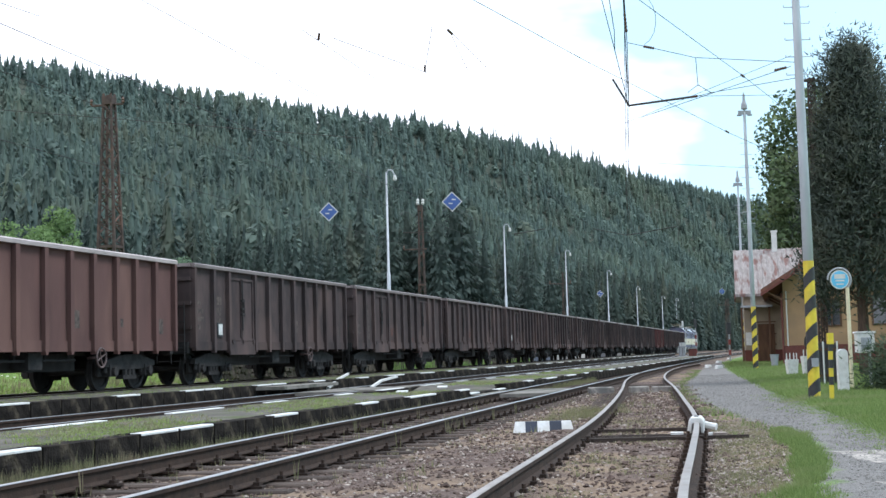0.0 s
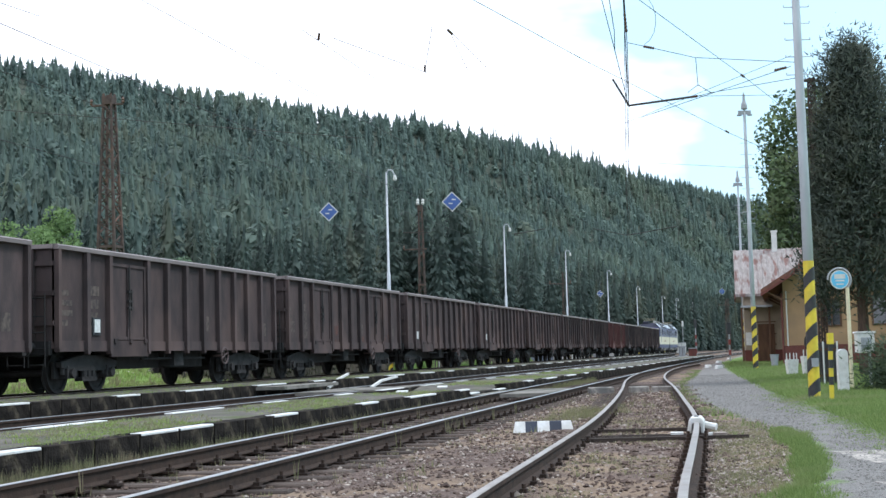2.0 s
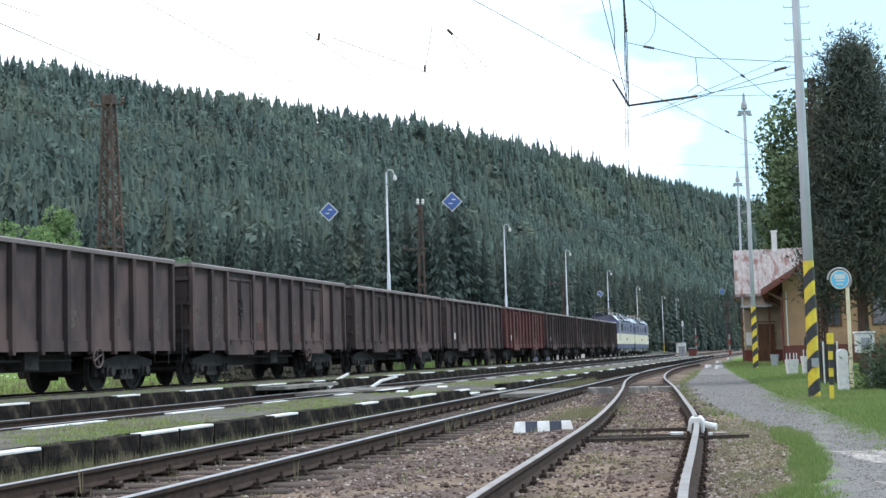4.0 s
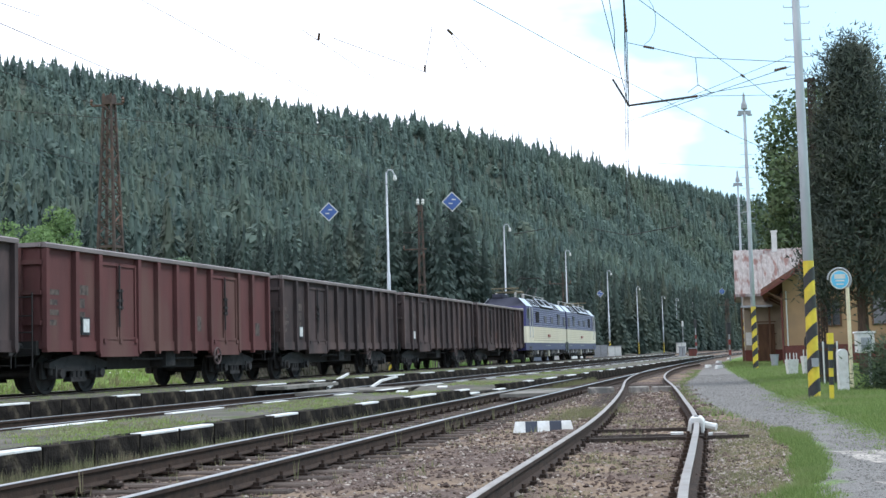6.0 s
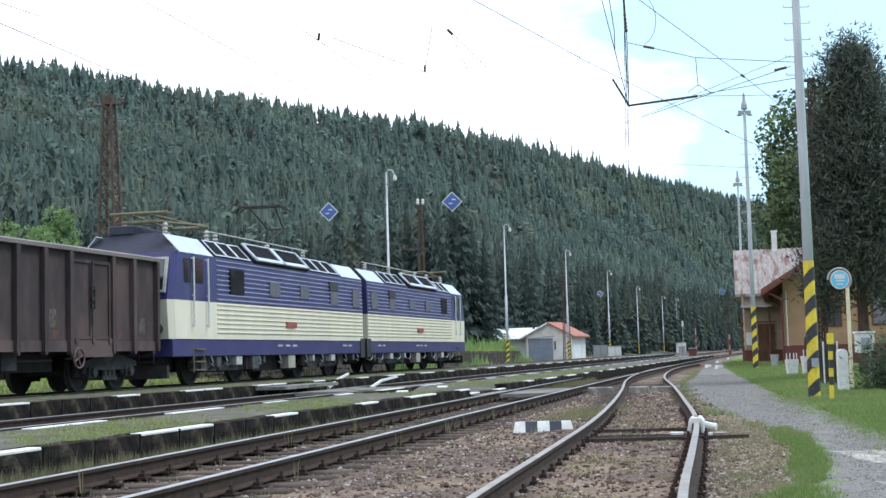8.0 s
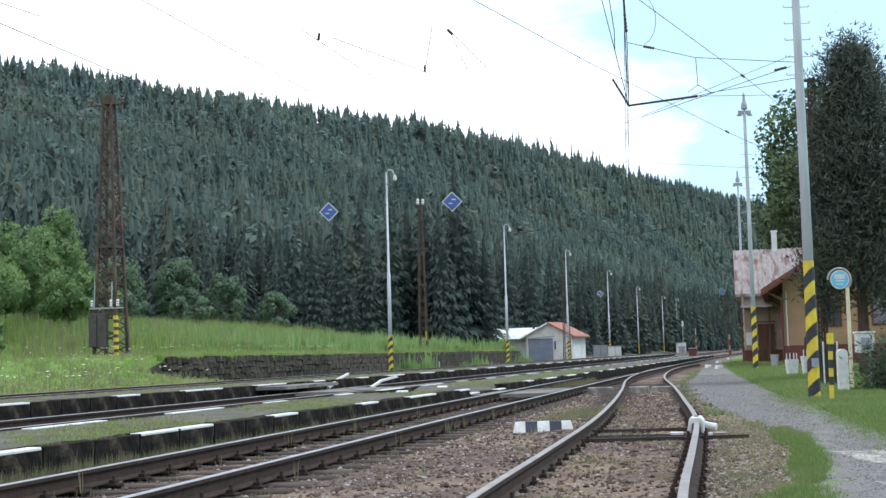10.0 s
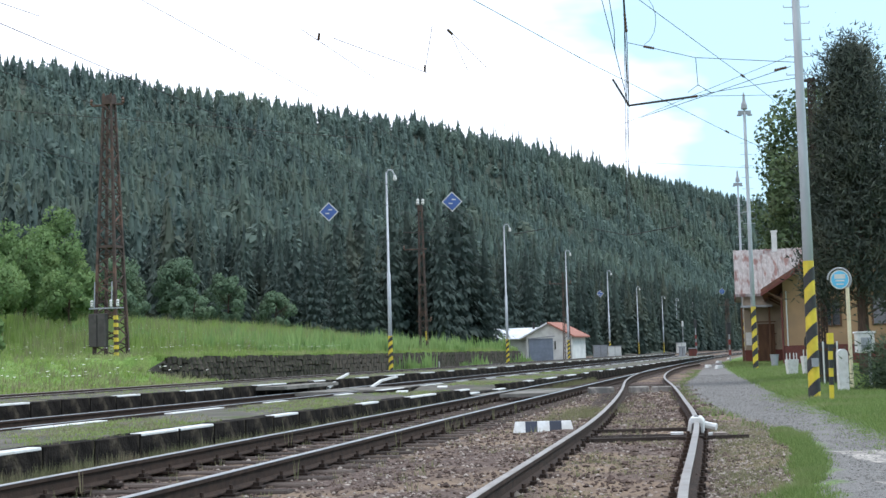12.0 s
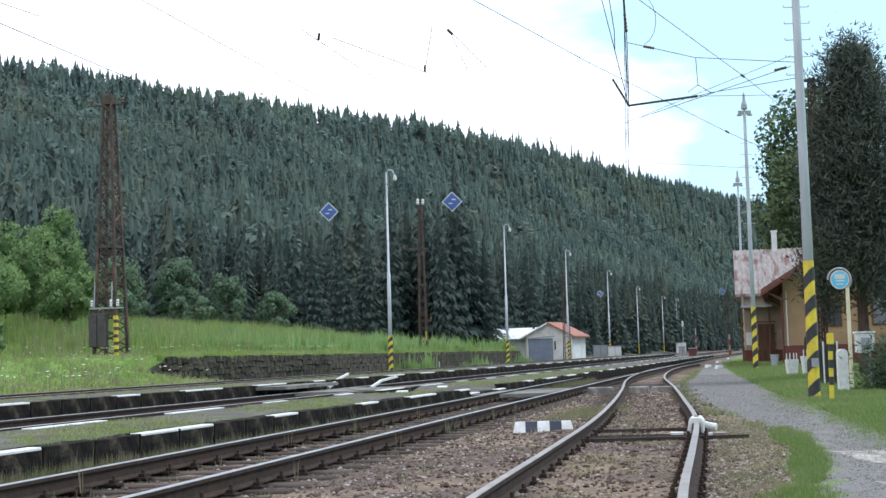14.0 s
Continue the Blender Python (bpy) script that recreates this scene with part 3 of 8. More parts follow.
def conifer_kit(seed, sprays=300, slim=0.17, blunt=0.8, size=0.024, core=8):
    """A spruce of height 1: small drooping sprays in whorls over a slim inner cone. Returns verts, tris, normals."""
    r = np.random.RandomState(seed)
    whorls = 15
    gap = r.uniform(0, math.tau)

    def reach_at(h):
        return slim * np.maximum(0.0, 1 - h) ** blunt * (0.6 + 0.4 * np.minimum(1.0, h / 0.15)) + 0.003
    v, f, nrm = [], [], []
    rings = [0.03, 0.45, 0.95]
    for h in rings:
        for q in range(core):
            a = q * math.tau / core
            rr = float(reach_at(h)) * 0.50
            v.append((math.cos(a) * rr, math.sin(a) * rr, h))
            nrm.append((math.cos(a), math.sin(a), 0.25))
    for k in range(len(rings) - 1):
        for q in range(core):
            a, b = k * core + q, k * core + (q + 1) % core
            f += [(a, b, b + core), (a, b + core, a + core)]
    # sprays spread by the surface of the cone
    h = 1 - np.sqrt(r.uniform(0.0006, 0.94, sprays))
    a = r.uniform(0, math.tau, sprays)
    wave = 0.5 + 0.5 * np.cos(h * whorls * math.tau + np.sin(a * 3 + gap) * 1.3)
    side = 1 + 0.13 * np.sin(a * 2 + gap) + 0.10 * np.sin(a * 5 + h * 9)
    rr = reach_at(h) * side * (0.62 + 0.46 * wave) * r.uniform(0.72, 1.12, sprays)
    ca, sa = np.cos(a), np.sin(a)
    e = size * r.uniform(0.6, 1.35, sprays) * (0.45 + 0.55 * np.minimum(1, rr / (slim * 0.5)))
    tilt = r.uniform(-0.5, 0.5, sprays) * e
    c = np.stack([ca * rr, sa * rr, h], -1)
    t = np.stack([-sa, ca, np.zeros(sprays)], -1)
    out = np.stack([ca, sa, np.zeros(sprays)], -1)
    up = np.array([0, 0, 1.0])
    p0 = c - out * (e * 0.8)[:, None] + t * (e * 0.6)[:, None] + up * (e * 0.5 + tilt)[:, None]
    p1 = c - out * (e * 0.8)[:, None] - t * (e * 0.6)[:, None] + up * (e * 0.5 - tilt)[:, None]
    p2 = c + out * (e * 0.5)[:, None] - up * (e * r.uniform(0.5, 1.1, sprays))[:, None]
    tips = np.stack([p0, p1, p2], 1).reshape(-1, 3)
    lit = out * 0.8 + up * (0.25 + 0.45 * wave)[:, None] + r.normal(size=(sprays, 3)) * 0.14
    base = len(v)
    verts = np.concatenate([np.array(v, float), tips])
    tris = np.concatenate([np.array(f, int), base + np.arange(len(tips)).reshape(-1, 3)])
    return verts, tris, np.concatenate([np.array(nrm, float), np.repeat(lit, 3, axis=0)])


def broad_kit(seed, leaves=46):
    """A round-crowned tree of height 1 for the hillside. Returns verts, tris, normals."""
    r = np.random.RandomState(seed)
    d = r.normal(size=(leaves, 3))
    big = 0.62 * (46 / leaves) ** 0.5 + 0.38
    d[:, 2] = np.abs(d[:, 2]) - 0.35
    d /= np.linalg.norm(d, axis=1)[:, None]
    c = d * np.array([0.26, 0.26, 0.42]) * r.uniform(0.75, 1.05, (leaves, 1)) + np.array([0, 0, 0.55])
    u = np.cross(d, r.normal(size=(leaves, 3)))
    u /= np.linalg.norm(u, axis=1)[:, None]
    w = np.cross(d, u)
    s = r.uniform(0.07, 0.13, (leaves, 1)) * big
    v = np.stack([c + u * s, c - u * s * 0.6 + w * s, c - u * s * 0.6 - w * s], 1).reshape(-1, 3)
    return v, np.arange(len(v)).reshape(-1, 3), np.repeat(d + np.array([0, 0, 0.3]), 3, axis=0) + r.normal(size=(len(v), 3)) * 0.15


def leaf_cloud(seed, n, radii, leaf, centre=(0, 0, 0), hollow=0.55):
    """Small leaf faces in rounded clumps spread over an uneven crown. Returns verts, tris, normals."""
    r = np.random.RandomState(seed)
    radii = np.array(radii)
    count = max(9, int(n / 190))
    d = r.normal(size=(count, 3))
    d /= np.linalg.norm(d, axis=1)[:, None]
    clumps = d * r.uniform(hollow, 1.0, (count, 1)) * radii
    span = min(radii) * r.uniform(0.22, 0.42, count)
    ci = r.randint(0, count, n)
    e = r.normal(size=(n, 3))
    e /= np.linalg.norm(e, axis=1)[:, None]
    pts = clumps[ci] + e * (span[ci] * r.uniform(0.55, 1.12, n) ** 0.6)[:, None]
    out = e * 0.9 + pts / radii * 0.5 + np.array([0, 0, 0.35])
    d1 = r.normal(size=(n, 3))
    d1 /= np.linalg.norm(d1, axis=1)[:, None]
    d2 = np.cross(d1, e + r.normal(size=(n, 3)) * 0.6)
    d2 /= np.linalg.norm(d2, axis=1)[:, None] + 1e-9
    s = leaf * r.uniform(0.6, 1.4, (n, 1))
    pts = pts + np.array(centre)
    v = np.stack([pts - d1 * s, pts + d2 * s * 0.6, pts + d1 * s, pts - d2 * s * 0.6], 1).reshape(-1, 3)
    base = np.arange(n) * 4
    f = np.concatenate([np.stack([base, base + 1, base + 2], 1), np.stack([base, base + 2, base + 3], 1)])
    return v, f, np.repeat(out, 4, axis=0) + r.normal(size=(n * 4, 3)) * 0.2


def build_forest():
    r = np.random.RandomState(11)
    near_kits = [conifer_kit(s, 640, r.uniform(0.14, 0.20), 0.85, 0.029, 6) for s in range(6)]
    mid_kits = [conifer_kit(20 + s, 200, r.uniform(0.18, 0.26), 0.78, 0.047, 6) for s in range(7)] + [broad_kit(60, 150), broad_kit(61, 150)]
    far_kits = [conifer_kit(40 + s, 64, r.uniform(0.24, 0.34), 0.74, 0.078, 5) for s in range(7)] + [broad_kit(62), broad_kit(63)]
    # trees stand on the slope between the foot and a little past the ridge, inside a wide wedge ahead
    pts = []
    step = 4.3
    for gx in np.arange(-330, 520, step):
        for gy in np.arange(70, 1330, step):
            pts.append((gx + r.uniform(-2.4, 2.4), gy + r.uniform(-2.4, 2.4)))
    pts = np.array(pts)
    x, y = pts[:, 0], pts[:, 1]
    wedge = (x / y > -0.40) & (x / y < 0.34)
    df, sf = polyline_distance(x, y, FOOT)
    dr, sr = polyline_distance(x, y, RIDGE)
    ok = wedge & (sf > 0) & ((sr <= 0) | (dr < 22))
    dist = np.hypot(x, y)
    keep = r.uniform(size=len(x)) < np.clip(420 / dist, 0.78, 1.0)
    ok &= keep
    x, y, df, dr, dist = x[ok], y[ok], df[ok], dr[ok], dist[ok]
    z = ground_height(x, y)
    far, mid = [], []
    front = []
    for i in range(len(x)):
        clump = 0.5 + 0.5 * math.sin(x[i] * 0.05 + 1.1) * math.sin(y[i] * 0.04)
        h = r.uniform(8.5, 13.0) + 3.0 * clump
        if dist[i] > 480:
            h *= 0.82
        if r.uniform() < 0.04:
            h *= 1.3
        lone = dr[i] < 24 and 0 < x[i] < 120 and r.uniform() < 0.12
        if lone:
            h *= r.uniform(1.5, 2.0)    # a few tall slim spruces left standing on the ridge
        leafy = r.uniform() < 0.05 + 0.16 * (math.sin(x[i] * 0.031 + 2) * math.sin(y[i] * 0.023 + 0.6) > 0.35)
        tone = min(1.0, max(0.0, r.normal(0.42, 0.24) + 0.45 * leafy))
        leafy = leafy and not lone
        kit = r.randint(0, 6) if df[i] < 34 else r.randint(7, 9) if leafy else r.randint(0, 7)
        if leafy and df[i] >= 34:
            h *= 0.8
        row = (kit, x[i], y[i], z[i] - 0.4, h, h * r.uniform(0.85, 1.25) * (0.42 if lone else 1.0), r.uniform(0, 6.28), tone)
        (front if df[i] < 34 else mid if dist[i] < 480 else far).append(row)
    # beyond the foot of the hill the leaf colour itself carries the haze
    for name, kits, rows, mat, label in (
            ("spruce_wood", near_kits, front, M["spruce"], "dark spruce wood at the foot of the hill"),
            ("hillside_forest", mid_kits, mid, M["hazy_hill_spruce"], "dense spruce forest on the hillside"),
            ("ridge_forest", far_kits, far, M["hazy_far_spruce"], "dense spruce forest on the far ridge")):
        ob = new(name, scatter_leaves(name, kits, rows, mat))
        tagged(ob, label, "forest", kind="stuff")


build_forest()

# ---- the train ----
M.update({
    "wagon_brown": material("wagon_brown", (0.074, 0.052, 0.049), (0.045, 0.035, 0.034), 2.6, 0.8, 0, 0.2, 30, c3=(0.092, 0.063, 0.056), stain=0.9, stretch=(1, 1, 0.45), vary=0.22),
    "wagon_red": material("wagon_red", (0.112, 0.044, 0.041), (0.080, 0.035, 0.033), 1.6, 0.75, 0, 0.15, 30, c3=(0.115, 0.060, 0.050), stain=0.8, stretch=(1, 1, 0.35)),
    "wagon_rust": material("wagon_rust", (0.115, 0.062, 0.054), (0.085, 0.047, 0.042), 1.6, 0.8, 0, 0.15, 30, c3=(0.140, 0.078, 0.064), stain=0.8, stretch=(1, 1, 0.35)),
    "top_edge": material("top_edge", (0.21, 0.175, 0.165), (0.14, 0.115, 0.11), 2.0, 0.6, 0, 0.1, 30, stretch=(1, 0.3, 1)),
    "top_edge_light": material("top_edge_light", (0.42, 0.36, 0.34), (0.32, 0.27, 0.26), 2.0, 0.6, 0, 0.1, 30),
    "brake_red": material("brake_red", (0.11, 0.075, 0.068), None, 5, 0.7, 0, 0.1),
    "rust_patch": material("rust_patch", (0.110, 0.052, 0.042), (0.058, 0.042, 0.040), 5, 0.85, 0, 0.2, c3=(0.056, 0.043, 0.042), stain=3.5),
    "faded_mark": material("faded_mark", (0.115, 0.092, 0.076), (0.052, 0.042, 0.040), 9, 0.85, 0, 0, c3=(0.050, 0.040, 0.039), stain=5),
    "loco_blue": material("loco_blue", (0.036, 0.032, 0.118), (0.029, 0.026, 0.098), 1.5, 0.42, 0, 0.04, 30, c3=(0.046, 0.041, 0.112), stain=0.8),
    "loco_cream": material("loco_cream", (0.66, 0.60, 0.46), (0.58, 0.53, 0.41), 1.5, 0.45, 0, 0.04, 30, c3=(0.60, 0.545, 0.43), stain=0.9, stretch=(1, 1, 0.4)),
    # paler than the blue wall: the light caught by the ribs, as colour
    "loco_rib_highlight": material("loco_rib_highlight", (0.36, 0.36, 0.52), (0.27, 0.27, 0.42), 2.5, 0.4, 0, 0.02, 30),
    "loco_silver": material("loco_silver", (0.55, 0.57, 0.62), (0.45, 0.47, 0.52), 2, 0.4, 0.3, 0.03, 30),
    "loco_roof": material("loco_roof", (0.045, 0.046, 0.066), (0.032, 0.034, 0.048), 2, 0.75, 0.0, 0.1, 30),
    "grille_grey": material("grille_grey", (0.115, 0.115, 0.130), (0.085, 0.085, 0.098), 4, 0.7, 0, 0.2, 40),
    "louvre": material("louvre", (0.016, 0.016, 0.018), (0.026, 0.026, 0.028), 3, 0.8, 0, 0.1, 40, spec=0.08),
    "bogie_grey": material("bogie_grey", (0.085, 0.080, 0.076), (0.05, 0.048, 0.046), 4, 0.8, 0, 0.2, 30),
    "plate_red": material("plate_red", (0.30, 0.075, 0.060), None, 6, 0.5, 0, 0),
    "pantograph_tan": material("pantograph_tan", (0.17, 0.145, 0.085), (0.11, 0.09, 0.06), 6, 0.7, 0, 0.1),
    "box_pale": material("box_pale", (0.33, 0.31, 0.24), (0.25, 0.235, 0.19), 6, 0.7, 0, 0.1),
    "dirty_white": material("dirty_white", (0.42, 0.41, 0.38), (0.30, 0.29, 0.27), 6, 0.7, 0, 0.05),
})

PITCH_LEN = 14.04
HALF = 1.42


def wheelset(parent, y, name="wheelset", r=0.46):
    bm = bmesh.new()
    turn = Matrix.Rotation(radians(90), 4, "Y")
    for s in (-1, 1):
        at = Matrix.Translation((s * 0.75, y, r)) @ turn
        lathe(bm, [(0.10, -0.05 * s), (r * 0.80, -0.03 * s), (r * 0.82, -0.065 * s), (r + 0.028, -0.065 * s), (r + 0.028, -0.03 * s), (r, -0.028 * s), (r, 0.065 * s), (r * 0.84, 0.065 * s), (r * 0.80, 0.02 * s), (0.14, 0.045 * s), (0.12, 0.12 * s)], 20, at)
    rod(bm, (-0.75, y, r), (0.75, y, r), 0.08)
    return part(name, bm, M["steel_dark"], parent)


def wagon_bogie(wagon, y):
    bm = bmesh.new()
    for s in (-1, 1):
        prism(bm, [(-1.30, 0.58), (-0.60, 0.50), (0.60, 0.50), (1.30, 0.58), (1.30, 0.70), (0.55, 0.84), (-0.55, 0.84), (-1.30, 0.70)], s * 1.00, s * 1.14, "x", Matrix.Translation((0, y, 0)))
        for a in (-0.9, 0.9):
            box(bm, s * 1.02 - 0.14, s * 1.02 + 0.14, y + a - 0.17, y + a + 0.17, 0.33, 0.62)
            rod(bm, (s * 1.14, y + a, 0.46), (s * 1.24, y + a, 0.46), 0.11)
            for b in (-0.24, 0.24):
                rod(bm, (s * 1.06, y + a + b, 0.42), (s * 1.06, y + a + b, 0.72), 0.06)
        for b in (-0.2, 0, 0.2):
            rod(bm, (s * 1.07, y + b, 0.34), (s * 1.07, y + b, 0.60), 0.075)
        box(bm, s * 1.02 - 0.1, s * 1.02 + 0.1, y - 0.34, y + 0.34, 0.26, 0.36)
        box(bm, s * 0.92 - 0.04, s * 0.92 + 0.04, y - 1.3, y + 1.3, 0.34, 0.72)
    box(bm, -1.05, 1.05, y - 0.22, y + 0.22, 0.52, 0.86)
    bogie = part("bogie", bm, M["steel_dark"], wagon)
    for a in (-0.9, 0.9):
        wheelset(bogie, y + a)
    return bogie


def build_wagon(label, body, edge, doors, patches, seed):
    """A four-axle open wagon, centred on its middle, rail top at z = 0, y along the track."""
    w = thing("open_wagon", label, "freight wagon", group="wagons of the train")
    rnd = random.Random(seed)
    L0, L1 = -6.47, 6.47
    Z0, Z1 = 0.88, 3.26
    side = HALF - 0.06
    for s in (-1, 1):
        bm = bmesh.new()
        box(bm, min(s * (side - 0.05), s * side), max(s * (side - 0.05), s * side), L0, L1, 1.14, Z1 - 0.04)
        part("side_wall", bm, body, w)
        bm = bmesh.new()
        prism(bm, [(s * (side - 0.08), Z1 - 0.10), (s * (side + 0.115), Z1 - 0.10), (s * (side + 0.125), Z1 - 0.02), (s * (side + 0.08), Z1 + 0.012), (s * (side - 0.08), Z1 + 0.012)], L0 - 0.03, L1 + 0.03)
        part("top_rail", bm, edge, w, "worn lighter top edge")
        bm = bmesh.new()
        prism(bm, [(s * (side - 0.02), 0.93), (s * (side + 0.035), 0.93), (s * (side + 0.035), 1.17), (s * (side - 0.02), 1.17)], L0 + 0.02, L1 - 0.02)
        part("sole_bar", bm, body, w)
    stops = [-6.47, -5.15, -4.09, -2.15, -1.03, 0.09, 1.16, 2.20, 3.29, 4.26, 5.32, 6.47]
    if doors == 2:
        stops = [-6.47, -5.15, -4.09, -2.15, -1.08, 0.0, 1.08, 2.15, 4.09, 5.15, 6.47]
    for s in (-1, 1):
        for k, y in enumerate(stops):
            hw = 0.075 if 0 < k < len(stops) - 1 else 0.06
            yy = min(max(y, L0 + 0.06), L1 - 0.06)
            bm = bmesh.new()
            low = 0.86 if 0 < k < len(stops) - 1 else 0.92
            prof = [(yy - hw, low + 0.10), (yy - hw * 0.5, low), (yy + hw * 0.5, low), (yy + hw, low + 0.10), (yy + hw, Z1 - 0.11), (yy - hw, Z1 - 0.11)]
            if s > 0:
                prism(bm, prof, side - 0.01, side + 0.115, "x")
            else:
                prism(bm, prof, -side - 0.115, -side + 0.01, "x")
            part("side_post", bm, body, w)
        door_bays = [(-4.09, -2.15)] + ([(2.15, 4.09)] if doors == 2 else [])
        for a, b in door_bays:
            mid = (a + b) / 2
            for p, q in ((a + 0.10, mid - 0.02), (mid + 0.02, b - 0.10)):
                bm = bmesh.new()
                x0, x1 = sorted((s * (side - 0.005), s * (side + 0.03)))
                box(bm, x0, x1, p, q, 1.20, 3.00)
                for yy in (p + 0.035, q - 0.035):
                    box(bm, *sorted((s * (side + 0.03), s * (side + 0.065))), yy - 0.035, yy + 0.035, 1.20, 3.00)
                for zz in (1.235, 2.965):
                    box(bm, *sorted((s * (side + 0.03), s * (side + 0.06))), p + 0.08, q - 0.08, zz - 0.035, zz + 0.035)
                leaf = part("door_leaf", bm, body, w)
                bm = bmesh.new()
                yy = q - 0.035 if p < mid - 0.5 else p + 0.035
                rod(bm, (s * (side + 0.10), yy, 1.5 if p < mid - 0.5 else 1.9), (s * (side + 0.10), yy, 2.95 if p < mid - 0.5 else 2.4), 0.022, n=6)
                for zz in (1.96, 2.12, 2.35):
                    box(bm, *sorted((s * (side + 0.06), s * (side + 0.12))), yy - 0.05, yy + 0.05, zz - 0.03, zz + 0.03)
                part("lock_bar", bm, M["steel_dark"], leaf)
            bm = bmesh.new()
            box(bm, *sorted((s * (side + 0.03), s * (side + 0.085))), a + 0.02, b - 0.02, 0.80, 1.18)
            for yy in (a + 0.2, mid, b - 0.2):
                box(bm, *sorted((s * (side + 0.085), s * (side + 0.12))), yy - 0.06, yy + 0.06, 1.12, 1.22)
            part("door_sill", bm, body, w)
    for s, y in ((-1, L0), (1, L1)):
        bm = bmesh.new()
        box(bm, -side, side, *sorted((y, y - s * 0.05)), 1.0, Z1 - 0.06)
        part("end_wall", bm, body, w)
        for x in (-0.85, 0, 0.85):
            bm = bmesh.new()
            box(bm, x - 0.06, x + 0.06, *sorted((y, y + s * 0.09)), 0.92, Z1 - 0.1)
            part("end_post", bm, body, w)
        for z in (1.55, 2.2, 2.85):
            bm = bmesh.new()
            box(bm, -side, side, *sorted((y, y + s * 0.06)), z - 0.05, z + 0.05)
            part("end_rib", bm, body, w)
        bm = bmesh.new()
        prism(bm, [(y - 0.03 * s, Z1 - 0.09), (y + 0.10 * s, Z1 - 0.09), (y + 0.10 * s, Z1), (y - 0.03 * s, Z1)], -side, side, "x")
        part("end_rail", bm, edge, w)
        bm = bmesh.new()
        box(bm, -1.28, 1.28, *sorted((y - s * 0.05, y + s * 0.10)), 0.86, 1.16)
        part("buffer_beam", bm, M["steel_dark"], w)
        for x in (-0.875, 0.875):
            bm = bmesh.new()
            rod(bm, (x, y + s * 0.08, 1.04), (x, y + s * 0.42, 1.04), 0.10, 0.075, 12)
            rod(bm, (x, y + s * 0.42, 1.04), (x, y + s * 0.53, 1.04), 0.21, 0.235, 16)
            part("buffer", bm, M["steel_dark"], w)
        bm = bmesh.new()
        rod(bm, (0, y + s * 0.05, 1.0), (0, y + s * 0.5, 0.92), 0.05)
        box(bm, -0.06, 0.06, *sorted((y + s * 0.42, y + s * 0.54)), 0.80, 1.02)
        part("coupling", bm, M["steel_dark"], w)
        bm = bmesh.new()
        yy = y + s * 0.07
        for x in (side - 0.15, side - 0.55):
            rod(bm, (x, yy + s * 0.07, 0.6), (x, yy + s * 0.07, 2.2), 0.016, n=6)
        for z in (0.65, 1.0, 1.35, 1.7, 2.1):
            rod(bm, (side - 0.15, yy + s * 0.07, z), (side - 0.55, yy + s * 0.07, z), 0.014, n=6)
        part("ladder", bm, M["steel_dark"], w)
    bm = bmesh.new()
    box(bm, -side + 0.05, side - 0.05, L0 + 0.05, L1 - 0.05, 1.14, 1.24)
    part("floor", bm, body, w)
    bm = bmesh.new()
    for x in (-0.5, 0.5):
        box(bm, x - 0.06, x + 0.06, L0 + 0.1, L1 - 0.1, 0.84, 1.14)
    for y in (-4.6, -2.2, 0, 2.2, 4.6):
        box(bm, -1.3, 1.3, y - 0.06, y + 0.06, 0.92, 1.14)
    box(bm, -0.75, 0.75, -2.5, 2.5, 0.50, 0.90)
    rod(bm, (-0.9, -0.9, 0.72), (-0.9, 0.5, 0.72), 0.2, n=12)
    box(bm, 0.55, 1.2, -0.2, 0.35, 0.55, 0.92)
    rod(bm, (1.1, -1.9, 0.74), (1.1, 1.9, 0.74), 0.03, n=6)
    for y in (-1.6, -0.6, 0.6, 1.6):
        rod(bm, (1.1, y, 0.70), (1.1, y, 1.0), 0.025, n=6)
    part("underframe", bm, M["steel_dark"], w)
    for y in (-4.5, 4.5):
        wagon_bogie(w, y)
    # hand brake wheel on the camera's side
    bm = bmesh.new()
    yb, zb = 2.35, 0.78
    seg = 16
    for k in range(seg):
        a, b = k * math.tau / seg, (k + 1) * math.tau / seg
        rod(bm, (side + 0.16, yb + 0.22 * math.cos(a), zb + 0.22 * math.sin(a)), (side + 0.16, yb + 0.22 * math.cos(b), zb + 0.22 * math.sin(b)), 0.024, n=6, cap=False)
    for k in range(4):
        a = k * math.tau / 4 + 0.4
        rod(bm, (side + 0.14, yb, zb), (side + 0.16, yb + 0.22 * math.cos(a), zb + 0.22 * math.sin(a)), 0.018, n=5)
    rod(bm, (side - 0.2, yb, zb), (side + 0.16, yb, zb), 0.03, n=6)
    part("brake_wheel", bm, M["brake_red"], w, "faded red brake wheel")
    # paint left on the near wall: number bars, a white card, patches of rust
    marks = [(-6.25, rnd.uniform(0.3, 0.6), 1.50 + k * 0.22, 0.12) for k in range(4)] + [(-4.95, rnd.uniform(0.3, 0.5), 1.3 + k * 0.3, 0.22) for k in range(4)] + [(5.5, 0.35, 1.35, 0.38), (1.35, 0.3, 1.45, 0.4), (3.5, 0.22, 1.5, 0.2)]
    for y, ln, z, tall in marks:
        bm = bmesh.new()
        box(bm, side, side + 0.005, y, y + ln, z, z + tall)
        part("faded_marking", bm, M["faded_mark"], w, "faded tan remains of painted marks")
    if patches & 1:
        bm = bmesh.new()
        box(bm, side + 0.03, side + 0.045, -4.78, -4.52, 1.36, 1.66)
        part("label_holder", bm, M["white_paint"], w, "white paper card in a black holder")
        bm = bmesh.new()
        box(bm, side, side + 0.03, -4.84, -4.46, 1.30, 1.70)
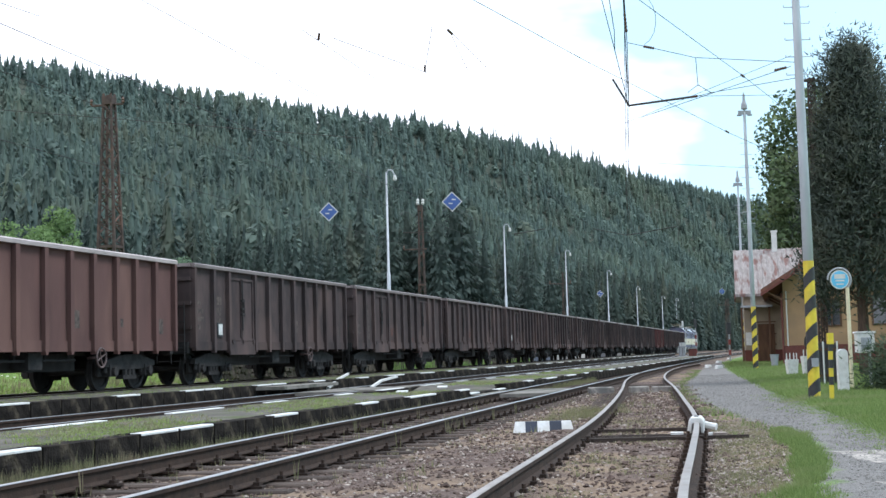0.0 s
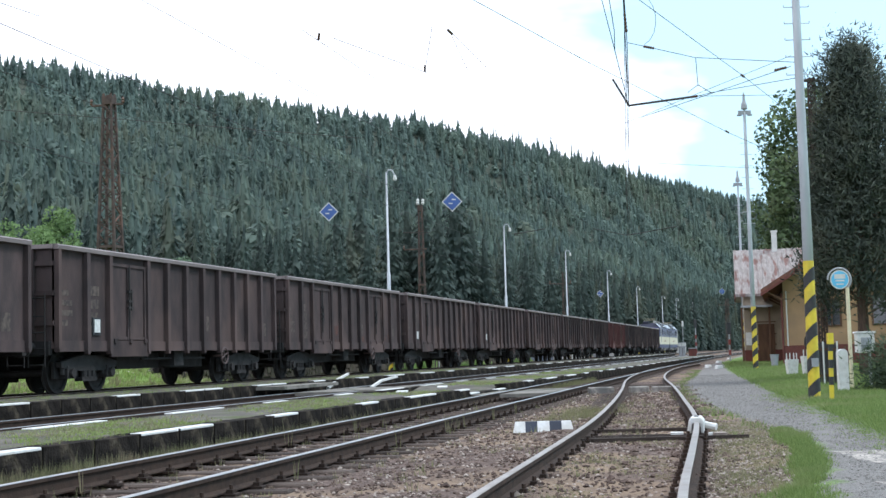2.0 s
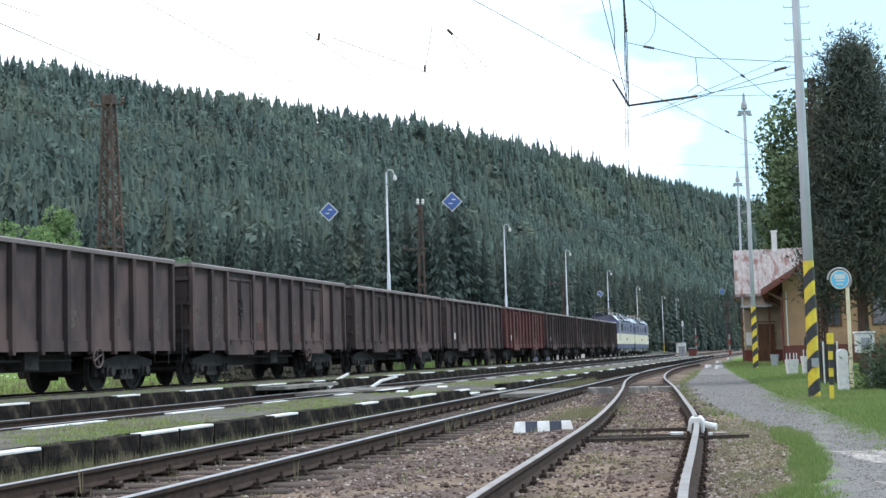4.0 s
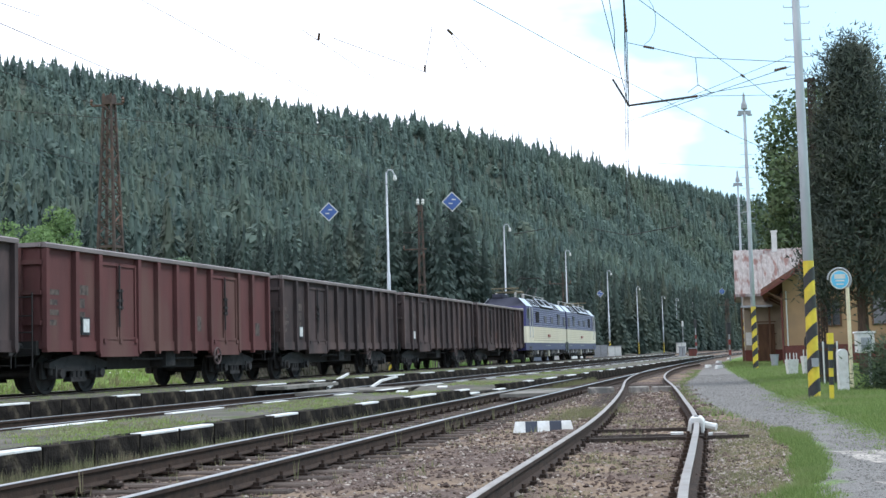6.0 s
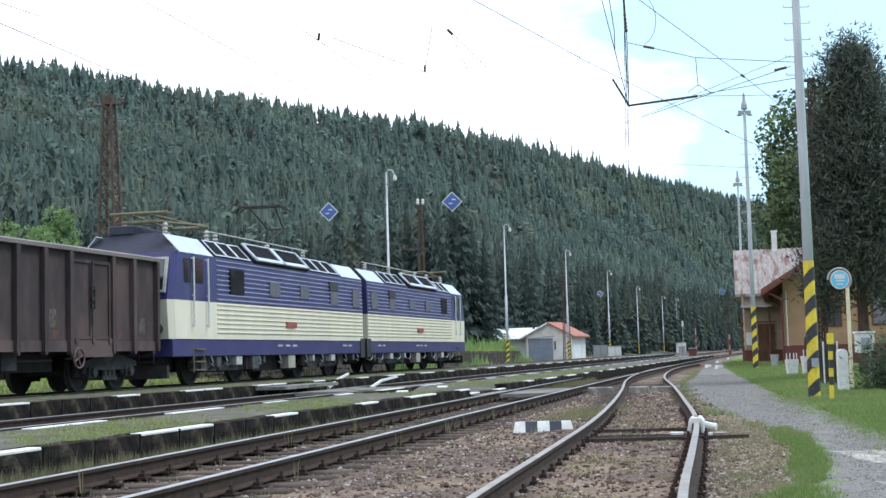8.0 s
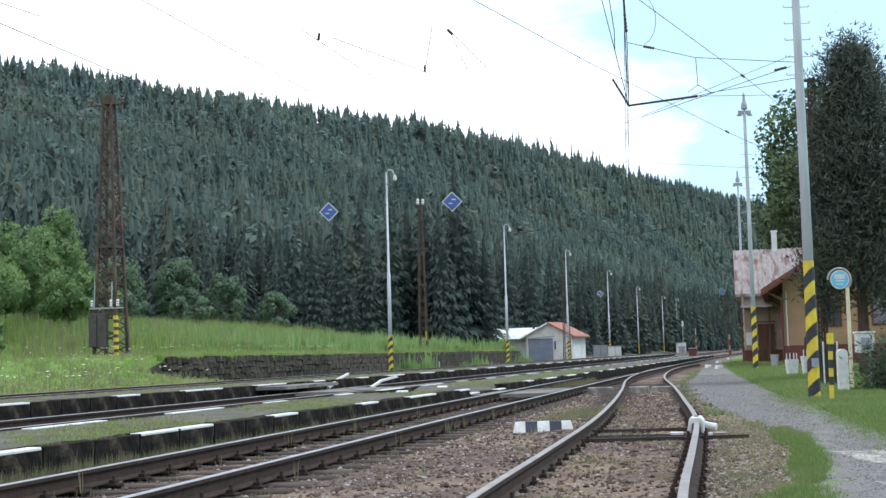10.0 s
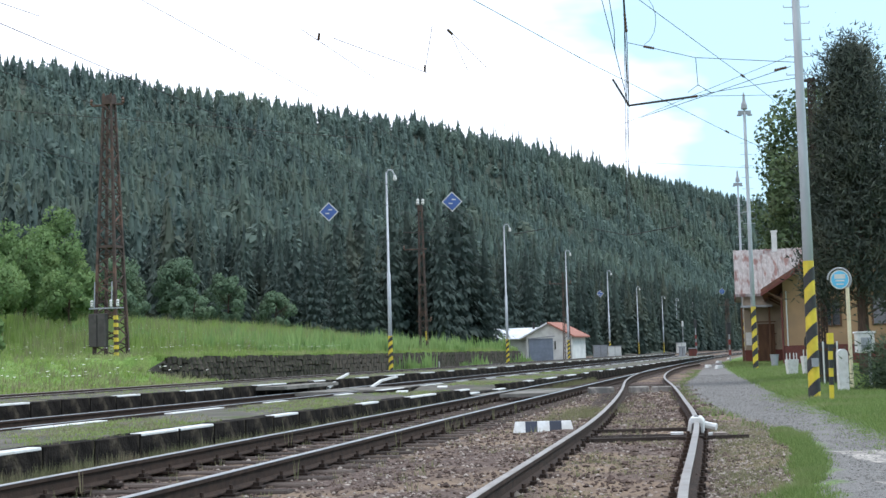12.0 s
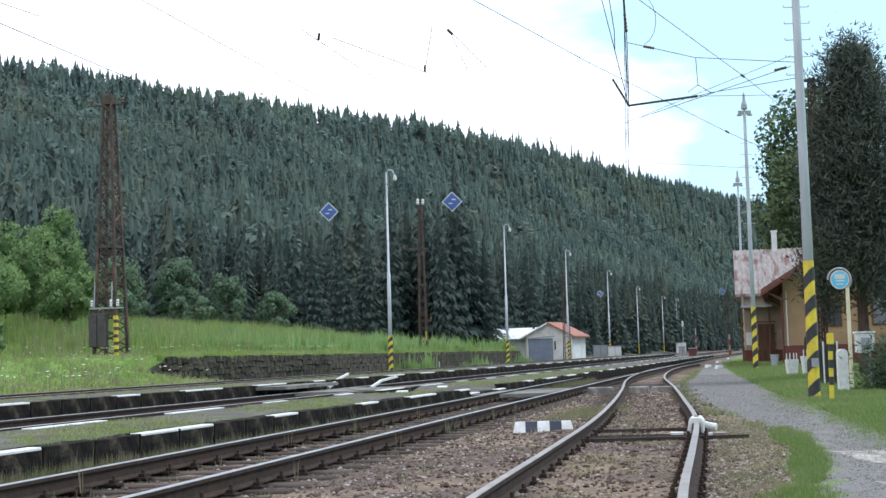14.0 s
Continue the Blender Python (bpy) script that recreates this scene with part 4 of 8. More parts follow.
        part("card_frame", bm, M["black_paint"], w)
    if patches & 2:
        for y0, y1, z1 in ((-1.95, -1.25, 1.75), (4.4, 5.1, 1.5), (1.3, 1.9, 1.40), (3.45, 3.9, 1.6)):
            bm = bmesh.new()
            box(bm, side, side + 0.004, y0, y1, 1.2, z1)
            part("rust_patch", bm, M["rust_patch"], w, "orange rust patch")
    return w


def build_loco_section(first):
    """Half of the double locomotive: cab at y = 0, gangway end at y = 16.5 (mirrored for the second half)."""
    lc = thing("locomotive", "blue and cream electric locomotive with ribbed sides and roof louvres", "locomotive", group="double locomotive")
    d = 1.0 if first else -1.0

    def Y(u):
        return u - 8.3 if first else 8.3 - u

    def span(a, b):
        return sorted((Y(a), Y(b)))

    W = 1.45
    # lower frame
    bm = bmesh.new()
    y0, y1 = span(0.15, 16.34)
    box(bm, -W + 0.02, W - 0.02, y0, y1, 0.77, 1.235)
    part("frame_skirt", bm, M["loco_blue"], lc, "dark blue lower frame", bevel=0.015)
    # cream lower body with the cab front leaning back above the belt
    def shell(z0, z1, inset_front0, inset_front1, x0, x1, mat, name):
        bm = bmesh.new()
        ends = [(Y(0.12 + inset_front0), z0, x0), (Y(16.34), z0, x0), (Y(16.34), z1, x1), (Y(0.12 + inset_front1), z1, x1)]
        vs = {}
        for s in (-1, 1):
            for k, (y, z, xx) in enumerate(ends):
                nose = 0.22 if k in (0, 3) else 0.0
                vs[s, k] = bm.verts.new((s * xx, y + (d * 0.10 if nose else 0), z))
        mid = [bm.verts.new((s * 1.34, Y(0.0 + (inset_front0, inset_front1)[j]), (z0, z1)[j])) for j in (0, 1) for s in (-1, 1)]
        # sides
        for s in (-1, 1):
            bm.faces.new([vs[s, k] for k in range(4)])
        bm.faces.new((vs[-1, 0], mid[0], mid[2], vs[-1, 3]))
        bm.faces.new((mid[0], mid[1], mid[3], mid[2]))
        bm.faces.new((mid[1], vs[1, 0], vs[1, 3], mid[3]))
        bm.faces.new((vs[-1, 1], vs[1, 1], vs[1, 2], vs[-1, 2]))
        bm.faces.new((vs[-1, 3], mid[2], mid[3], vs[1, 3], vs[1, 2], vs[-1, 2]))
        bm.faces.new((vs[-1, 0], vs[-1, 1], vs[1, 1], vs[1, 0], mid[1], mid[0]))
        return part(name, bm, mat, lc)
    shell(1.235, 2.25, 0.10, 0.0, W, W, M["loco_cream"], "lower_body")
    shell(2.252, 3.50, 0.0, 0.32, W, W - 0.03, M["loco_blue"], "upper_body")
    # roof: shoulders slope in, flat top
    bm = bmesh.new()
    ya, yb = Y(0.45), Y(16.34)
    yc = Y(0.95)
    rows = []
    for x, z, yy in ((-W + 0.03, 3.502, ya), (-0.95, 4.0, yc), (-0.6, 4.08, yc), (0.6, 4.08, yc), (0.95, 4.0, yc), (W - 0.03, 3.502, ya)):
        rows.append((bm.verts.new((x, yy, z)), bm.verts.new((x, yb, z))))
    for a, b in zip(rows[:-1], rows[1:]):
        bm.faces.new((a[0], a[1], b[1], b[0]))
    bm.faces.new([r[0] for r in rows])
    bm.faces.new([r[1] for r in rows][::-1])
    part("roof", bm, M["loco_roof"], lc, "dark grey-blue roof")
    tilt = math.atan2(4.0 - 3.50, W - 0.03 - 0.95)

    def shoulder(s, t, lift=0.0):
        """A point on the roof's shoulder: t from 0 at the gutter to 1 at the top."""
        x = (W - 0.03) * (1 - t) + 0.95 * t
        z = 3.502 * (1 - t) + 4.0 * t
        return s * (x + lift * math.sin(tilt)), z + lift * math.cos(tilt)

    def shoulder_slab(bm, s, u0, u1, t0, t1, lift0, lift1, skew=0.0):
        corners = []
        for u, t, l in ((u0, t0, lift0), (u1, t0, lift0), (u1 - skew, t1, lift0), (u0 - skew, t1, lift0), (u0, t0, lift1), (u1, t0, lift1), (u1 - skew, t1, lift1), (u0 - skew, t1, lift1)):
            x, z = shoulder(s, t, l)
            corners.append(bm.verts.new((x, Y(u), z)))
        for q in ((0, 1, 2, 3), (4, 7, 6, 5), (0, 4, 5, 1), (1, 5, 6, 2), (2, 6, 7, 3), (3, 7, 4, 0)):
            bm.faces.new([corners[i] for i in q])
    for s in (-1, 1):
        bm = bmesh.new()
        shoulder_slab(bm, s, 0.62, 2.75, 0.0, 1.0, 0.0, 0.02)
        part("cab_roof_panel", bm, M["loco_silver"], lc, "light silver cab roof panel")
        bm = bmesh.new()
        shoulder_slab(bm, s, 14.0, 16.3, 0.0, 0.95, 0.0, 0.02)
        part("end_roof_panel", bm, M["loco_silver"], lc)
        for u0, u1, n, lift, name in ((2.95, 5.55, 3, 0.05, "louvre_bank"), (5.75, 10.4, 2, 0.16, "raised_louvre_bank"), (10.75, 13.7, 3, 0.05, "louvre_bank")):
            bm = bmesh.new()
            t0, t1 = (0.06, 0.98) if n == 3 else (-0.02, 1.06)
            shoulder_slab(bm, s, u0, u1, t0, t1, 0.0, lift * 0.7)
            bank = part(name, bm, M["louvre"], lc, "black louvres in silver frames")
            step = (u1 - u0) / n
            bm = bmesh.new()
            for k in range(n + 1):
                c = u0 + k * step
                hw = 0.07 if n == 3 else 0.14
                shoulder_slab(bm, s, max(u0, c - hw), min(u1, c + hw), t0, t1, lift * 0.7, lift)
            shoulder_slab(bm, s, u0, u1, t0, t0 + (0.06 if n == 3 else 0.2), lift * 0.7, lift)
            shoulder_slab(bm, s, u0, u1, t1 - 0.06, t1, lift * 0.7, lift)
            part("louvre_frame", bm, M["loco_silver"], bank, "silver frame")
            bm = bmesh.new()
            for k in range(9):
                t = t0 + 0.22 + (t1 - t0 - 0.3) * k / 8
                shoulder_slab(bm, s, u0 + 0.02, u1 - 0.02, t, t + 0.03, lift * 0.7, lift * 0.7 + 0.012)
            tagged(part("slats", bm, M["louvre"], bank), kind="stuff")
        # ribs of the side walls; the blue ones have their highlights put into the colour
        for z0, z1, n, mat, name in ((2.34, 3.42, 9, M["loco_rib_highlight"], "blue_rib"), (1.42, 2.20, 7, M["loco_cream"], "cream_rib")):
            for k in range(n):
                z = z0 + (z1 - z0) * k / (n - 1)
                xx = W - 0.03 * max(0.0, (z - 2.25) / 1.25)
                bm = bmesh.new()
                ya, yb = span(2.95, 16.28)
                prism(bm, [(s * (xx - 0.01), z - 0.030), (s * (xx + 0.030), z - 0.006), (s * (xx + 0.030), z + 0.010), (s * (xx - 0.01), z + 0.022)], ya, yb)
                part(name, bm, mat, lc)
        # side windows and grilles
        for u0, u1, z0, z1, mat, name in ((3.83, 4.85, 2.52, 3.22, "louvre", "side_grille"), (6.9, 7.75, 2.55, 3.0, "grille_grey", "side_grille"), (9.6, 10.4, 2.58, 2.98, "grille_grey", "side_grille"),
                                          (12.55, 13.45, 2.95, 3.25, "black_paint", "open_window"), (12.6, 13.4, 2.48, 2.93, "grille_grey", "side_grille"), (15.1, 15.9, 2.45, 3.10, "grille_grey", "side_grille"),
                                          (0.85, 1.22, 2.72, 3.36, "glass", "cab_side_window")):
            bm = bmesh.new()
            a, b = span(u0, u1)
            xx = W + 0.028 if u0 > 2 else W - 0.01
            box(bm, *sorted((s * (xx - 0.06), s * (xx + 0.008))), a, b, z0, z1)
            part(name, bm, M[mat], lc)
        bm = bmesh.new()
        a, b = span(1.38, 2.14)
        box(bm, *sorted((s * (W - 0.06), s * (W + 0.006))), a, b, 2.30, 3.44)
        door = part("cab_door", bm, M["loco_blue"], lc)
        bm = bmesh.new()
        a, b = span(1.50, 2.0)
        box(bm, *sorted((s * (W - 0.03), s * (W + 0.010))), a, b, 2.72, 3.40)
        part("door_window", bm, M["glass"], door)
        bm = bmesh.new()
        a, b = span(1.38, 2.14)
        box(bm, *sorted((s * (W - 0.05), s * (W + 0.006))), a, b, 1.34, 2.25)
        part("door_foot", bm, M["loco_cream"], door)
        for u in (1.30, 2.24):
            bm = bmesh.new()
            rod(bm, (s * (W + 0.07), Y(u), 1.55), (s * (W + 0.06), Y(u), 3.42), 0.026, n=8)
            for z in (1.6, 2.4, 3.38):
                rod(bm, (s * (W - 0.02), Y(u), z), (s * (W + 0.07), Y(u), z), 0.018, n=6)
            part("grab_rail", bm, M["white_paint"], lc, "white grab rail")
        bm = bmesh.new()
        for z in (0.40, 0.62, 0.95):
            a, b = span(1.45, 2.05)
            box(bm, *sorted((s * (W - 0.16), s * (W + 0.05))), a, b, z, z + 0.03)
        for u in (1.42, 2.08):
            rod(bm, (s * (W - 0.02), Y(u), 0.35), (s * (W - 0.02), Y(u), 1.0), 0.018, n=6)
        part("cab_step", bm, M["pantograph_tan"], lc, "dull yellowish cab steps")
        bm = bmesh.new()
        a, b = span(8.27, 9.17)
        box(bm, *sorted((s * W, s * (W + 0.045))), a, b, 1.62, 1.80)
        part("number_plate", bm, M["plate_red"], lc, "red cast plate")
        bm = bmesh.new()
        for u in (7.6, 8.3, 8.9, 14.0, 14.6):
            a, b = span(u, u + 0.4)
            box(bm, *sorted((s * (W - 0.02), s * (W - 0.012))), a, b, 1.03, 1.09)
        part("lettering", bm, M["dirty_white"], lc, "small white lettering as plain bars")
        for u, dz, wd, mat in ((4.4, 0.26, 0.42, "dirty_white"), (8.6, 0.42, 0.62, "box_pale"), (12.8, 0.24, 0.40, "dirty_white"), (6.5, 0.22, 0.14, "bogie_grey"), (10.9, 0.22, 0.18, "dirty_white"), (15.2, 0.25, 0.22, "bogie_grey"), (3.0, 0.3, 0.3, "bogie_grey"), (5.6, 0.4, 0.5, "bogie_grey")):
            a, b = span(u, u + wd)
            bm = bmesh.new()
            box(bm, *sorted((s * (W - 0.35), s * (W - 0.05))), a, b, 0.77 - dz, 0.77)
            part("underfloor_box", bm, M[mat], lc, "dirty equipment box under the frame", bevel=0.015)
        for u in (2.6, 3.6, 6.1, 7.8, 10.2, 11.8, 14.3, 15.7):
            bm = bmesh.new()
            tube(bm, [(s * (W - 0.06), Y(u), 0.80), (s * (W - 0.02), Y(u + 0.05), 0.62), (s * (W - 0.06), Y(u + 0.18), 0.50), (s * (W - 0.2), Y(u + 0.3), 0.58)], 0.022)
            part("hose", bm, M["grey_paint"], lc)
    # front: windscreen with a white frame, lamps
    yf = Y(0.10)
    bm = bmesh.new()
    m = Matrix.Translation((0, Y(0.125), 2.88)) @ Matrix.Rotation(d * math.atan2(0.32, 1.25) * -1.0, 4, "X")
    box(bm, -1.22, 1.22, -0.015, 0.015, -0.40, 0.42, m)
    wind = part("windscreen", bm, M["glass"], lc)
    bm = bmesh.new()
    for x0, x1, z0, z1 in ((-1.29, 1.29, 0.42, 0.49), (-1.29, 1.29, -0.47, -0.40), (-1.29, -1.22, -0.40, 0.42), (1.22, 1.29, -0.40, 0.42), (-0.03, 0.03, -0.40, 0.42)):
        box(bm, x0, x1, -0.03, 0.03, z0, z1, m)
    part("windscreen_frame", bm, M["dirty_white"], wind, "white frame")
    for x in (-1.05, 1.05):
        bm = bmesh.new()
        rod(bm, (x, Y(-0.06), 1.50), (x, Y(0.12), 1.50), 0.15, n=16)
        part("headlight", bm, M["glass"], lc)
    for x in (-0.875, 0.875):
        bm = bmesh.new()
        rod(bm, (x, Y(0.15), 1.04), (x, Y(-0.35), 1.04), 0.10, n=12)
        rod(bm, (x, Y(-0.35), 1.04), (x, Y(-0.45), 1.04), 0.22, n=16)
        part("buffer", bm, M["steel_dark"], lc)
    bm = bmesh.new()
    prism(bm, [(-1.3, 0.22), (1.3, 0.22), (1.3, 0.55), (-1.3, 0.55)], *span(0.05, 0.2))
    part("rail_guard", bm, M["steel_dark"], lc)
    # two bogies
    for u in (4.1, 12.6):
        bm = bmesh.new()
        yc = Y(u)
        for s in (-1, 1):
            prism(bm, [(-2.1, 0.45), (-1.2, 0.36), (1.2, 0.36), (2.1, 0.45), (2.1, 0.66), (-2.1, 0.66)], s * 1.05 - 0.07, s * 1.05 + 0.07, "x", Matrix.Translation((0, yc, 0)))
            for a in (-1.6, 1.6):
                box(bm, s * 1.12 - 0.12, s * 1.12 + 0.12, yc + a - 0.2, yc + a + 0.2, 0.38, 0.82)
                rod(bm, (s * 1.12, yc + a - 0.42, 0.45), (s * 1.12, yc + a - 0.42, 0.80), 0.10)
                rod(bm, (s * 1.12, yc + a + 0.42, 0.45), (s * 1.12, yc + a + 0.42, 0.80), 0.10)
            rod(bm, (s * 1.15, yc - 0.5, 0.40), (s * 1.15, yc + 0.7, 0.74), 0.06)
        box(bm, -1.0, 1.0, yc - 0.5, yc + 0.5, 0.35, 0.77)
        bogie = part("bogie", bm, M["bogie_grey"], lc)
        for a in (-1.6, 1.6):
            wheelset(bogie, yc + a, r=0.62)
    bm = bmesh.new()
    box(bm, -0.95, 0.95, *span(6.7, 10.0), 0.30, 0.77)
    box(bm, -0.55, 0.55, *span(1.0, 16.0), 0.42, 0.76)
    part("transformer_box", bm, M["steel_dark"], lc)
    # gangway bellows
    bm = bmesh.new()
    for k in range(3):
        a, b = span(16.36 + k * 0.07, 16.41 + k * 0.07)
        box(bm, -1.25, 1.25, a, b, 1.1, 3.6)
    box(bm, 0.9, 1.46, *span(16.0, 16.5), 0.62, 1.32)
    part("gangway", bm, M["black_paint"], lc)
    # folded pantograph, busbar and insulators on the roof
    bm = bmesh.new()
    for x in (-0.42, 0.42):
        rod(bm, (x, Y(1.4), 4.42), (x * 1.2, Y(4.3), 4.56), 0.035, n=6)
        rod(bm, (x * 1.3, Y(4.3), 4.50), (x * 0.6, Y(1.2), 4.62), 0.03, n=6)
    for u in (1.15, 1.45):
        rod(bm, (-0.85, Y(u), 4.64), (0.85, Y(u), 4.64), 0.035, n=6)
    rod(bm, (-0.62, Y(4.3), 4.5), (0.62, Y(4.3), 4.5), 0.05, n=6)
    rod(bm, (-0.6, Y(1.4), 4.42), (0.6, Y(1.4), 4.42), 0.045, n=6)
    part("pantograph", bm, M["pantograph_tan"], lc, "folded dull tan pantograph")
    if first:
        for pa, pb, rr in (((-0.35, 9.6, 4.42), (-0.28, 11.3, 5.05), 0.035), ((0.35, 9.6, 4.42), (0.28, 11.3, 5.05), 0.035), ((-0.28, 11.3, 5.05), (-0.45, 10.1, 5.68), 0.025), ((0.28, 11.3, 5.05), (0.45, 10.1, 5.68), 0.025),
                           ((-0.28, 11.3, 5.05), (0.28, 11.3, 5.05), 0.03)):
            bm = bmesh.new()
            rod(bm, (pa[0], Y(pa[1]), pa[2]), (pb[0], Y(pb[1]), pb[2]), rr, n=6)
            part("pantograph_arm", bm, M["steel_dark"], lc, "dark raised pantograph arm")
        for u in (9.9, 10.3):
            bm = bmesh.new()
            tube(bm, [(-0.95, Y(u), 5.50), (-0.7, Y(u), 5.70), (0.7, Y(u), 5.70), (0.95, Y(u), 5.50)], 0.03)
            part("contact_strip", bm, M["steel_dark"], lc)
    for x, u in ((-0.6, 1.5), (0.6, 1.5), (-0.6, 4.2), (0.6, 4.2), (0.35, 5.4), (0.35, 9.6), (0.35, 13.0)):
        bm = bmesh.new()
        lathe(bm, [(0.05, 4.06), (0.09, 4.12), (0.05, 4.17), (0.09, 4.22), (0.05, 4.28), (0.09, 4.33), (0.04, 4.40)], 10, Matrix.Translation((x, Y(u), 0)))
        part("roof_insulator", bm, M["dirty_white"], lc)
    bm = bmesh.new()
    rod(bm, (0.35, Y(4.9), 4.43), (0.35, Y(13.4), 4.43), 0.028, n=6)
    part("busbar", bm, M["dirty_white"], lc)
    for u0, u1, x0, x1, top in ((0.9, 2.6, -0.75, -0.05, 4.30), (9.9, 12.6, -0.5, 0.3, 4.22)):
        bm = bmesh.new()
        a, b = span(u0, u1)
        box(bm, x0, x1, a, b, 4.05, top)
        part("roof_box", bm, M["loco_roof"], lc, bevel=0.03)
    return lc


TRAIN = []     # (thing, metres of its middle behind the last wagon's coupling)


def build_train():
    one = build_wagon("dark brown open freight wagon with ribbed sides and one side door", M["wagon_brown"], M["top_edge"], 1, 1, 1)
    two = build_wagon("dark brown open freight wagon with ribbed sides and two side doors", M["wagon_brown"], M["top_edge"], 2, 2, 2)
    red = build_wagon("faded red open freight wagon with white lettering", M["wagon_red"], M["top_edge"], 2, 1, 3)
    rust = build_wagon("reddish brown open freight wagon with a pale top edge", M["wagon_rust"], M["top_edge_light"], 1, 0, 4)
    plan = {4: red, 15: rust, 3: one, 12: two}
    kinds = {1: two, 2: one, 5: one, 6: two, 7: two, 8: one, 9: one, 10: two, 11: one, 13: two, 14: one, 16: rust}
    for k in range(1, 17):
        w = plan[k] if k in plan else copy_thing(kinds[k], Matrix())
        TRAIN.append((w, -PITCH_LEN * (k - 0.5), 4.5))
    TRAIN.append((build_loco_section(True), 8.3 + 0.10, 4.25))
    TRAIN.append((build_loco_section(False), 8.3 + 16.85 - 0.05, 4.25))


build_train()

# arc length along the main track, from y = 0
_YS = np.arange(-260, 420, 0.5)
_XS = MAIN_X(_YS)
_ARC = np.concatenate([[0], np.cumsum(np.hypot(np.diff(_XS), np.diff(_YS)))])
_ARC -= np.interp(0.0, _YS, _ARC)


def on_track(s):
    y = float(np.interp(s, _ARC, _YS))
    return Vector((x_main(y), y, 0.0))


def train_pose(s, half):
    a, b = on_track(s - half), on_track(s + half)
    d = b - a
    return Matrix.Translation((a + b) / 2) @ Matrix.Rotation(-math.atan2(d.x, d.y), 4, "Z")


def train_place(t):
    """Where the last wagon's coupling stands along the track; the train runs towards the camera at about 89 km/h."""
    return 110.50 - 24.74 * (t - 5) - 0.0223 * (t - 5) ** 2


def motions():
    for ob, behind, half in TRAIN:
        walk(ob, [(k * 0.5, train_pose(train_place(k * 0.5 - 0.018 * (k % 2)) + behind, half)) for k in range(29)])



# ---- things beside the tracks ----
M.update({
    "plaster_orange": material("plaster_orange", (0.32, 0.205, 0.115), (0.27, 0.175, 0.10), 1.2, 0.9, 0, 0.2, 30, c3=(0.25, 0.165, 0.10), stain=0.6),
    "plaster_white": material("plaster_white", (0.62, 0.62, 0.58), (0.52, 0.52, 0.49), 1.2, 0.9, 0, 0.15, 30),
    "plaster_beige": material("plaster_beige", (0.32, 0.26, 0.19), (0.24, 0.20, 0.15), 1.5, 0.9, 0, 0.2, 30),
    "plinth_brown": material("plinth_brown", (0.14, 0.05, 0.04), (0.10, 0.04, 0.034), 2, 0.85, 0, 0.2, 30),
    "roof_brown": material("roof_brown", (0.17, 0.075, 0.055), (0.11, 0.055, 0.042), 3, 0.85, 0, 0.3, 20),
    "roof_red": material("roof_red", (0.33, 0.15, 0.11), (0.26, 0.12, 0.09), 3, 0.8, 0, 0.3, 20),
    "roof_patchy": material("roof_patchy", (0.29, 0.265, 0.25), (0.20, 0.175, 0.16), 4, 0.85, 0, 0.3, 20, c3=(0.15, 0.085, 0.072), stain=1.5, stretch=(2.2, 0.5, 0.5)),
    "roof_white": material("roof_white", (0.78, 0.80, 0.82), (0.70, 0.72, 0.74), 3, 0.4, 0, 0.05, 20),
    "shed_blue": material("shed_blue", (0.17, 0.20, 0.245), (0.14, 0.165, 0.20), 3, 0.6, 0, 0.1, 20),
    "brown_wood": material("brown_wood", (0.11, 0.06, 0.035), (0.07, 0.04, 0.026), 5, 0.8, 0, 0.3, 30, stretch=(1, 1, 0.2)),
    "cream_paint": material("cream_paint", (0.60, 0.54, 0.36), (0.50, 0.45, 0.30), 5, 0.6, 0, 0.1, 40),
    "signal_red": material("signal_red", (0.20, 0.035, 0.030), None, 5, 0.5, 0, 0),
    "sky_blue_sign": material("sky_blue_sign", (0.10, 0.40, 0.62), (0.12, 0.43, 0.62), 8, 0.45, 0, 0),
    "pale_stone": material("pale_stone", (0.36, 0.31, 0.265), (0.20, 0.16, 0.135), 9, 0.9, 0, 0.3, 40),
    "ballast_stone": material("ballast_stone", (0.108, 0.076, 0.062), (0.056, 0.041, 0.034), 7, 0.95, 0, 0.4, 50, c3=(0.165, 0.125, 0.100), stain=5),
    "pale_slab": material("pale_slab", (0.36, 0.33, 0.29), (0.17, 0.155, 0.14), 7.0, 0.95, 0, 0.6, 30, c3=(0.15, 0.145, 0.135), stain=3.5),
    "grey_gravel": material("grey_gravel", (0.200, 0.190, 0.176), (0.124, 0.117, 0.108), 11, 0.95, 0, 0.3, 60, c3=(0.30, 0.29, 0.275), stain=9),
    "navy": material("navy", (0.030, 0.036, 0.055), None, 5, 0.6, 0, 0.1),
    "flower_white": material("flower_white", (0.75, 0.74, 0.66), None, 5, 0.8, 0, 0),
})


def zg(x, y):
    return float(ground_height(np.array([x]), np.array([y]))[0])


def stripe_band(bm, r0, r1, z0, height, rise, zmax, n=24, lift=0.006):
    """A slanting band round a tapering pole; r0, r1 are the radii at the foot and at zmax."""
    for k in range(n):
        a, b = k * math.tau / n, (k + 1) * math.tau / n
        quad = []
        for ang, up in ((a, 0), (b, 0), (b, height), (a, height)):
            lean = rise * 0.5 * math.cos(ang + 0.6)
            z = min(max(z0 + lean + up, 0.0), zmax)
            rr = r0 + (r1 - r0) * z / zmax + lift
            quad.append(bm.verts.new((rr * math.cos(ang), rr * math.sin(ang), z)))
        if quad[2].co.z - quad[1].co.z > 1e-4 or quad[3].co.z - quad[0].co.z > 1e-4:
            bm.faces.new(quad)


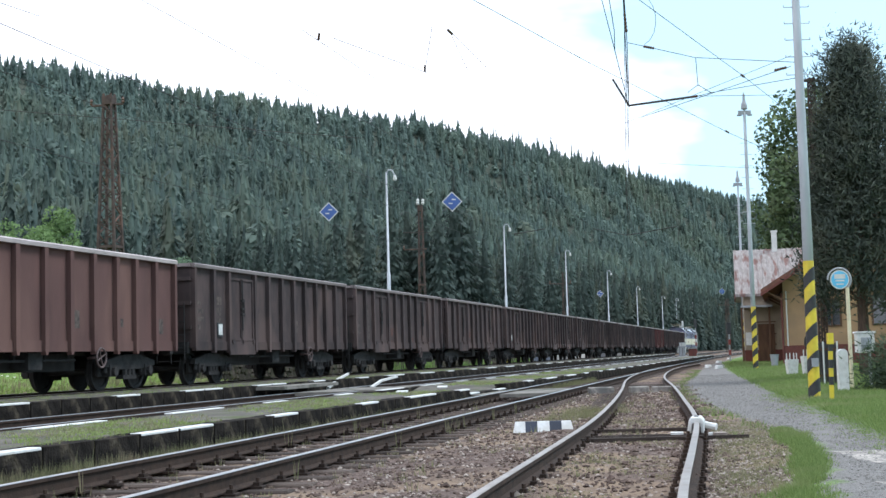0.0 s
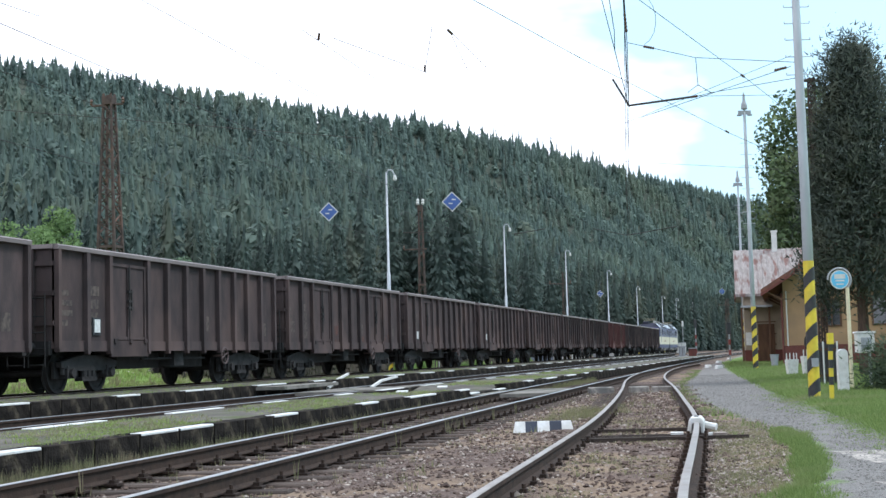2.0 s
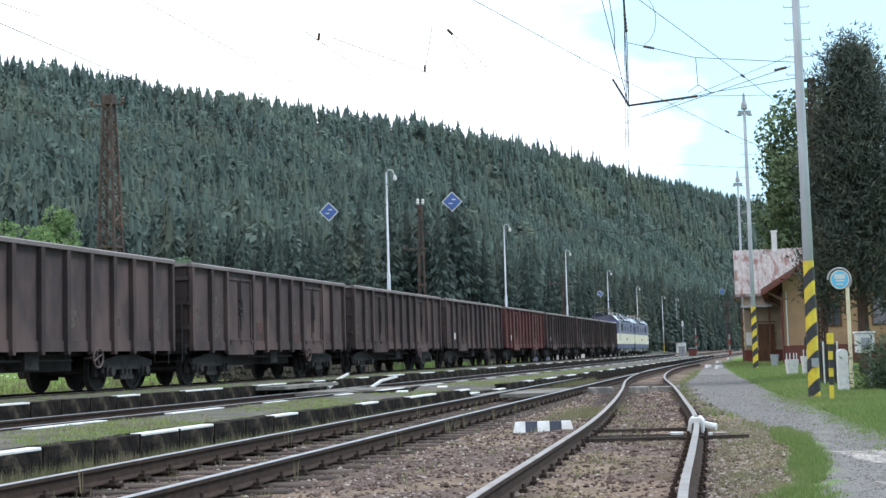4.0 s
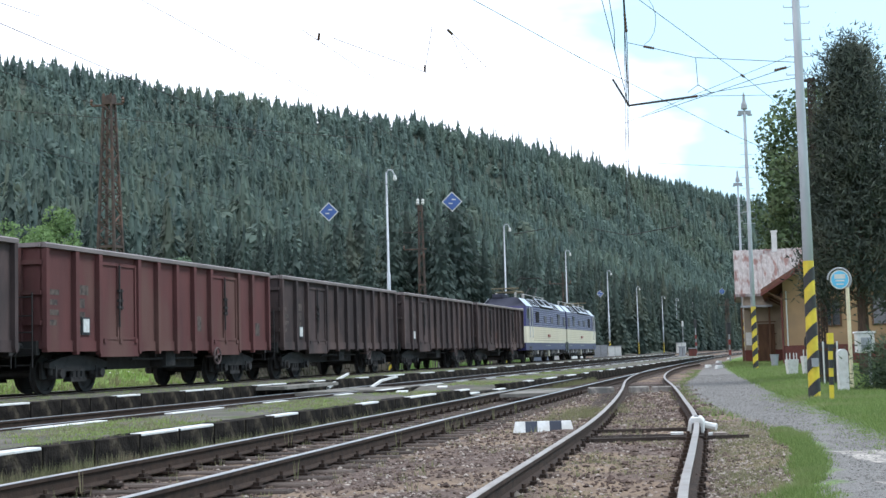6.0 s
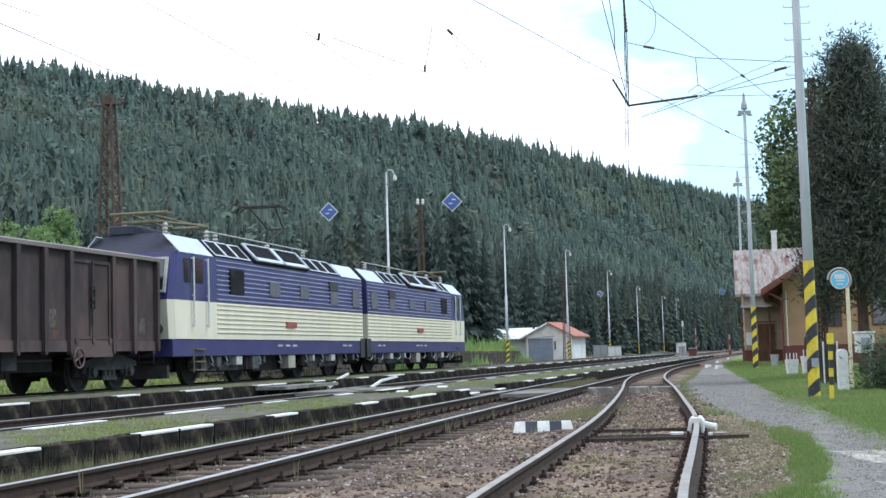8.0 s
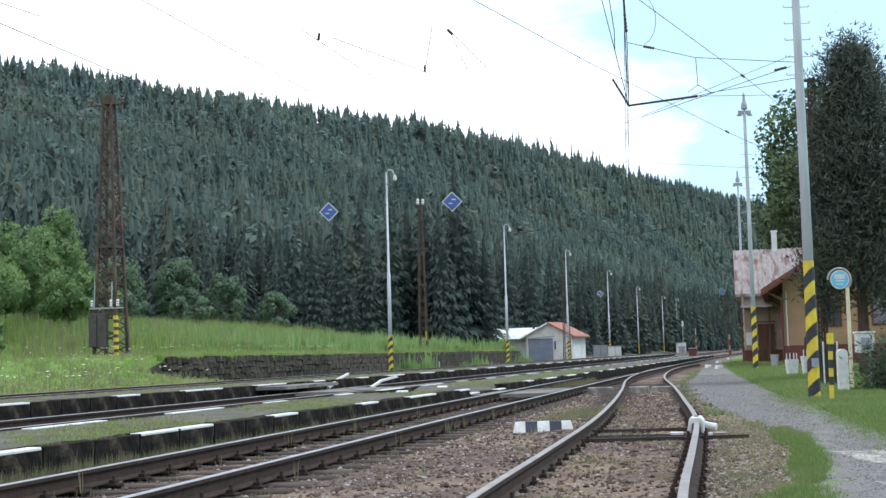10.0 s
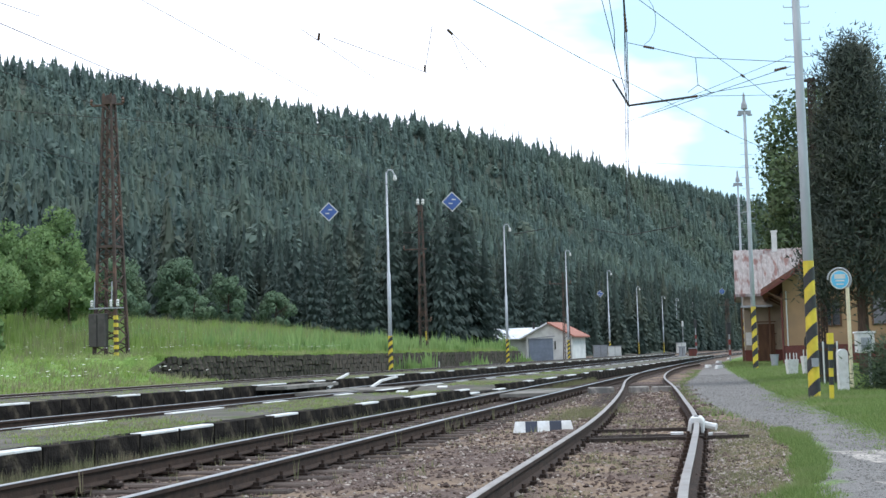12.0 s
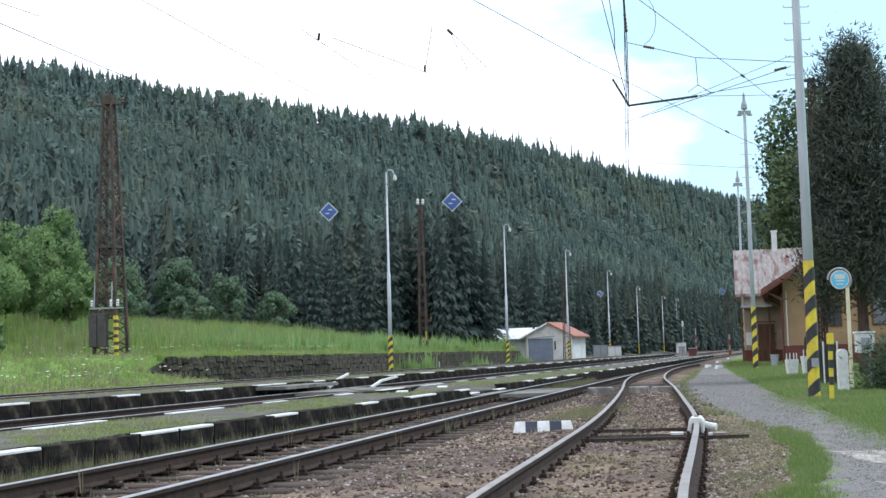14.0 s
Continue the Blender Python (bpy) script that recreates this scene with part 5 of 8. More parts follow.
def striped_foot(parent, r, r_top, height, bands, shade_first=True):
    bm = bmesh.new()
    lathe(bm, [(r + 0.002, 0.0), (r_top + 0.002, height)], 24)
    foot = part("striped_foot", bm, M["yellow_paint"], parent, "yellow warning paint with black stripes", smooth=False)
    step = height / bands
    for k in range(bands):
        bm = bmesh.new()
        stripe_band(bm, r + 0.002, r_top + 0.002, k * step + step * 0.1, step * 0.48, r * 2.0, height)
        part("black_stripe", bm, M["black_paint"], foot)
    return foot


def tube_mast(x, y, z, h, r0, r1, stripe_h, bands, label, rungs=(), name="catenary_mast"):
    m = thing(name, label, "mast", pose(x, y, z))
    bm = bmesh.new()
    lathe(bm, [(r0, -0.1), (r0 + (r1 - r0) * 0.5, h * 0.5), (r1, h - 0.1), (r1 * 0.5, h)], 20)
    part("pole", bm, M["pole_grey"], m, smooth=True)
    striped_foot(m, r0, r0 + (r1 - r0) * stripe_h / h, stripe_h, bands)
    for zz in rungs:
        bm = bmesh.new()
        rod(bm, (-0.24, 0, zz), (0.24, 0, zz), 0.009, n=6)
        for s in (-1, 1):
            rod(bm, (s * 0.24, 0, zz), (s * 0.24, 0, zz + 0.04), 0.009, n=6)
        part("step_rung", bm, M["pole_grey"], m)
    return m


mast = tube_mast(6.92, 25.7, -0.40, 9.6, 0.108, 0.068, 2.62, 5, "grey tubular catenary mast with yellow and black striped foot",
                 [6.2, 6.55, 6.88, 7.2, 7.52])
bm = bmesh.new()
box(bm, -0.06, 0.06, -0.17, -0.12, 0.62, 0.78)
part("plate", bm, M["grey_paint"], mast)
bm = bmesh.new()
prism(bm, [(-0.26, -0.1), (0.26, -0.1), (0.22, 0.04), (-0.22, 0.04)], -0.24, 0.24)
part("footing", bm, M["concrete"], mast)


def lamp_head_mast(x, y, z, h, r0, stripe_h, bands):
    m = tube_mast(x, y, z, h, r0, r0 * 0.55, stripe_h, bands, "tall grey lighting mast with striped foot beside the path", name="lighting_mast")
    bm = bmesh.new()
    lathe(bm, [(0.06, h), (0.16, h + 0.05), (0.14, h + 0.25), (0.07, h + 0.45), (0.05, h + 0.75), (0.02, h + 0.85)], 12)
    part("lamp_cap", bm, M["grey_paint"], m)
    bm = bmesh.new()
    box(bm, -0.3, 0.3, -0.06, 0.06, h - 0.22, h - 0.04)
    for s in (-1, 1):
        box(bm, s * 0.25 - 0.1, s * 0.25 + 0.1, -0.1, 0.1, h - 0.28, h - 0.22)
    part("lamp_bar", bm, M["grey_paint"], m)
    for k in range(8):
        bm = bmesh.new()
        rod(bm, (-0.28, 0, h - 1.6 - k * 0.55), (0.28, 0, h - 1.6 - k * 0.55), 0.012, n=6)
        part("step_rung", bm, M["pole_grey"], m)
    return m


lamp_head_mast(14.58, 64.2, zg(14.58, 64.2) - 0.02, 12.4, 0.125, 3.0, 5)
lamp_head_mast(20.64, 93.9, zg(20.64, 93.9) - 0.02, 12.3, 0.115, 2.8, 5)


def lattice_mast(x, y, h, w0, w1, turn, label, arms, cap=True, foot=0.0):
    """Four corner angles with zigzag bracing on all sides."""
    m = thing("lattice_mast", label, "mast", pose(x, y, zg(x, y) - 0.05, 0, 0, turn), group="lattice masts")
    steel = M["rust_steel"] if w0 > 0.4 else M["steel_brown"]
    corners = [(-1, -1), (1, -1), (1, 1), (-1, 1)]

    def at(k, z):
        w = (w0 + (w1 - w0) * z / h) / 2
        return Vector((corners[k % 4][0] * w, corners[k % 4][1] * w, z))
    for k in range(4):
        bm = bmesh.new()
        rod(bm, at(k, 0), at(k, h), 0.105 if w0 > 1 else 0.05 if w0 > 0.4 else 0.035, 0.06 if w0 > 1 else 0.04 if w0 > 0.4 else 0.03, n=4)
        part("corner_angle", bm, steel, m)
        bm = bmesh.new()
        n = int(h / (0.45 if w0 > 1 else w0 * 0.85))
        for j in range(n):
            z0, z1 = h * j / n, h * (j + 1) / n
            a, b = (k, k + 1) if j % 2 else (k + 1, k)
            rod(bm, at(a, z0), at(b, z1), 0.036 if w0 > 1 else 0.018, n=4)
            if j % 3 == 0:
                rod(bm, at(k, z0), at(k + 1, z0), 0.02, n=4)
        part("bracing", bm, steel, m)
    for z in ((h - 0.5, h * 0.45) if cap else ()):
        bm = bmesh.new()
        w = (w0 + (w1 - w0) * z / h) / 2 + 0.05
        box(bm, -w, w, -w, w, z, z + (0.36 if z > h * 0.6 else 0.12))
        part("collar", bm, steel, m)
    for z, a, b in arms:
        bm = bmesh.new()
        rod(bm, (a, 0, z), (b, 0, z), 0.05, n=6)
        part("arm", bm, steel, m)
        for e in (a, b):
            if abs(e) > 0.5:
                bm = bmesh.new()
                lathe(bm, [(0.03, z + 0.02), (0.08, z + 0.1), (0.04, z + 0.16), (0.08, z + 0.22), (0.03, z + 0.32)], 8, Matrix.Translation((e, 0, 0)))
                part("insulator", bm, M["insulator"], m)
    if foot:
        for j in range(6):
            bm = bmesh.new()
            z0 = 0.9 + j * (foot - 0.9) / 6
            rod(bm, at(1, z0), at(1, z0 + (foot - 0.9) / 11), 0.118 if w0 > 1 else 0.07, n=4)
            part("yellow_band", bm, M["yellow_paint"], m)
    return m


tower = lattice_mast(-15.22, 61.9, 13.0, 1.16, 0.36, -14, "tall rusty lattice mast with a switch box on the bank", [(12.5, -0.9, 0.7)], foot=2.9)
bm = bmesh.new()
box(bm, -0.66, 0.16, -0.88, -0.56, 1.35, 2.85)
switch = part("switch_box", bm, M["box_brown"], tower, "dull brown-grey switch box", bevel=0.02)
bm = bmesh.new()
box(bm, -0.26, -0.22, -0.905, -0.88, 1.38, 2.82)
part("door_seam", bm, M["steel_dark"], switch)
for x, zz in ((-0.56, 3.15), (0.38, 3.15), (0.72, 3.15)):
    bm = bmesh.new()
    lathe(bm, [(0.04, zz), (0.08, zz + 0.05), (0.05, zz + 0.10), (0.08, zz + 0.15), (0.05, zz + 0.20), (0.08, zz + 0.25), (0.03, zz + 0.32)], 10, Matrix.Translation((x, -0.72, 0)))
    part("white_insulator", bm, M["white_paint"], tower, "white porcelain insulator")
bm = bmesh.new()
rod(bm, (-0.7, -0.72, 3.08), (1.0, -0.72, 3.08), 0.035, n=6)
rod(bm, (-0.45, -0.72, 3.08), (-0.5, -0.55, 4.3), 0.03, n=6)
rod(bm, (0.42, -0.72, 3.08), (0.35, -0.55, 4.3), 0.03, n=6)
part("cable_rack", bm, M["grey_paint"], tower)

second = lattice_mast(-1.6, 99.6, 10.9, 0.56, 0.24, -12, "rusty lattice mast with white insulators on the bank", [(7.6, -1.3, 0.4), (2.3, -0.5, 0.6)], foot=1.6)
for x in (-0.3, 0.35):
    bm = bmesh.new()
    lathe(bm, [(0.07, 10.9), (0.13, 11.0), (0.08, 11.1), (0.13, 11.2), (0.04, 11.35)], 8, Matrix.Translation((x * 0.6, 0, 0)))
    part("white_insulator", bm, M["white_paint"], second)
lattice_mast(12.5, 45.0, 10.0, 0.20, 0.16, 12, "brown lattice mast behind the tubular mast", [(9.9, -0.3, 0.3)], cap=False)
lattice_mast(12.3, 138, 9.0, 0.6, 0.4, 12, "brown lattice mast beside the far track", [(7.8, -1.6, 0.6)], cap=False)
lattice_mast(52.0, 250, 10.0, 0.7, 0.4, 12, "brown lattice mast far along the track", [(8.8, -1.6, 1.6)], cap=False)


def street_lamp(x, y, h=10.6):
    m = thing("platform_lamp", "slim pale lamp post with a striped foot beside the main track", "lamp post", pose(x, y, zg(x, y) - 0.05), group="lamp posts along the track")
    bm = bmesh.new()
    lathe(bm, [(0.105, 0), (0.092, h * 0.5), (0.062, h * 0.5 + 0.02), (0.045, h)], 12)
    part("pole", bm, M["pole_grey"], m, smooth=True)
    bm = bmesh.new()
    pts = [(0.02, 0, h - 0.05), (0.10, -0.05, h + 0.12), (0.30, -0.1, h + 0.10), (0.42, -0.12, h - 0.15)]
    for a, b in zip(pts[:-1], pts[1:]):
        rod(bm, a, b, 0.035, n=6)
    part("bracket", bm, M["pole_grey"], m)
    bm = bmesh.new()
    lathe(bm, [(0.03, 0.06), (0.08, 0.0), (0.11, -0.16), (0.09, -0.22), (0.02, -0.24)], 10, Matrix.Translation((0.45, -0.13, h - 0.22)))
    part("lamp_head", bm, M["white_paint"], m)
    striped_foot(m, 0.12, 0.112, 2.0, 5)
    return m


for lx, ly in ((-2.88, 71), (4.68, 102.9), (11.86, 131.3), (20.14, 166.9), (30.05, 211.8), (40.4, 252), (50.6, 296.5), (66.7, 365)):
    street_lamp(lx, ly)

# ---- overhead line ----


def wires(name, label, runs, r, sag=0.0, mat="wire"):
    ob = thing(name, label, "overhead wire", group="overhead line")
    for p, q in runs:
        bm = bmesh.new()
        p, q = Vector(p), Vector(q)
        n = 8 if sag else 1
        pts = []
        for k in range(n + 1):
            t = k / n
            v = p.lerp(q, t)
            v.z -= sag * 4 * t * (1 - t)
            pts.append(v)
        tube(bm, pts, r)
        part("wire_run", bm, M[mat], ob)
    return ob


def insulator_at(parent, p, q):
    bm = bmesh.new()
    p, q = Vector(p), Vector(q)
    d = q - p
    for k in range(5):
        a, b = p + d * (k / 5), p + d * ((k + 0.5) / 5)
        rod(bm, a, b, 0.018, 0.034, n=8)
        rod(bm, b, p + d * ((k + 1) / 5), 0.034, 0.018, n=8)
    part("insulator", bm, M["insulator"], parent)


# contact and carrying wires over the third track and the siding
contact = wires("contact_wire", "dark contact wire over the third track", [((-0.4, -4, 6.0), (2.86, 20.4, 5.97)), ((2.86, 20.4, 5.97), (4.10, 29, 5.86)), ((4.10, 29, 5.86), (8.46, 62, 5.92)), ((8.46, 62, 5.92), (18.5, 120, 5.9)), ((18.5, 120, 5.9), (42, 220, 5.9))], 0.0075)
carry = wires("carrying_wire", "thin carrying wire with droppers", [((-0.3, -4, 7.9), (3.80, 27, 7.6)), ((3.80, 27, 7.6), (8.46, 62, 7.2)), ((8.46, 62, 7.2), (18.5, 120, 7.2)), ((4.02, 28.6, 6.9), (8.6, 62, 6.5))], 0.009, 0.25)
wires("dropper_wire", "thin droppers of the overhead line", [((4.10, 29, 5.86), (3.71, 28, 6.88)), ((3.71, 28, 6.88), (3.35, 27, 7.71)), ((3.35, 27, 7.71), (3.1, 26, 8.6)), ((3.71, 28, 6.88), (3.66, 27.6, 7.2)), ((3.66, 27.6, 7.2), (3.48, 27, 7.9)),
      ((4.10, 29, 5.86), (3.97, 28, 6.35)), ((3.97, 28, 6.35), (3.90, 27.5, 6.93)), ((3.90, 27.5, 6.93), (3.82, 27.1, 7.8)), ((5.5, 40, 5.9), (5.55, 40, 7.2)), ((7.0, 51, 5.9), (7.0, 51, 7.1))], 0.009)
arm = wires("registration_arm", "dark steel arm that holds the contact wire", [((4.03, 28.5, 5.80), (5.40, 28, 5.87)), ((3.72, 28.6, 6.4), (4.03, 28.5, 5.80))], 0.024)
span = wires("span_wire", "span wire from the tubular mast", [((3.90, 27.5, 6.93), (4.2, 27.4, 6.83)), ((4.2, 27.4, 6.83), (5.19, 27, 6.47)), ((5.19, 27, 6.47), (6.94, 25.7, 6.04)), ((5.40, 28, 5.87), (5.60, 27.6, 5.86)), ((5.60, 27.6, 5.86), (6.95, 25.8, 5.77)),
             ((5.20, 27, 6.47), (5.34, 27.6, 6.03)), ((4.2, 28, 5.45), (6.82, 25.9, 6.01)), ((5.34, 27.6, 6.03), (5.18, 27.9, 5.93)), ((5.34, 27.6, 6.03), (5.60, 27.6, 5.86)),
             ((6.94, 25.7, 6.04), (12.5, 45, 9.4)), ((5.40, 28, 5.87), (12.4, 45, 9.0))], 0.007)
insulator_at(span, (3.84, 27.1, 7.05), (3.80, 27.0, 7.42))
insulator_at(span, (6.55, 26.1, 5.98), (6.75, 25.95, 6.0))
insulator_at(span, (4.22, 27.4, 6.82), (4.42, 27.3, 6.75))
insulator_at(arm, (5.40, 28, 5.87), (5.26, 28.05, 5.86))
far_arm = wires("registration_arm", "dark arms of the overhead line further on", [((7.40, 66.3, 6.6), (9.57, 70.1, 6.55)), ((9.57, 70.1, 6.55), (11.6, 66.9, 6.65)), ((-1.92, 65.6, 6.6), (-0.64, 66.0, 6.6)), ((3.58, 67.6, 6.55), (5.03, 66.2, 6.65))], 0.022)
# feeders that cross the sky
feeder = wires("feeder_wire", "thin feeder wires across the tracks", [((0.0, 26.2, 8.0), (3.83, 34.25, 8.0)), ((3.83, 34.25, 8.0), (9.97, 46.4, 8.0)), ((9.97, 46.4, 8.0), (15, 56, 8.1)), ((3.4, 27, 8.25), (8.60, 37.7, 8.2)), ((8.60, 37.7, 8.2), (12.9, 46.5, 8.0)),
              ((-2.80, 27.5, 7.4), (-1.53, 32.74, 7.4)), ((-2.07, 26.7, 7.0), (-0.24, 30.3, 7.0)), ((-0.30, 30.21, 7.0), (-0.09, 25.9, 7.0)), ((0.26, 28.0, 7.4), (0.71, 32.05, 7.4)), ((0.26, 28.0, 7.4), (1.18, 31.9, 7.4)),
              ((1.27, 35.2, 7.0), (2.20, 44.7, 7.0)), ((2.20, 44.7, 7.0), (7.4, 66.3, 6.6)), ((1.68, 34.7, 6.6), (2.47, 52, 6.6)), ((-11.6, 35.4, 7.4), (-2.43, 41.7, 7.4)), ((-8.3, 24.4, 7.4), (-7.7, 25.9, 7.4))], 0.0085)
for p, q in (((9.75, 45.9, 8.0), (9.97, 46.4, 8.0)), ((8.45, 37.4, 8.2), (8.62, 37.75, 8.2)), ((-2.53, 28.5, 7.40), (-2.52, 28.56, 7.56)), ((-0.30, 30.1, 6.98), (-0.29, 30.1, 7.14)), ((0.22, 27.9, 7.4), (0.32, 28.3, 7.4))):
    insulator_at(feeder, p, q)
loop = [(4.1 + 0.42 * math.sin(a) * 0.9, 27.3, 7.35 + 0.55 * math.cos(a)) for a in [k * 0.35 for k in range(9)]]
wires("wire_loop", "thin hanging loop of spare wire", list(zip(loop[:-1], loop[1:])), 0.006)
wires("feeder_wire", "thin feeder wires behind the arm", [((6.2, 47, 7.2), (13.2, 52, 7.4)), ((4.3, 40, 6.9), (9.5, 36, 8.4)), ((9.2, 62, 6.9), (16.5, 70, 7.9))], 0.007)
# wires over the main and second tracks
for off, nm in ((0.0, "main"), (5.75, "second")):
    runs = []
    for a, b in ((-20, 18), (18, 55), (55, 110), (110, 165), (165, 230)):
        runs.append(((x_main(a) + off, a, 5.75), (x_main(b) + off, b, 5.75)))
        runs.append(((x_main(a) + off, a, 7.3), (x_main(b) + off, b, 7.3)))
    wires("contact_wire", "thin contact and carrying wires over the " + nm + " track", runs, 0.008, 0.1)


def diamond_sign(x, y, z, side=0.56):
    s = thing("diamond_sign", "blue diamond sign with white bars hung from the wire", "sign", pose(x, y, z), group="hanging diamond signs")
    turn = Matrix.Rotation(radians(45), 4, "Y")
    bm = bmesh.new()
    box(bm, -side / 2, side / 2, 0.0, 0.02, -side / 2, side / 2, turn)
    part("panel", bm, M["white_paint"], s)
    bm = bmesh.new()
    k = side / 2 - 0.035
    box(bm, -k, k, -0.006, 0.0, -k, k, turn)
    part("blue_face", bm, M["blue_sign"], s, "blue face")
    for dx, dz in ((-0.06, -0.07), (0.06, 0.08)):
        bm = bmesh.new()
        box(bm, dx - 0.075, dx + 0.075, -0.012, -0.006, dz - 0.022, dz + 0.022)
        part("white_bar", bm, M["white_paint"], s)
    bm = bmesh.new()
    rod(bm, (0.05, 0.01, side * 0.66), (0.10, 0.01, 0.95), 0.01, n=5)
    part("hanger", bm, M["wire"], s)
    return s


diamond_sign(-4.61, 55, 6.57)
diamond_sign(0.40, 52, 6.51)
diamond_sign(12.63, 110, 5.23, 0.42)
diamond_sign(34.8, 170, 7.6, 0.6)

# ---- retaining wall behind the main track ----


def build_wall():
    wall = thing("retaining_wall", "dark rubble-stone retaining wall below the meadow", "wall", kind="structure")
    ys = np.arange(WALL_START, WALL_END, 1.5)
    bm = bmesh.new()
    prev = None
    for y in ys:
        x = x_main(y) + WALL_OFF
        zt = 0.82 if y > 53 else -0.05 + 0.87 * (y - WALL_START) / (53 - WALL_START + 1e-6)
        ring = [bm.verts.new((x - 0.45, y, -0.6)), bm.verts.new((x - 0.01, y, -0.6)), bm.verts.new((x - 0.05, y, zt)), bm.verts.new((x - 0.45, y, zt))]
        if prev:
            for k in range(4):
                bm.faces.new((prev[k], prev[(k + 1) % 4], ring[(k + 1) % 4], ring[k]))
        else:
            bm.faces.new(ring)
        prev = ring
    bm.faces.new(prev[::-1])
    core = part("wall_core", bm, M["mortar"], wall)
    rnd = random.Random(5)
    shapes = []
    for k in range(7):
        bm = bmesh.new()
        vs = box(bm, -0.16, 0.05, -0.5, 0.5, -0.5, 0.5)
        for v in vs:
            v.co.y *= rnd.uniform(0.92, 1.03)
            v.co.z *= rnd.uniform(0.92, 1.04)
            if v.co.x > 0:
                v.co.x = rnd.uniform(0.025, 0.075)
                v.co.y *= 0.95
                v.co.z *= 0.94
        shapes.append(mesh_of("stone", bm, M["stone"]))
    count = 0
    rest = bmesh.new()
    for row in range(5):
        y = WALL_START + 0.3 + (row * 37 % 23) * 0.02
        hgt = 0.255
        while y < WALL_END - 0.5:
            ln = rnd.uniform(0.28, 0.62)
            z = -0.33 + row * hgt + rnd.uniform(-0.05, 0.05)
            top = 0.82 if y > 53 else -0.05 + 0.87 * (y - WALL_START) / (53 - WALL_START)
            if z < top - 0.05:
                yc = y + ln / 2
                ang = math.atan2(x_main(yc + 0.5) - x_main(yc - 0.5), 1.0)
                m = pose(x_main(yc) + WALL_OFF, yc, z, 0, 0, -math.degrees(ang)) @ Matrix.Diagonal((1, ln, hgt * rnd.uniform(0.75, 1.25), 1))
                if y < 72 and count < 300:
                    piece("stone", rnd.choice(shapes), wall, m)
                    count += 1
                else:
                    box(rest, -0.16, rnd.uniform(0.02, 0.06), -0.46, 0.46, -0.45, 0.45, m)
            y += ln
    ob = part("far_stones", rest, M["stone"], wall)
    tagged(ob, kind="stuff")
    return wall


build_wall()
tagged(tagged(new("marker_post", None)), "short white marker post at the foot of the wall", "post").matrix_basis = pose(-0.54, 95, zg(-0.54, 95))
bm = bmesh.new()
prism(bm, [(-0.11, 0), (0.11, 0), (0.11, 0.55), (0.0, 0.66), (-0.11, 0.55)], -0.08, 0.08)
part("stone", bm, M["white_paint"], bpy.data.objects["marker_post"])

# ---- buildings ----


def wall_box(name, parent, x0, x1, y0, y1, z0, z1, mat, label=""):
    bm = bmesh.new()
    box(bm, x0, x1, y0, y1, z0, z1)
    return part(name, bm, mat, parent, label)


def window_unit(parent, x0, x1, y, z0, z1, name="window", frame_mat="brown_wood"):
    """A window set in a wall that faces the camera (towards -y)."""
    bm = bmesh.new()
    t = 0.09
    for a, b, c, d in ((x0, x1, z0, z0 + t), (x0, x1, z1 - t, z1), (x0, x0 + t, z0 + t, z1 - t), (x1 - t, x1, z0 + t, z1 - t), ((x0 + x1) / 2 - 0.03, (x0 + x1) / 2 + 0.03, z0 + t, z1 - t)):
        box(bm, a, b, y - 0.06, y + 0.02, c, d)
    w = part(name, bm, M[frame_mat], parent)
    bm = bmesh.new()
    box(bm, x0 + t, x1 - t, y - 0.02, y - 0.005, z0 + t, z1 - t)
    part("pane", bm, M["glass"], w)
    return w


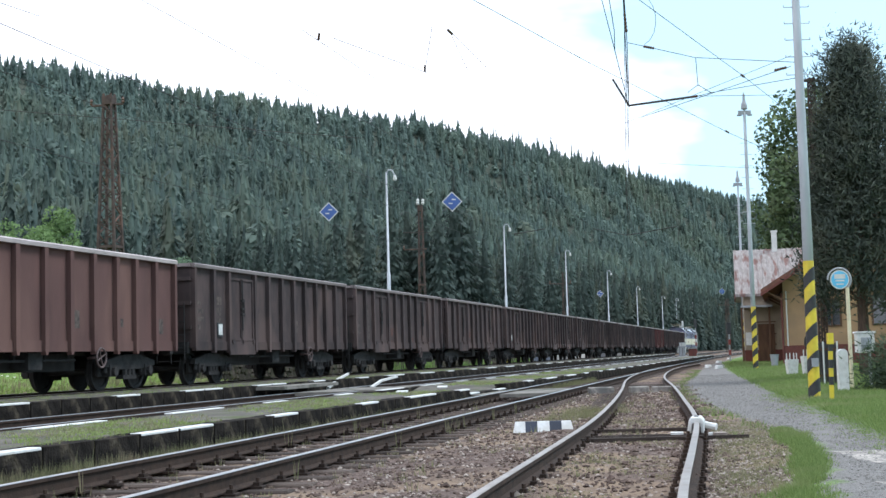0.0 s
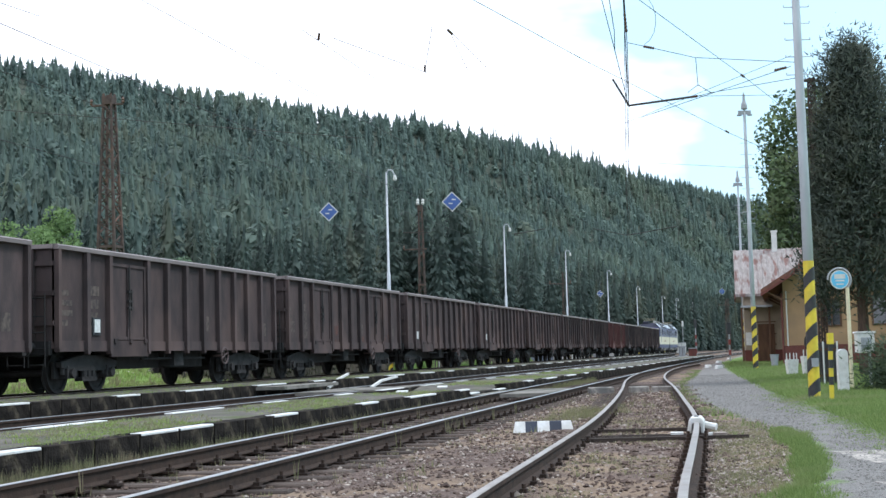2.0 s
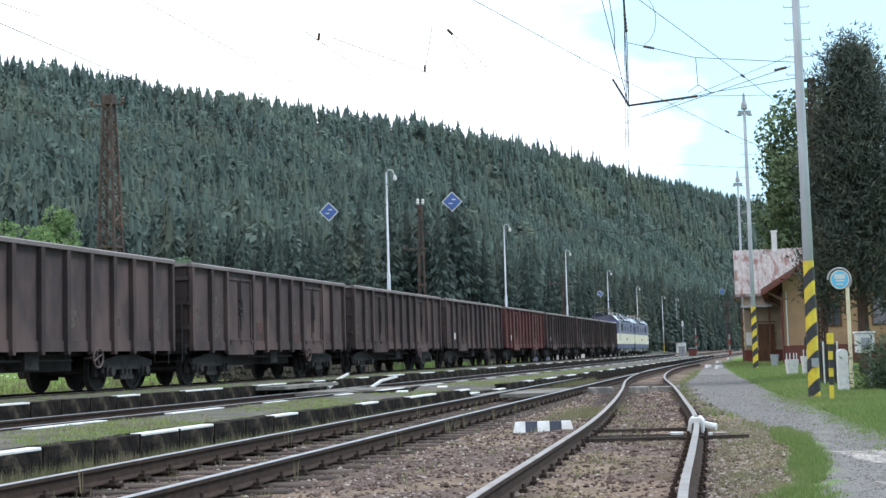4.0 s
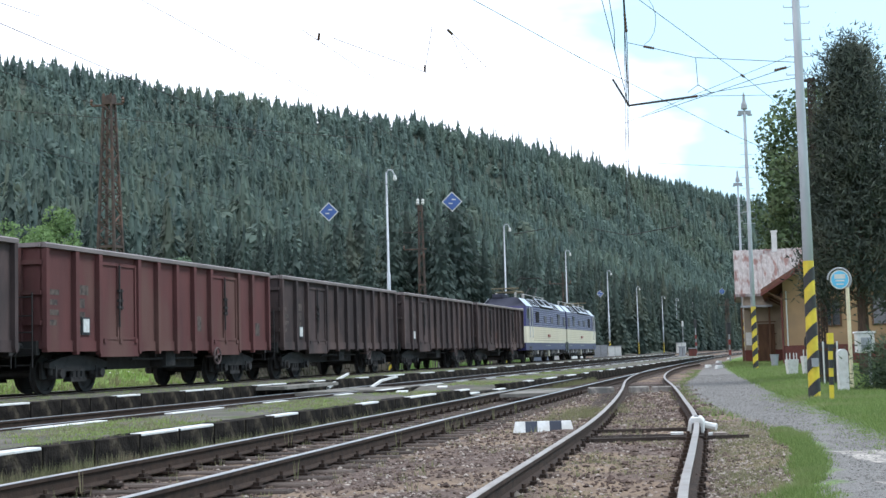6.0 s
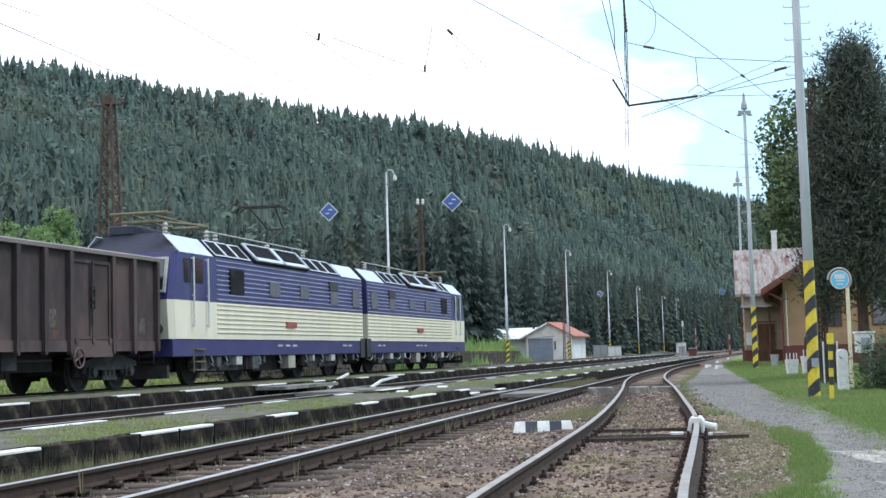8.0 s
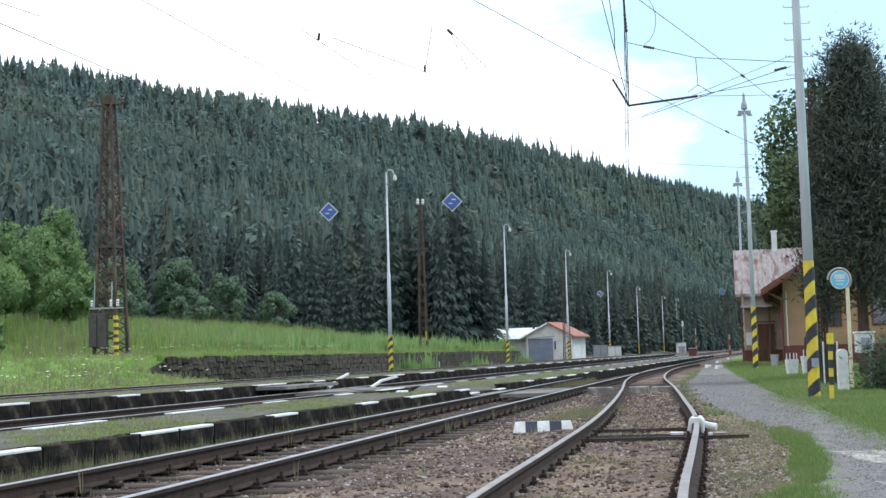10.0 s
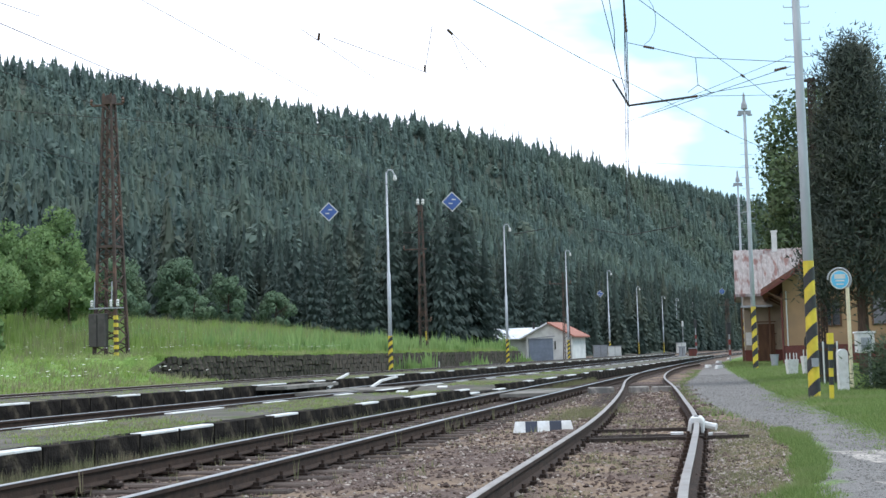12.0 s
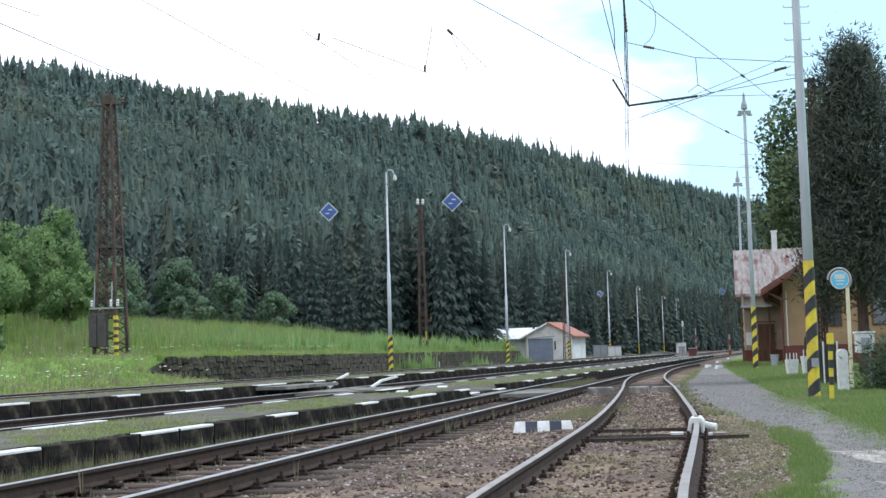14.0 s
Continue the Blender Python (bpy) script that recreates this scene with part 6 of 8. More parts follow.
def station_building():
    b = thing("station_building", "orange plastered station building with brown plinth and tiled roof", "building",
              pose(17.95, 72, 0, 0, 0, -14) @ Matrix.Translation((-17.95, -72, 0)))
    x0, x1, y0, y1 = 17.95, 28.0, 72.0, 92.0
    wall_box("front_wall", b, x0, x1, y0, y0 + 0.4, 0.62, 4.0, M["plaster_orange"])
    wall_box("track_wall", b, x0, x0 + 0.4, y0 + 0.4, y1, 0.62, 4.0, M["plaster_orange"])
    wall_box("rear_wall", b, x0 + 0.4, x1, y1 - 0.4, y1, 0.62, 4.0, M["plaster_orange"])
    wall_box("side_wall", b, x1 - 0.4, x1, y0 + 0.4, y1 - 0.4, 0.62, 4.0, M["plaster_orange"])
    wall_box("plinth", b, x0 - 0.05, x1 + 0.05, y0 - 0.05, y1 + 0.05, -0.6, 0.62, M["plinth_brown"], "dark red-brown plinth")
    mid = (x0 + x1) / 2
    rise = 0.62 * (mid - x0)
    bm = bmesh.new()
    prism(bm, [(x0, 4.0), (x1, 4.0), (mid, 4.0 + rise)], y0, y0 + 0.4)
    part("gable", bm, M["plaster_orange"], b)
    for s, xe in ((-1, x0 - 1.1), (1, x1 + 1.1)):
        bm = bmesh.new()
        ze = 4.0 - 0.62 * 1.1
        prism(bm, [(xe, ze + 0.05), (mid, 4.05 + rise), (mid, 4.27 + rise), (xe, ze + 0.27)], y0 - 1.6, y1 + 0.5)
        roof = part("roof", bm, M["roof_brown"], b, "reddish brown tiled roof")
        bm = bmesh.new()
        prism(bm, [(xe - 0.02, ze - 0.10), (mid, 3.9 + rise), (mid, 4.05 + rise), (xe - 0.02, ze + 0.05)], y0 - 1.64, y0 - 1.56)
        part("barge_board", bm, M["plinth_brown"], roof)
    for k in range(3):
        bm = bmesh.new()
        xx = x0 - 0.8
        rod(bm, (x0, y0 - 1.2 + k * 6, 3.0), (xx, y0 - 1.2 + k * 6, 3.45), 0.07, n=4)
        part("eave_bracket", bm, M["brown_wood"], b)
    bm = bmesh.new()
    rod(bm, (x0 - 0.08, y0 - 0.08, -0.3), (x0 - 0.08, y0 - 0.08, 3.4), 0.055, n=8)
    part("downpipe", bm, M["plinth_brown"], b, "dark red downpipe")
    bm = bmesh.new()
    rod(bm, (x0 + 0.16, y0 - 0.07, 0.6), (x0 + 0.16, y0 - 0.07, 3.5), 0.035, n=8)
    part("cable_pipe", bm, M["white_paint"], b)
    window_unit(b, 22.4, 23.9, y0 - 0.005, 1.55, 3.15)
    window_unit(b, 19.9, 20.9, y0 - 0.005, 1.55, 3.05)
    return b


station_building()


def annex():
    b = thing("annex_building", "weathered annex with a patchy red and white roof", "building",
              pose(18.7, 84.9, 0, 0, 0, -12) @ Matrix.Translation((-18.7, -84.9, 0)))
    x0, x1, y0, y1 = 18.7, 26.0, 84.9, 95.0
    wall_box("front_wall", b, x0, x1, y0, y0 + 0.3, 0.4, 3.9, M["plaster_beige"])
    wall_box("track_wall", b, x0, x0 + 0.3, y0 + 0.3, y1, 0.4, 3.9, M["plaster_beige"])
    wall_box("plinth", b, x0 - 0.04, x1, y0 - 0.04, y1, -0.6, 0.4, M["plinth_brown"])
    bm = bmesh.new()
    mid = (y0 + y1) / 2
    for ya, yb in ((y0 - 0.5, mid), (y1 + 0.5, mid)):
        prism(bm, [(ya, 3.72), (yb, 6.85), (yb, 7.0), (ya, 3.88)], x0 - 0.5, x1 + 1.2, "x")
    part("roof", bm, M["roof_patchy"], b, "patchy white and red sheet roof")
    bm = bmesh.new()
    n = 26
    for k in range(n):
        xx = x0 - 0.4 + k * (x1 - x0 + 1.4) / n
        v = [(xx, y0 - 0.52, 3.885), (xx, mid, 7.005), (xx, mid, 7.05), (xx, y0 - 0.52, 3.93)]
        prism(bm, [(a[1], a[2]) for a in v], xx, xx + 0.05, "x")
    tagged(part("roof_batten", bm, M["roof_patchy"], b), kind="stuff")
    bm = bmesh.new()
    prism(bm, [(y0, 3.9), (y1, 3.9), (mid, 6.9)], x0, x0 + 0.3, "x")
    part("gable", bm, M["brown_wood"], b)
    bm = bmesh.new()
    box(bm, x0 - 0.55, x0 - 0.47, y0 - 0.5, mid, 3.6, 3.9)
    part("gutter", bm, M["plinth_brown"], b)
    wall_box("canopy", b, 18.5, 20.4, 83.3, 84.9, 3.02, 3.14, M["grey_paint"], "pale flat canopy")
    for x in (18.55, 20.2):
        bm = bmesh.new()
        rod(bm, (x, 83.5, -0.5), (x, 83.5, 3.02), 0.06, n=8)
        part("canopy_post", bm, M["brown_wood"], b)
    for z in (0.7, 1.35, 2.1):
        bm = bmesh.new()
        box(bm, 19.3, 20.6, 84.84, 84.9, z, z + 0.06)
        part("wall_batten", bm, M["brown_wood"], b)
    wall_box("door", b, 19.5, 20.5, 84.82, 84.9, -0.3, 2.0, M["brown_wood"], "brown plank door")
    wall_box("notice_board", b, 18.75, 19.15, 84.80, 84.9, 0.7, 1.5, M["white_paint"], "white notice board")
    bm = bmesh.new()
    box(bm, 20.7, 21.05, 89.6, 89.95, 6.6, 8.1)
    box(bm, 20.65, 21.10, 89.55, 90.0, 8.1, 8.2)
    part("chimney", bm, M["plaster_white"], b, "pale chimney")
    return b


annex()


def far_house():
    h = thing("house", "small white house with red roof and white sheet-metal wing", "house", pose(11.6, 150, zg(11.6, 150) - 0.05, 0, 0, -26) @ Matrix.Diagonal((1, 1, 1.0, 1)))
    wall_box("gable_wall", h, -2.9, 2.5, 0, 0.3, 0, 2.7, M["plaster_white"])
    wall_box("side_wall", h, 2.2, 2.5, 0.3, 4.2, 0, 2.7, M["plaster_white"])
    wall_box("side_wall", h, -2.9, -2.6, 0.3, 4.2, 0, 2.7, M["plaster_white"])
    bm = bmesh.new()
    prism(bm, [(-2.9, 2.7), (2.5, 2.7), (-0.2, 4.05)], 0, 0.3)
    part("gable", bm, M["plaster_white"], h)
    bm = bmesh.new()
    prism(bm, [(-0.2, 4.05), (3.0, 2.45), (3.0, 2.61), (-0.2, 4.22)], -0.5, 4.4)
    part("roof", bm, M["roof_red"], h, "red tiled roof slope")
    bm = bmesh.new()
    prism(bm, [(-0.2, 4.05), (-3.6, 2.36), (-3.6, 2.50), (-0.2, 4.19)], -0.5, 4.4)
    part("roof", bm, M["roof_white"], h, "white sheet-metal roof slope")
    wall_box("wing", h, -9.2, -2.9, 4.6, 8.6, 0.0, 2.6, M["plaster_white"])
    bm = bmesh.new()
    prism(bm, [(4.0, 2.55), (6.6, 3.8), (9.2, 2.7), (9.2, 2.6), (6.6, 3.68), (4.0, 2.45)], -9.8, -0.2, "x")
    part("wing_roof", bm, M["roof_white"], h, "white sheet-metal wing roof")
    window_unit(h, 0.1, 0.7, -0.005, 1.1, 2.2, frame_mat="white_paint")
    wall_box("door", h, 1.5, 2.2, -0.03, 0.0, 0.05, 2.05, M["white_paint"])
    for x in (-4.6, -3.6):
        bm = bmesh.new()
        rod(bm, (x, 6.4, 3.2), (x, 6.4, 4.4), 0.14, n=8)
        part("flue", bm, M["steel_dark"], h)
    return h


far_house()


def blue_shed():
    s = thing("metal_shed", "grey-blue metal shed with a white side", "shed", pose(8.35, 135, zg(8.35, 135) - 0.02))
    wall_box("front_wall", s, 0, 2.3, 0, 2.5, 0.05, 2.25, M["shed_blue"])
    wall_box("side_wall", s, 2.3, 2.36, 0.02, 2.5, 0.05, 2.3, M["white_paint"], "white side wall")
    bm = bmesh.new()
    prism(bm, [(-0.12, 2.22), (2.5, 2.42), (2.5, 2.50), (-0.12, 2.30)], -0.15, 2.6)
    part("roof", bm, M["grey_paint"], s)
    for k in range(9):
        bm = bmesh.new()
        x = 0.12 + k * 0.26
        box(bm, x, x + 0.03, -0.02, 0.0, 0.08, 2.2)
        part("rib", bm, M["shed_blue"], s)
    return s


blue_shed()


def cabinet(x, y, w, d, h, mat, label, legs=False):
    c = thing("relay_cabinet", label, "cabinet", pose(x, y, zg(x, y) - 0.03), group="trackside cabinets")
    bm = bmesh.new()
    box(bm, -w / 2, w / 2, -d / 2, d / 2, 0.1, h)
    part("body", bm, M[mat], c, bevel=0.02)
    bm = bmesh.new()
    box(bm, -w / 2 - 0.06, w / 2 + 0.06, -d / 2 - 0.06, d / 2 + 0.06, h, h + 0.08)
    part("lid", bm, M["grey_paint"], c)
    bm = bmesh.new()
    box(bm, -0.015, 0.015, -d / 2 - 0.012, -d / 2, 0.15, h - 0.05)
    part("door_seam", bm, M["steel_dark"], c)
    bm = bmesh.new()
    box(bm, -w / 2 - 0.03, w / 2 + 0.03, -d / 2 - 0.03, d / 2 + 0.03, -0.3, 0.1)
    part("base", bm, M["concrete"], c)
    return c


cabinet(18.7, 165, 1.6, 1.2, 1.5, "grey_paint", "grey trackside relay cabinet")
cabinet(20.2, 163, 1.5, 1.0, 1.35, "plaster_white", "white trackside relay cabinet")
cabinet(37.0, 214, 1.4, 1.0, 1.7, "plaster_white", "white trackside hut far along the line")
cabinet(25.2, 139, 0.7, 0.6, 1.0, "plinth_brown", "small red-brown cabinet beside the far track")
cabinet(24.2, 139.5, 0.6, 0.5, 1.2, "grey_paint", "small grey cabinet beside the far track")


def signal_post(x, y, h, label, disc):
    s = thing("signal_post", label, "signal", pose(x, y, zg(x, y) - 0.05))
    bm = bmesh.new()
    rod(bm, (0, 0, 0), (0, 0, h), 0.06, n=8)
    part("post", bm, M["grey_paint"], s)
    bm = bmesh.new()
    box(bm, -0.16, 0.16, -0.1, 0.1, h - 0.9, h)
    part("head", bm, M["black_paint" if disc != "white" else "white_paint"], s, bevel=0.03)
    bm = bmesh.new()
    if disc == "red":
        for k in range(3):
            box(bm, -0.08, 0.08, -0.09, 0.09, 0.5 + k * 0.8, 0.9 + k * 0.8)
        part("red_band", bm, M["signal_red"], s)
    else:
        rod(bm, (0, -0.12, h - 0.2), (0, -0.10, h - 0.2), 0.1, n=12)
        part("lens", bm, M["white_paint"], s)
    return s


signal_post(21.9, 105, 3.0, "slim signal post with red bands", "red")
signal_post(27.6, 150, 4.2, "far signal post with a dark head", "red")
signal_post(40.5, 232, 5.5, "far signal with a white head", "white")

# ---- small things on the verge ----


def round_sign():
    s = thing("stop_sign", "round blue and white sign on a cream post", "sign", pose(9.06, 30.5, zg(9.06, 30.5) - 0.02))
    bm = bmesh.new()
    rod(bm, (0, 0, -0.1), (0, 0, 2.3), 0.042, n=12)
    part("post", bm, M["cream_paint"], s, smooth=False)
    bm = bmesh.new()
    seg = 18
    pts = [(0.0, 0, 2.28)] + [(-0.17 + 0.26 * math.cos(a), 0, 2.48 + 0.26 * math.sin(a)) for a in [radians(-35 + k * 215 / seg) for k in range(seg + 1)]]
    for a, b in zip(pts[:-1], pts[1:]):
        rod(bm, a, b, 0.022, n=6)
    part("hoop", bm, M["grey_paint"], s, "grey steel hoop")
    turn = Matrix.Translation((-0.17, -0.03, 2.48)) @ Matrix.Rotation(radians(90), 4, "X")
    bm = bmesh.new()
    lathe(bm, [(0.215, -0.01), (0.215, 0.012)], 28, turn)
    disc = part("disc", bm, M["white_paint"], s)
    bm = bmesh.new()
    lathe(bm, [(0.19, 0.013), (0.19, 0.018)], 28, turn)
    part("blue_face", bm, M["sky_blue_sign"], disc, "sky-blue face")
    for z0, z1, w in ((2.50, 2.60, 0.12), (2.44, 2.47, 0.10), (2.36, 2.39, 0.08)):
        bm = bmesh.new()
        box(bm, -0.17 - w, -0.17 + w, -0.056, -0.048, z0, z1)
        part("white_symbol", bm, M["white_paint"], disc)
    return s


round_sign()


def meter_box():
    s = thing("meter_box", "white meter box on a thin post above the bush", "box", pose(9.54, 31.0, zg(9.54, 31.0) - 0.02))
    bm = bmesh.new()
    rod(bm, (0.1, 0, -0.1), (0.1, 0, 0.85), 0.035, n=8)
    part("post", bm, M["grey_paint"], s)
    bm = bmesh.new()
    box(bm, -0.2, 0.2, -0.11, 0.11, 0.82, 1.27)
    box_ob = part("body", bm, M["white_paint"], s, bevel=0.015)
    bm = bmesh.new()
    box(bm, -0.12, 0.12, -0.135, -0.11, 0.90, 1.17)
    part("door", bm, M["grey_paint"], box_ob, bevel=0.01)
    bm = bmesh.new()
    prism(bm, [(-0.23, 1.27), (0.23, 1.27), (0.21, 1.31), (-0.21, 1.31)], -0.14, 0.14)
    part("lid", bm, M["white_paint"], s)
    return s


meter_box()


def striped_stake():
    s = thing("striped_stake", "thin yellow and black striped marker stake in the grass", "stake", pose(6.93, 24.6, zg(6.93, 24.6) - 0.02, 0, 1, 0))
    n = 8
    for k in range(n):
        bm = bmesh.new()
        box(bm, -0.034, 0.034, -0.034, 0.034, k * 1.22 / n, (k + 1) * 1.22 / n - 0.002)
        part("band", bm, M["yellow_paint" if k % 2 == 1 or k == 0 else "black_paint"], s)
    bm = bmesh.new()
    box(bm, -0.05, 0.05, -0.05, 0.05, 1.04, 1.24)
    part("cap", bm, M["yellow_paint"], s)
    return s


striped_stake()


def white_stone_post():
    s = thing("stone_post", "rounded white-painted stone post", "post", pose(8.43, 29.0, zg(8.43, 29.0) - 0.04))
    bm = bmesh.new()
    arc = [(-0.105, 0.0), (0.105, 0.0), (0.105, 0.85)] + [(0.105 * math.cos(a), 0.85 + 0.10 * math.sin(a)) for a in (radians(v) for v in range(20, 180, 20))] + [(-0.105, 0.85)]
    prism(bm, arc, -0.08, 0.08)
    part("stone", bm, M["white_paint"], s)
    return s


white_stone_post()


def picket_fence():
    f = thing("picket_fence", "dark fence with thin white posts beside the mast", "fence", pose(9.15, 34.0, zg(9.3, 34.0) - 0.03))
    for x in (0.0, 0.27, 0.42, 0.62):
        bm = bmesh.new()
        rod(bm, (x, 0, 0), (x, 0, 1.12), 0.022, n=8)
        part("post", bm, M["white_paint"], f)
    for k in range(6):
        bm = bmesh.new()
        x = 0.03 + k * 0.1
        box(bm, x, x + 0.085, 0.06, 0.085, 0.06, 1.08)
        part("slat", bm, M["black_paint"], f)
    for z in (0.25, 0.9):
        bm = bmesh.new()
        box(bm, -0.02, 0.65, 0.03, 0.06, z, z + 0.05)
        part("rail", bm, M["brown_wood"], f)
    return f


picket_fence()


def planter(x, y, w, h, turn):
    p = thing("planter", "white tapered planter box with a rail", "planter", pose(x, y, zg(x, y) - 0.02, 0, 0, turn), group="white planters by the building")
    bm = bmesh.new()
    lo, hi = w * 0.38, w * 0.5
    v = [bm.verts.new((sx * a, sy * a * 0.7, z)) for z, a in ((0.0, lo), (h, hi)) for sx, sy in ((-1, -1), (1, -1), (1, 1), (-1, 1))]
    for k in range(4):
        bm.faces.new((v[k], v[(k + 1) % 4], v[4 + (k + 1) % 4], v[4 + k]))
    bm.faces.new(v[3::-1])
    inner = [bm.verts.new((sx * (hi - 0.04), sy * (hi * 0.7 - 0.04), h)) for sx, sy in ((-1, -1), (1, -1), (1, 1), (-1, 1))]
    low = [bm.verts.new((sx * (hi - 0.05), sy * (hi * 0.7 - 0.05), h - 0.06)) for sx, sy in ((-1, -1), (1, -1), (1, 1), (-1, 1))]
    for k in range(4):
        bm.faces.new((v[4 + k], v[4 + (k + 1) % 4], inner[(k + 1) % 4], inner[k]))
        bm.faces.new((inner[k], inner[(k + 1) % 4], low[(k + 1) % 4], low[k]))
    bm.faces.new(low)
    part("box", bm, M["white_paint"], p)
    for x2 in (-0.18, -0.06, 0.08, 0.18):
        bm = bmesh.new()
        rod(bm, (x2, 0, h - 0.08), (x2, 0, h + 0.22), 0.018, n=6)
        part("rail_bar", bm, M["white_paint"], p)
    return p


planter(11.92, 47.0, 0.40, 0.58, 8)
planter(12.25, 46.0, 0.48, 0.66, 5)


def lever_stand(x, y):
    s = thing("lever_stand", "dark iron lever stand before the building", "lever", pose(x, y, zg(x, y) - 0.02))
    bm = bmesh.new()
    lathe(bm, [(0.16, 0), (0.10, 0.3), (0.07, 0.9), (0.12, 1.1), (0.10, 1.3), (0.03, 1.42)], 12)
    part("stand", bm, M["steel_dark"], s)
    bm = bmesh.new()
    rod(bm, (0, 0, 1.15), (0.5, 0, 0.95), 0.03, n=6)
    part("lever", bm, M["steel_dark"], s)
    return s


lever_stand(14.6, 55)


def pole_bucket(x, y, mat, label):
    s = thing("bin", label, "bin", pose(x, y, zg(x, y) - 0.02))
    bm = bmesh.new()
    lathe(bm, [(0.16, 0), (0.22, 0.6), (0.235, 0.62), (0.235, 0.66), (0.20, 0.66), (0.19, 0.60)], 14)
    part("body", bm, M[mat], s)
    return s


pole_bucket(17.0, 70.5, "grey_paint", "pale bin beside the building wall")

# ---- on and between the tracks ----


def boundary_marker():
    s = thing("fouling_marker", "black and white striped concrete marker between tracks", "marker", pose(1.36, 19.5, -0.50, 0, 0, -1))
    w = 0.86
    for k in range(5):
        bm = bmesh.new()
        a, b = -w / 2 + k * w / 5, -w / 2 + (k + 1) * w / 5
        sh = 0.035
        lo0, lo1 = (a, b)
        t0, t1 = a + (sh if k == 0 else 0), b - (sh if k == 4 else 0)
        v = [bm.verts.new(q) for q in ((lo0, -0.11, 0), (lo1, -0.11, 0), (lo1, 0.11, 0), (lo0, 0.11, 0), (t0, -0.04, 0.15), (t1, -0.04, 0.15), (t1, 0.06, 0.15), (t0, 0.06, 0.15))]
        for q in ((3, 2, 1, 0), (4, 5, 6, 7), (0, 1, 5, 4), (1, 2, 6, 5), (2, 3, 7, 6), (3, 0, 4, 7)):
            bm.faces.new([v[i] for i in q])
        part("band", bm, M["white_paint" if k % 2 == 0 else "navy"], s)
    return s


boundary_marker()


def track_lock():
    s = thing("rail_clamp", "white track lock clamped over the siding rail", "rail clamp", pose(x_side_right(17.6), 17.6, -0.305, 0, 0, -12))
    bm = bmesh.new()
    prism(bm, [(-0.12, -0.15), (-0.09, 0.02), (-0.06, 0.06), (0.06, 0.06), (0.10, 0.01), (0.10, -0.15), (0.06, -0.15), (0.06, -0.002), (-0.06, -0.002), (-0.06, -0.15)], -0.24, 0.24)
    part("clamp", bm, M["white_paint"], s, bevel=0.012)
    bm = bmesh.new()
    box(bm, -0.03, 0.03, -0.10, 0.10, 0.06, 0.068)
    part("slot", bm, M["black_paint"], s)
    bm = bmesh.new()
    rod(bm, (0.10, 0.05, -0.05), (0.25, 0.0, -0.08), 0.045, n=8)
    part("lock_arm", bm, M["white_paint"], s)
    bm = bmesh.new()
    box(bm, 0.16, 0.26, -0.72, -0.60, -0.20, -0.11)
    part("outer_foot", bm, M["white_paint"], s)
    bm = bmesh.new()
    box(bm, -0.30, -0.15, -0.72, -0.55, -0.20, -0.10)
    part("inner_foot", bm, M["white_paint"], s)
    return s


track_lock()


def point_rods():
    s = thing("point_rods", "dark steel rods crossing under the siding rails", "point rod")
    for y, z in ((16.45, -0.44), (16.68, -0.45), (16.9, -0.45), (17.12, -0.45), (18.25, -0.44)):
        bm = bmesh.new()
        box(bm, x_side_left(y) - 0.15, x_side_right(y) + (0.62 if y < 17 and z > -0.445 else 0.1), y - 0.035, y + 0.035, z - 0.05, z + 0.02)
        part("rod", bm, M["sleeper"], s)
    bm = bmesh.new()
    box(bm, x_side_right(16.6) + 0.20, x_side_right(16.6) + 0.34, 16.45, 16.65, -0.47, -0.39)
    part("joint", bm, M["pale_stone"], s)
    return s


point_rods()


def crossing_beam(x0, x1, y, label):
    s = thing("crossing_timber", label, "timber", group="pale timbers across the siding")
    bm = bmesh.new()
    box(bm, x0, x1, y - 0.14, y + 0.14, -0.52, -0.335)
    part("beam", bm, M["pale_slab"], s, bevel=0.015)
    return s


for x0, x1, y in ((3.75, 4.42, 36.2), (4.80, 5.30, 35.9), (5.32, 6.02, 35.4)):
    crossing_beam(x0, x1, y, "pale concrete trough cover across the siding")


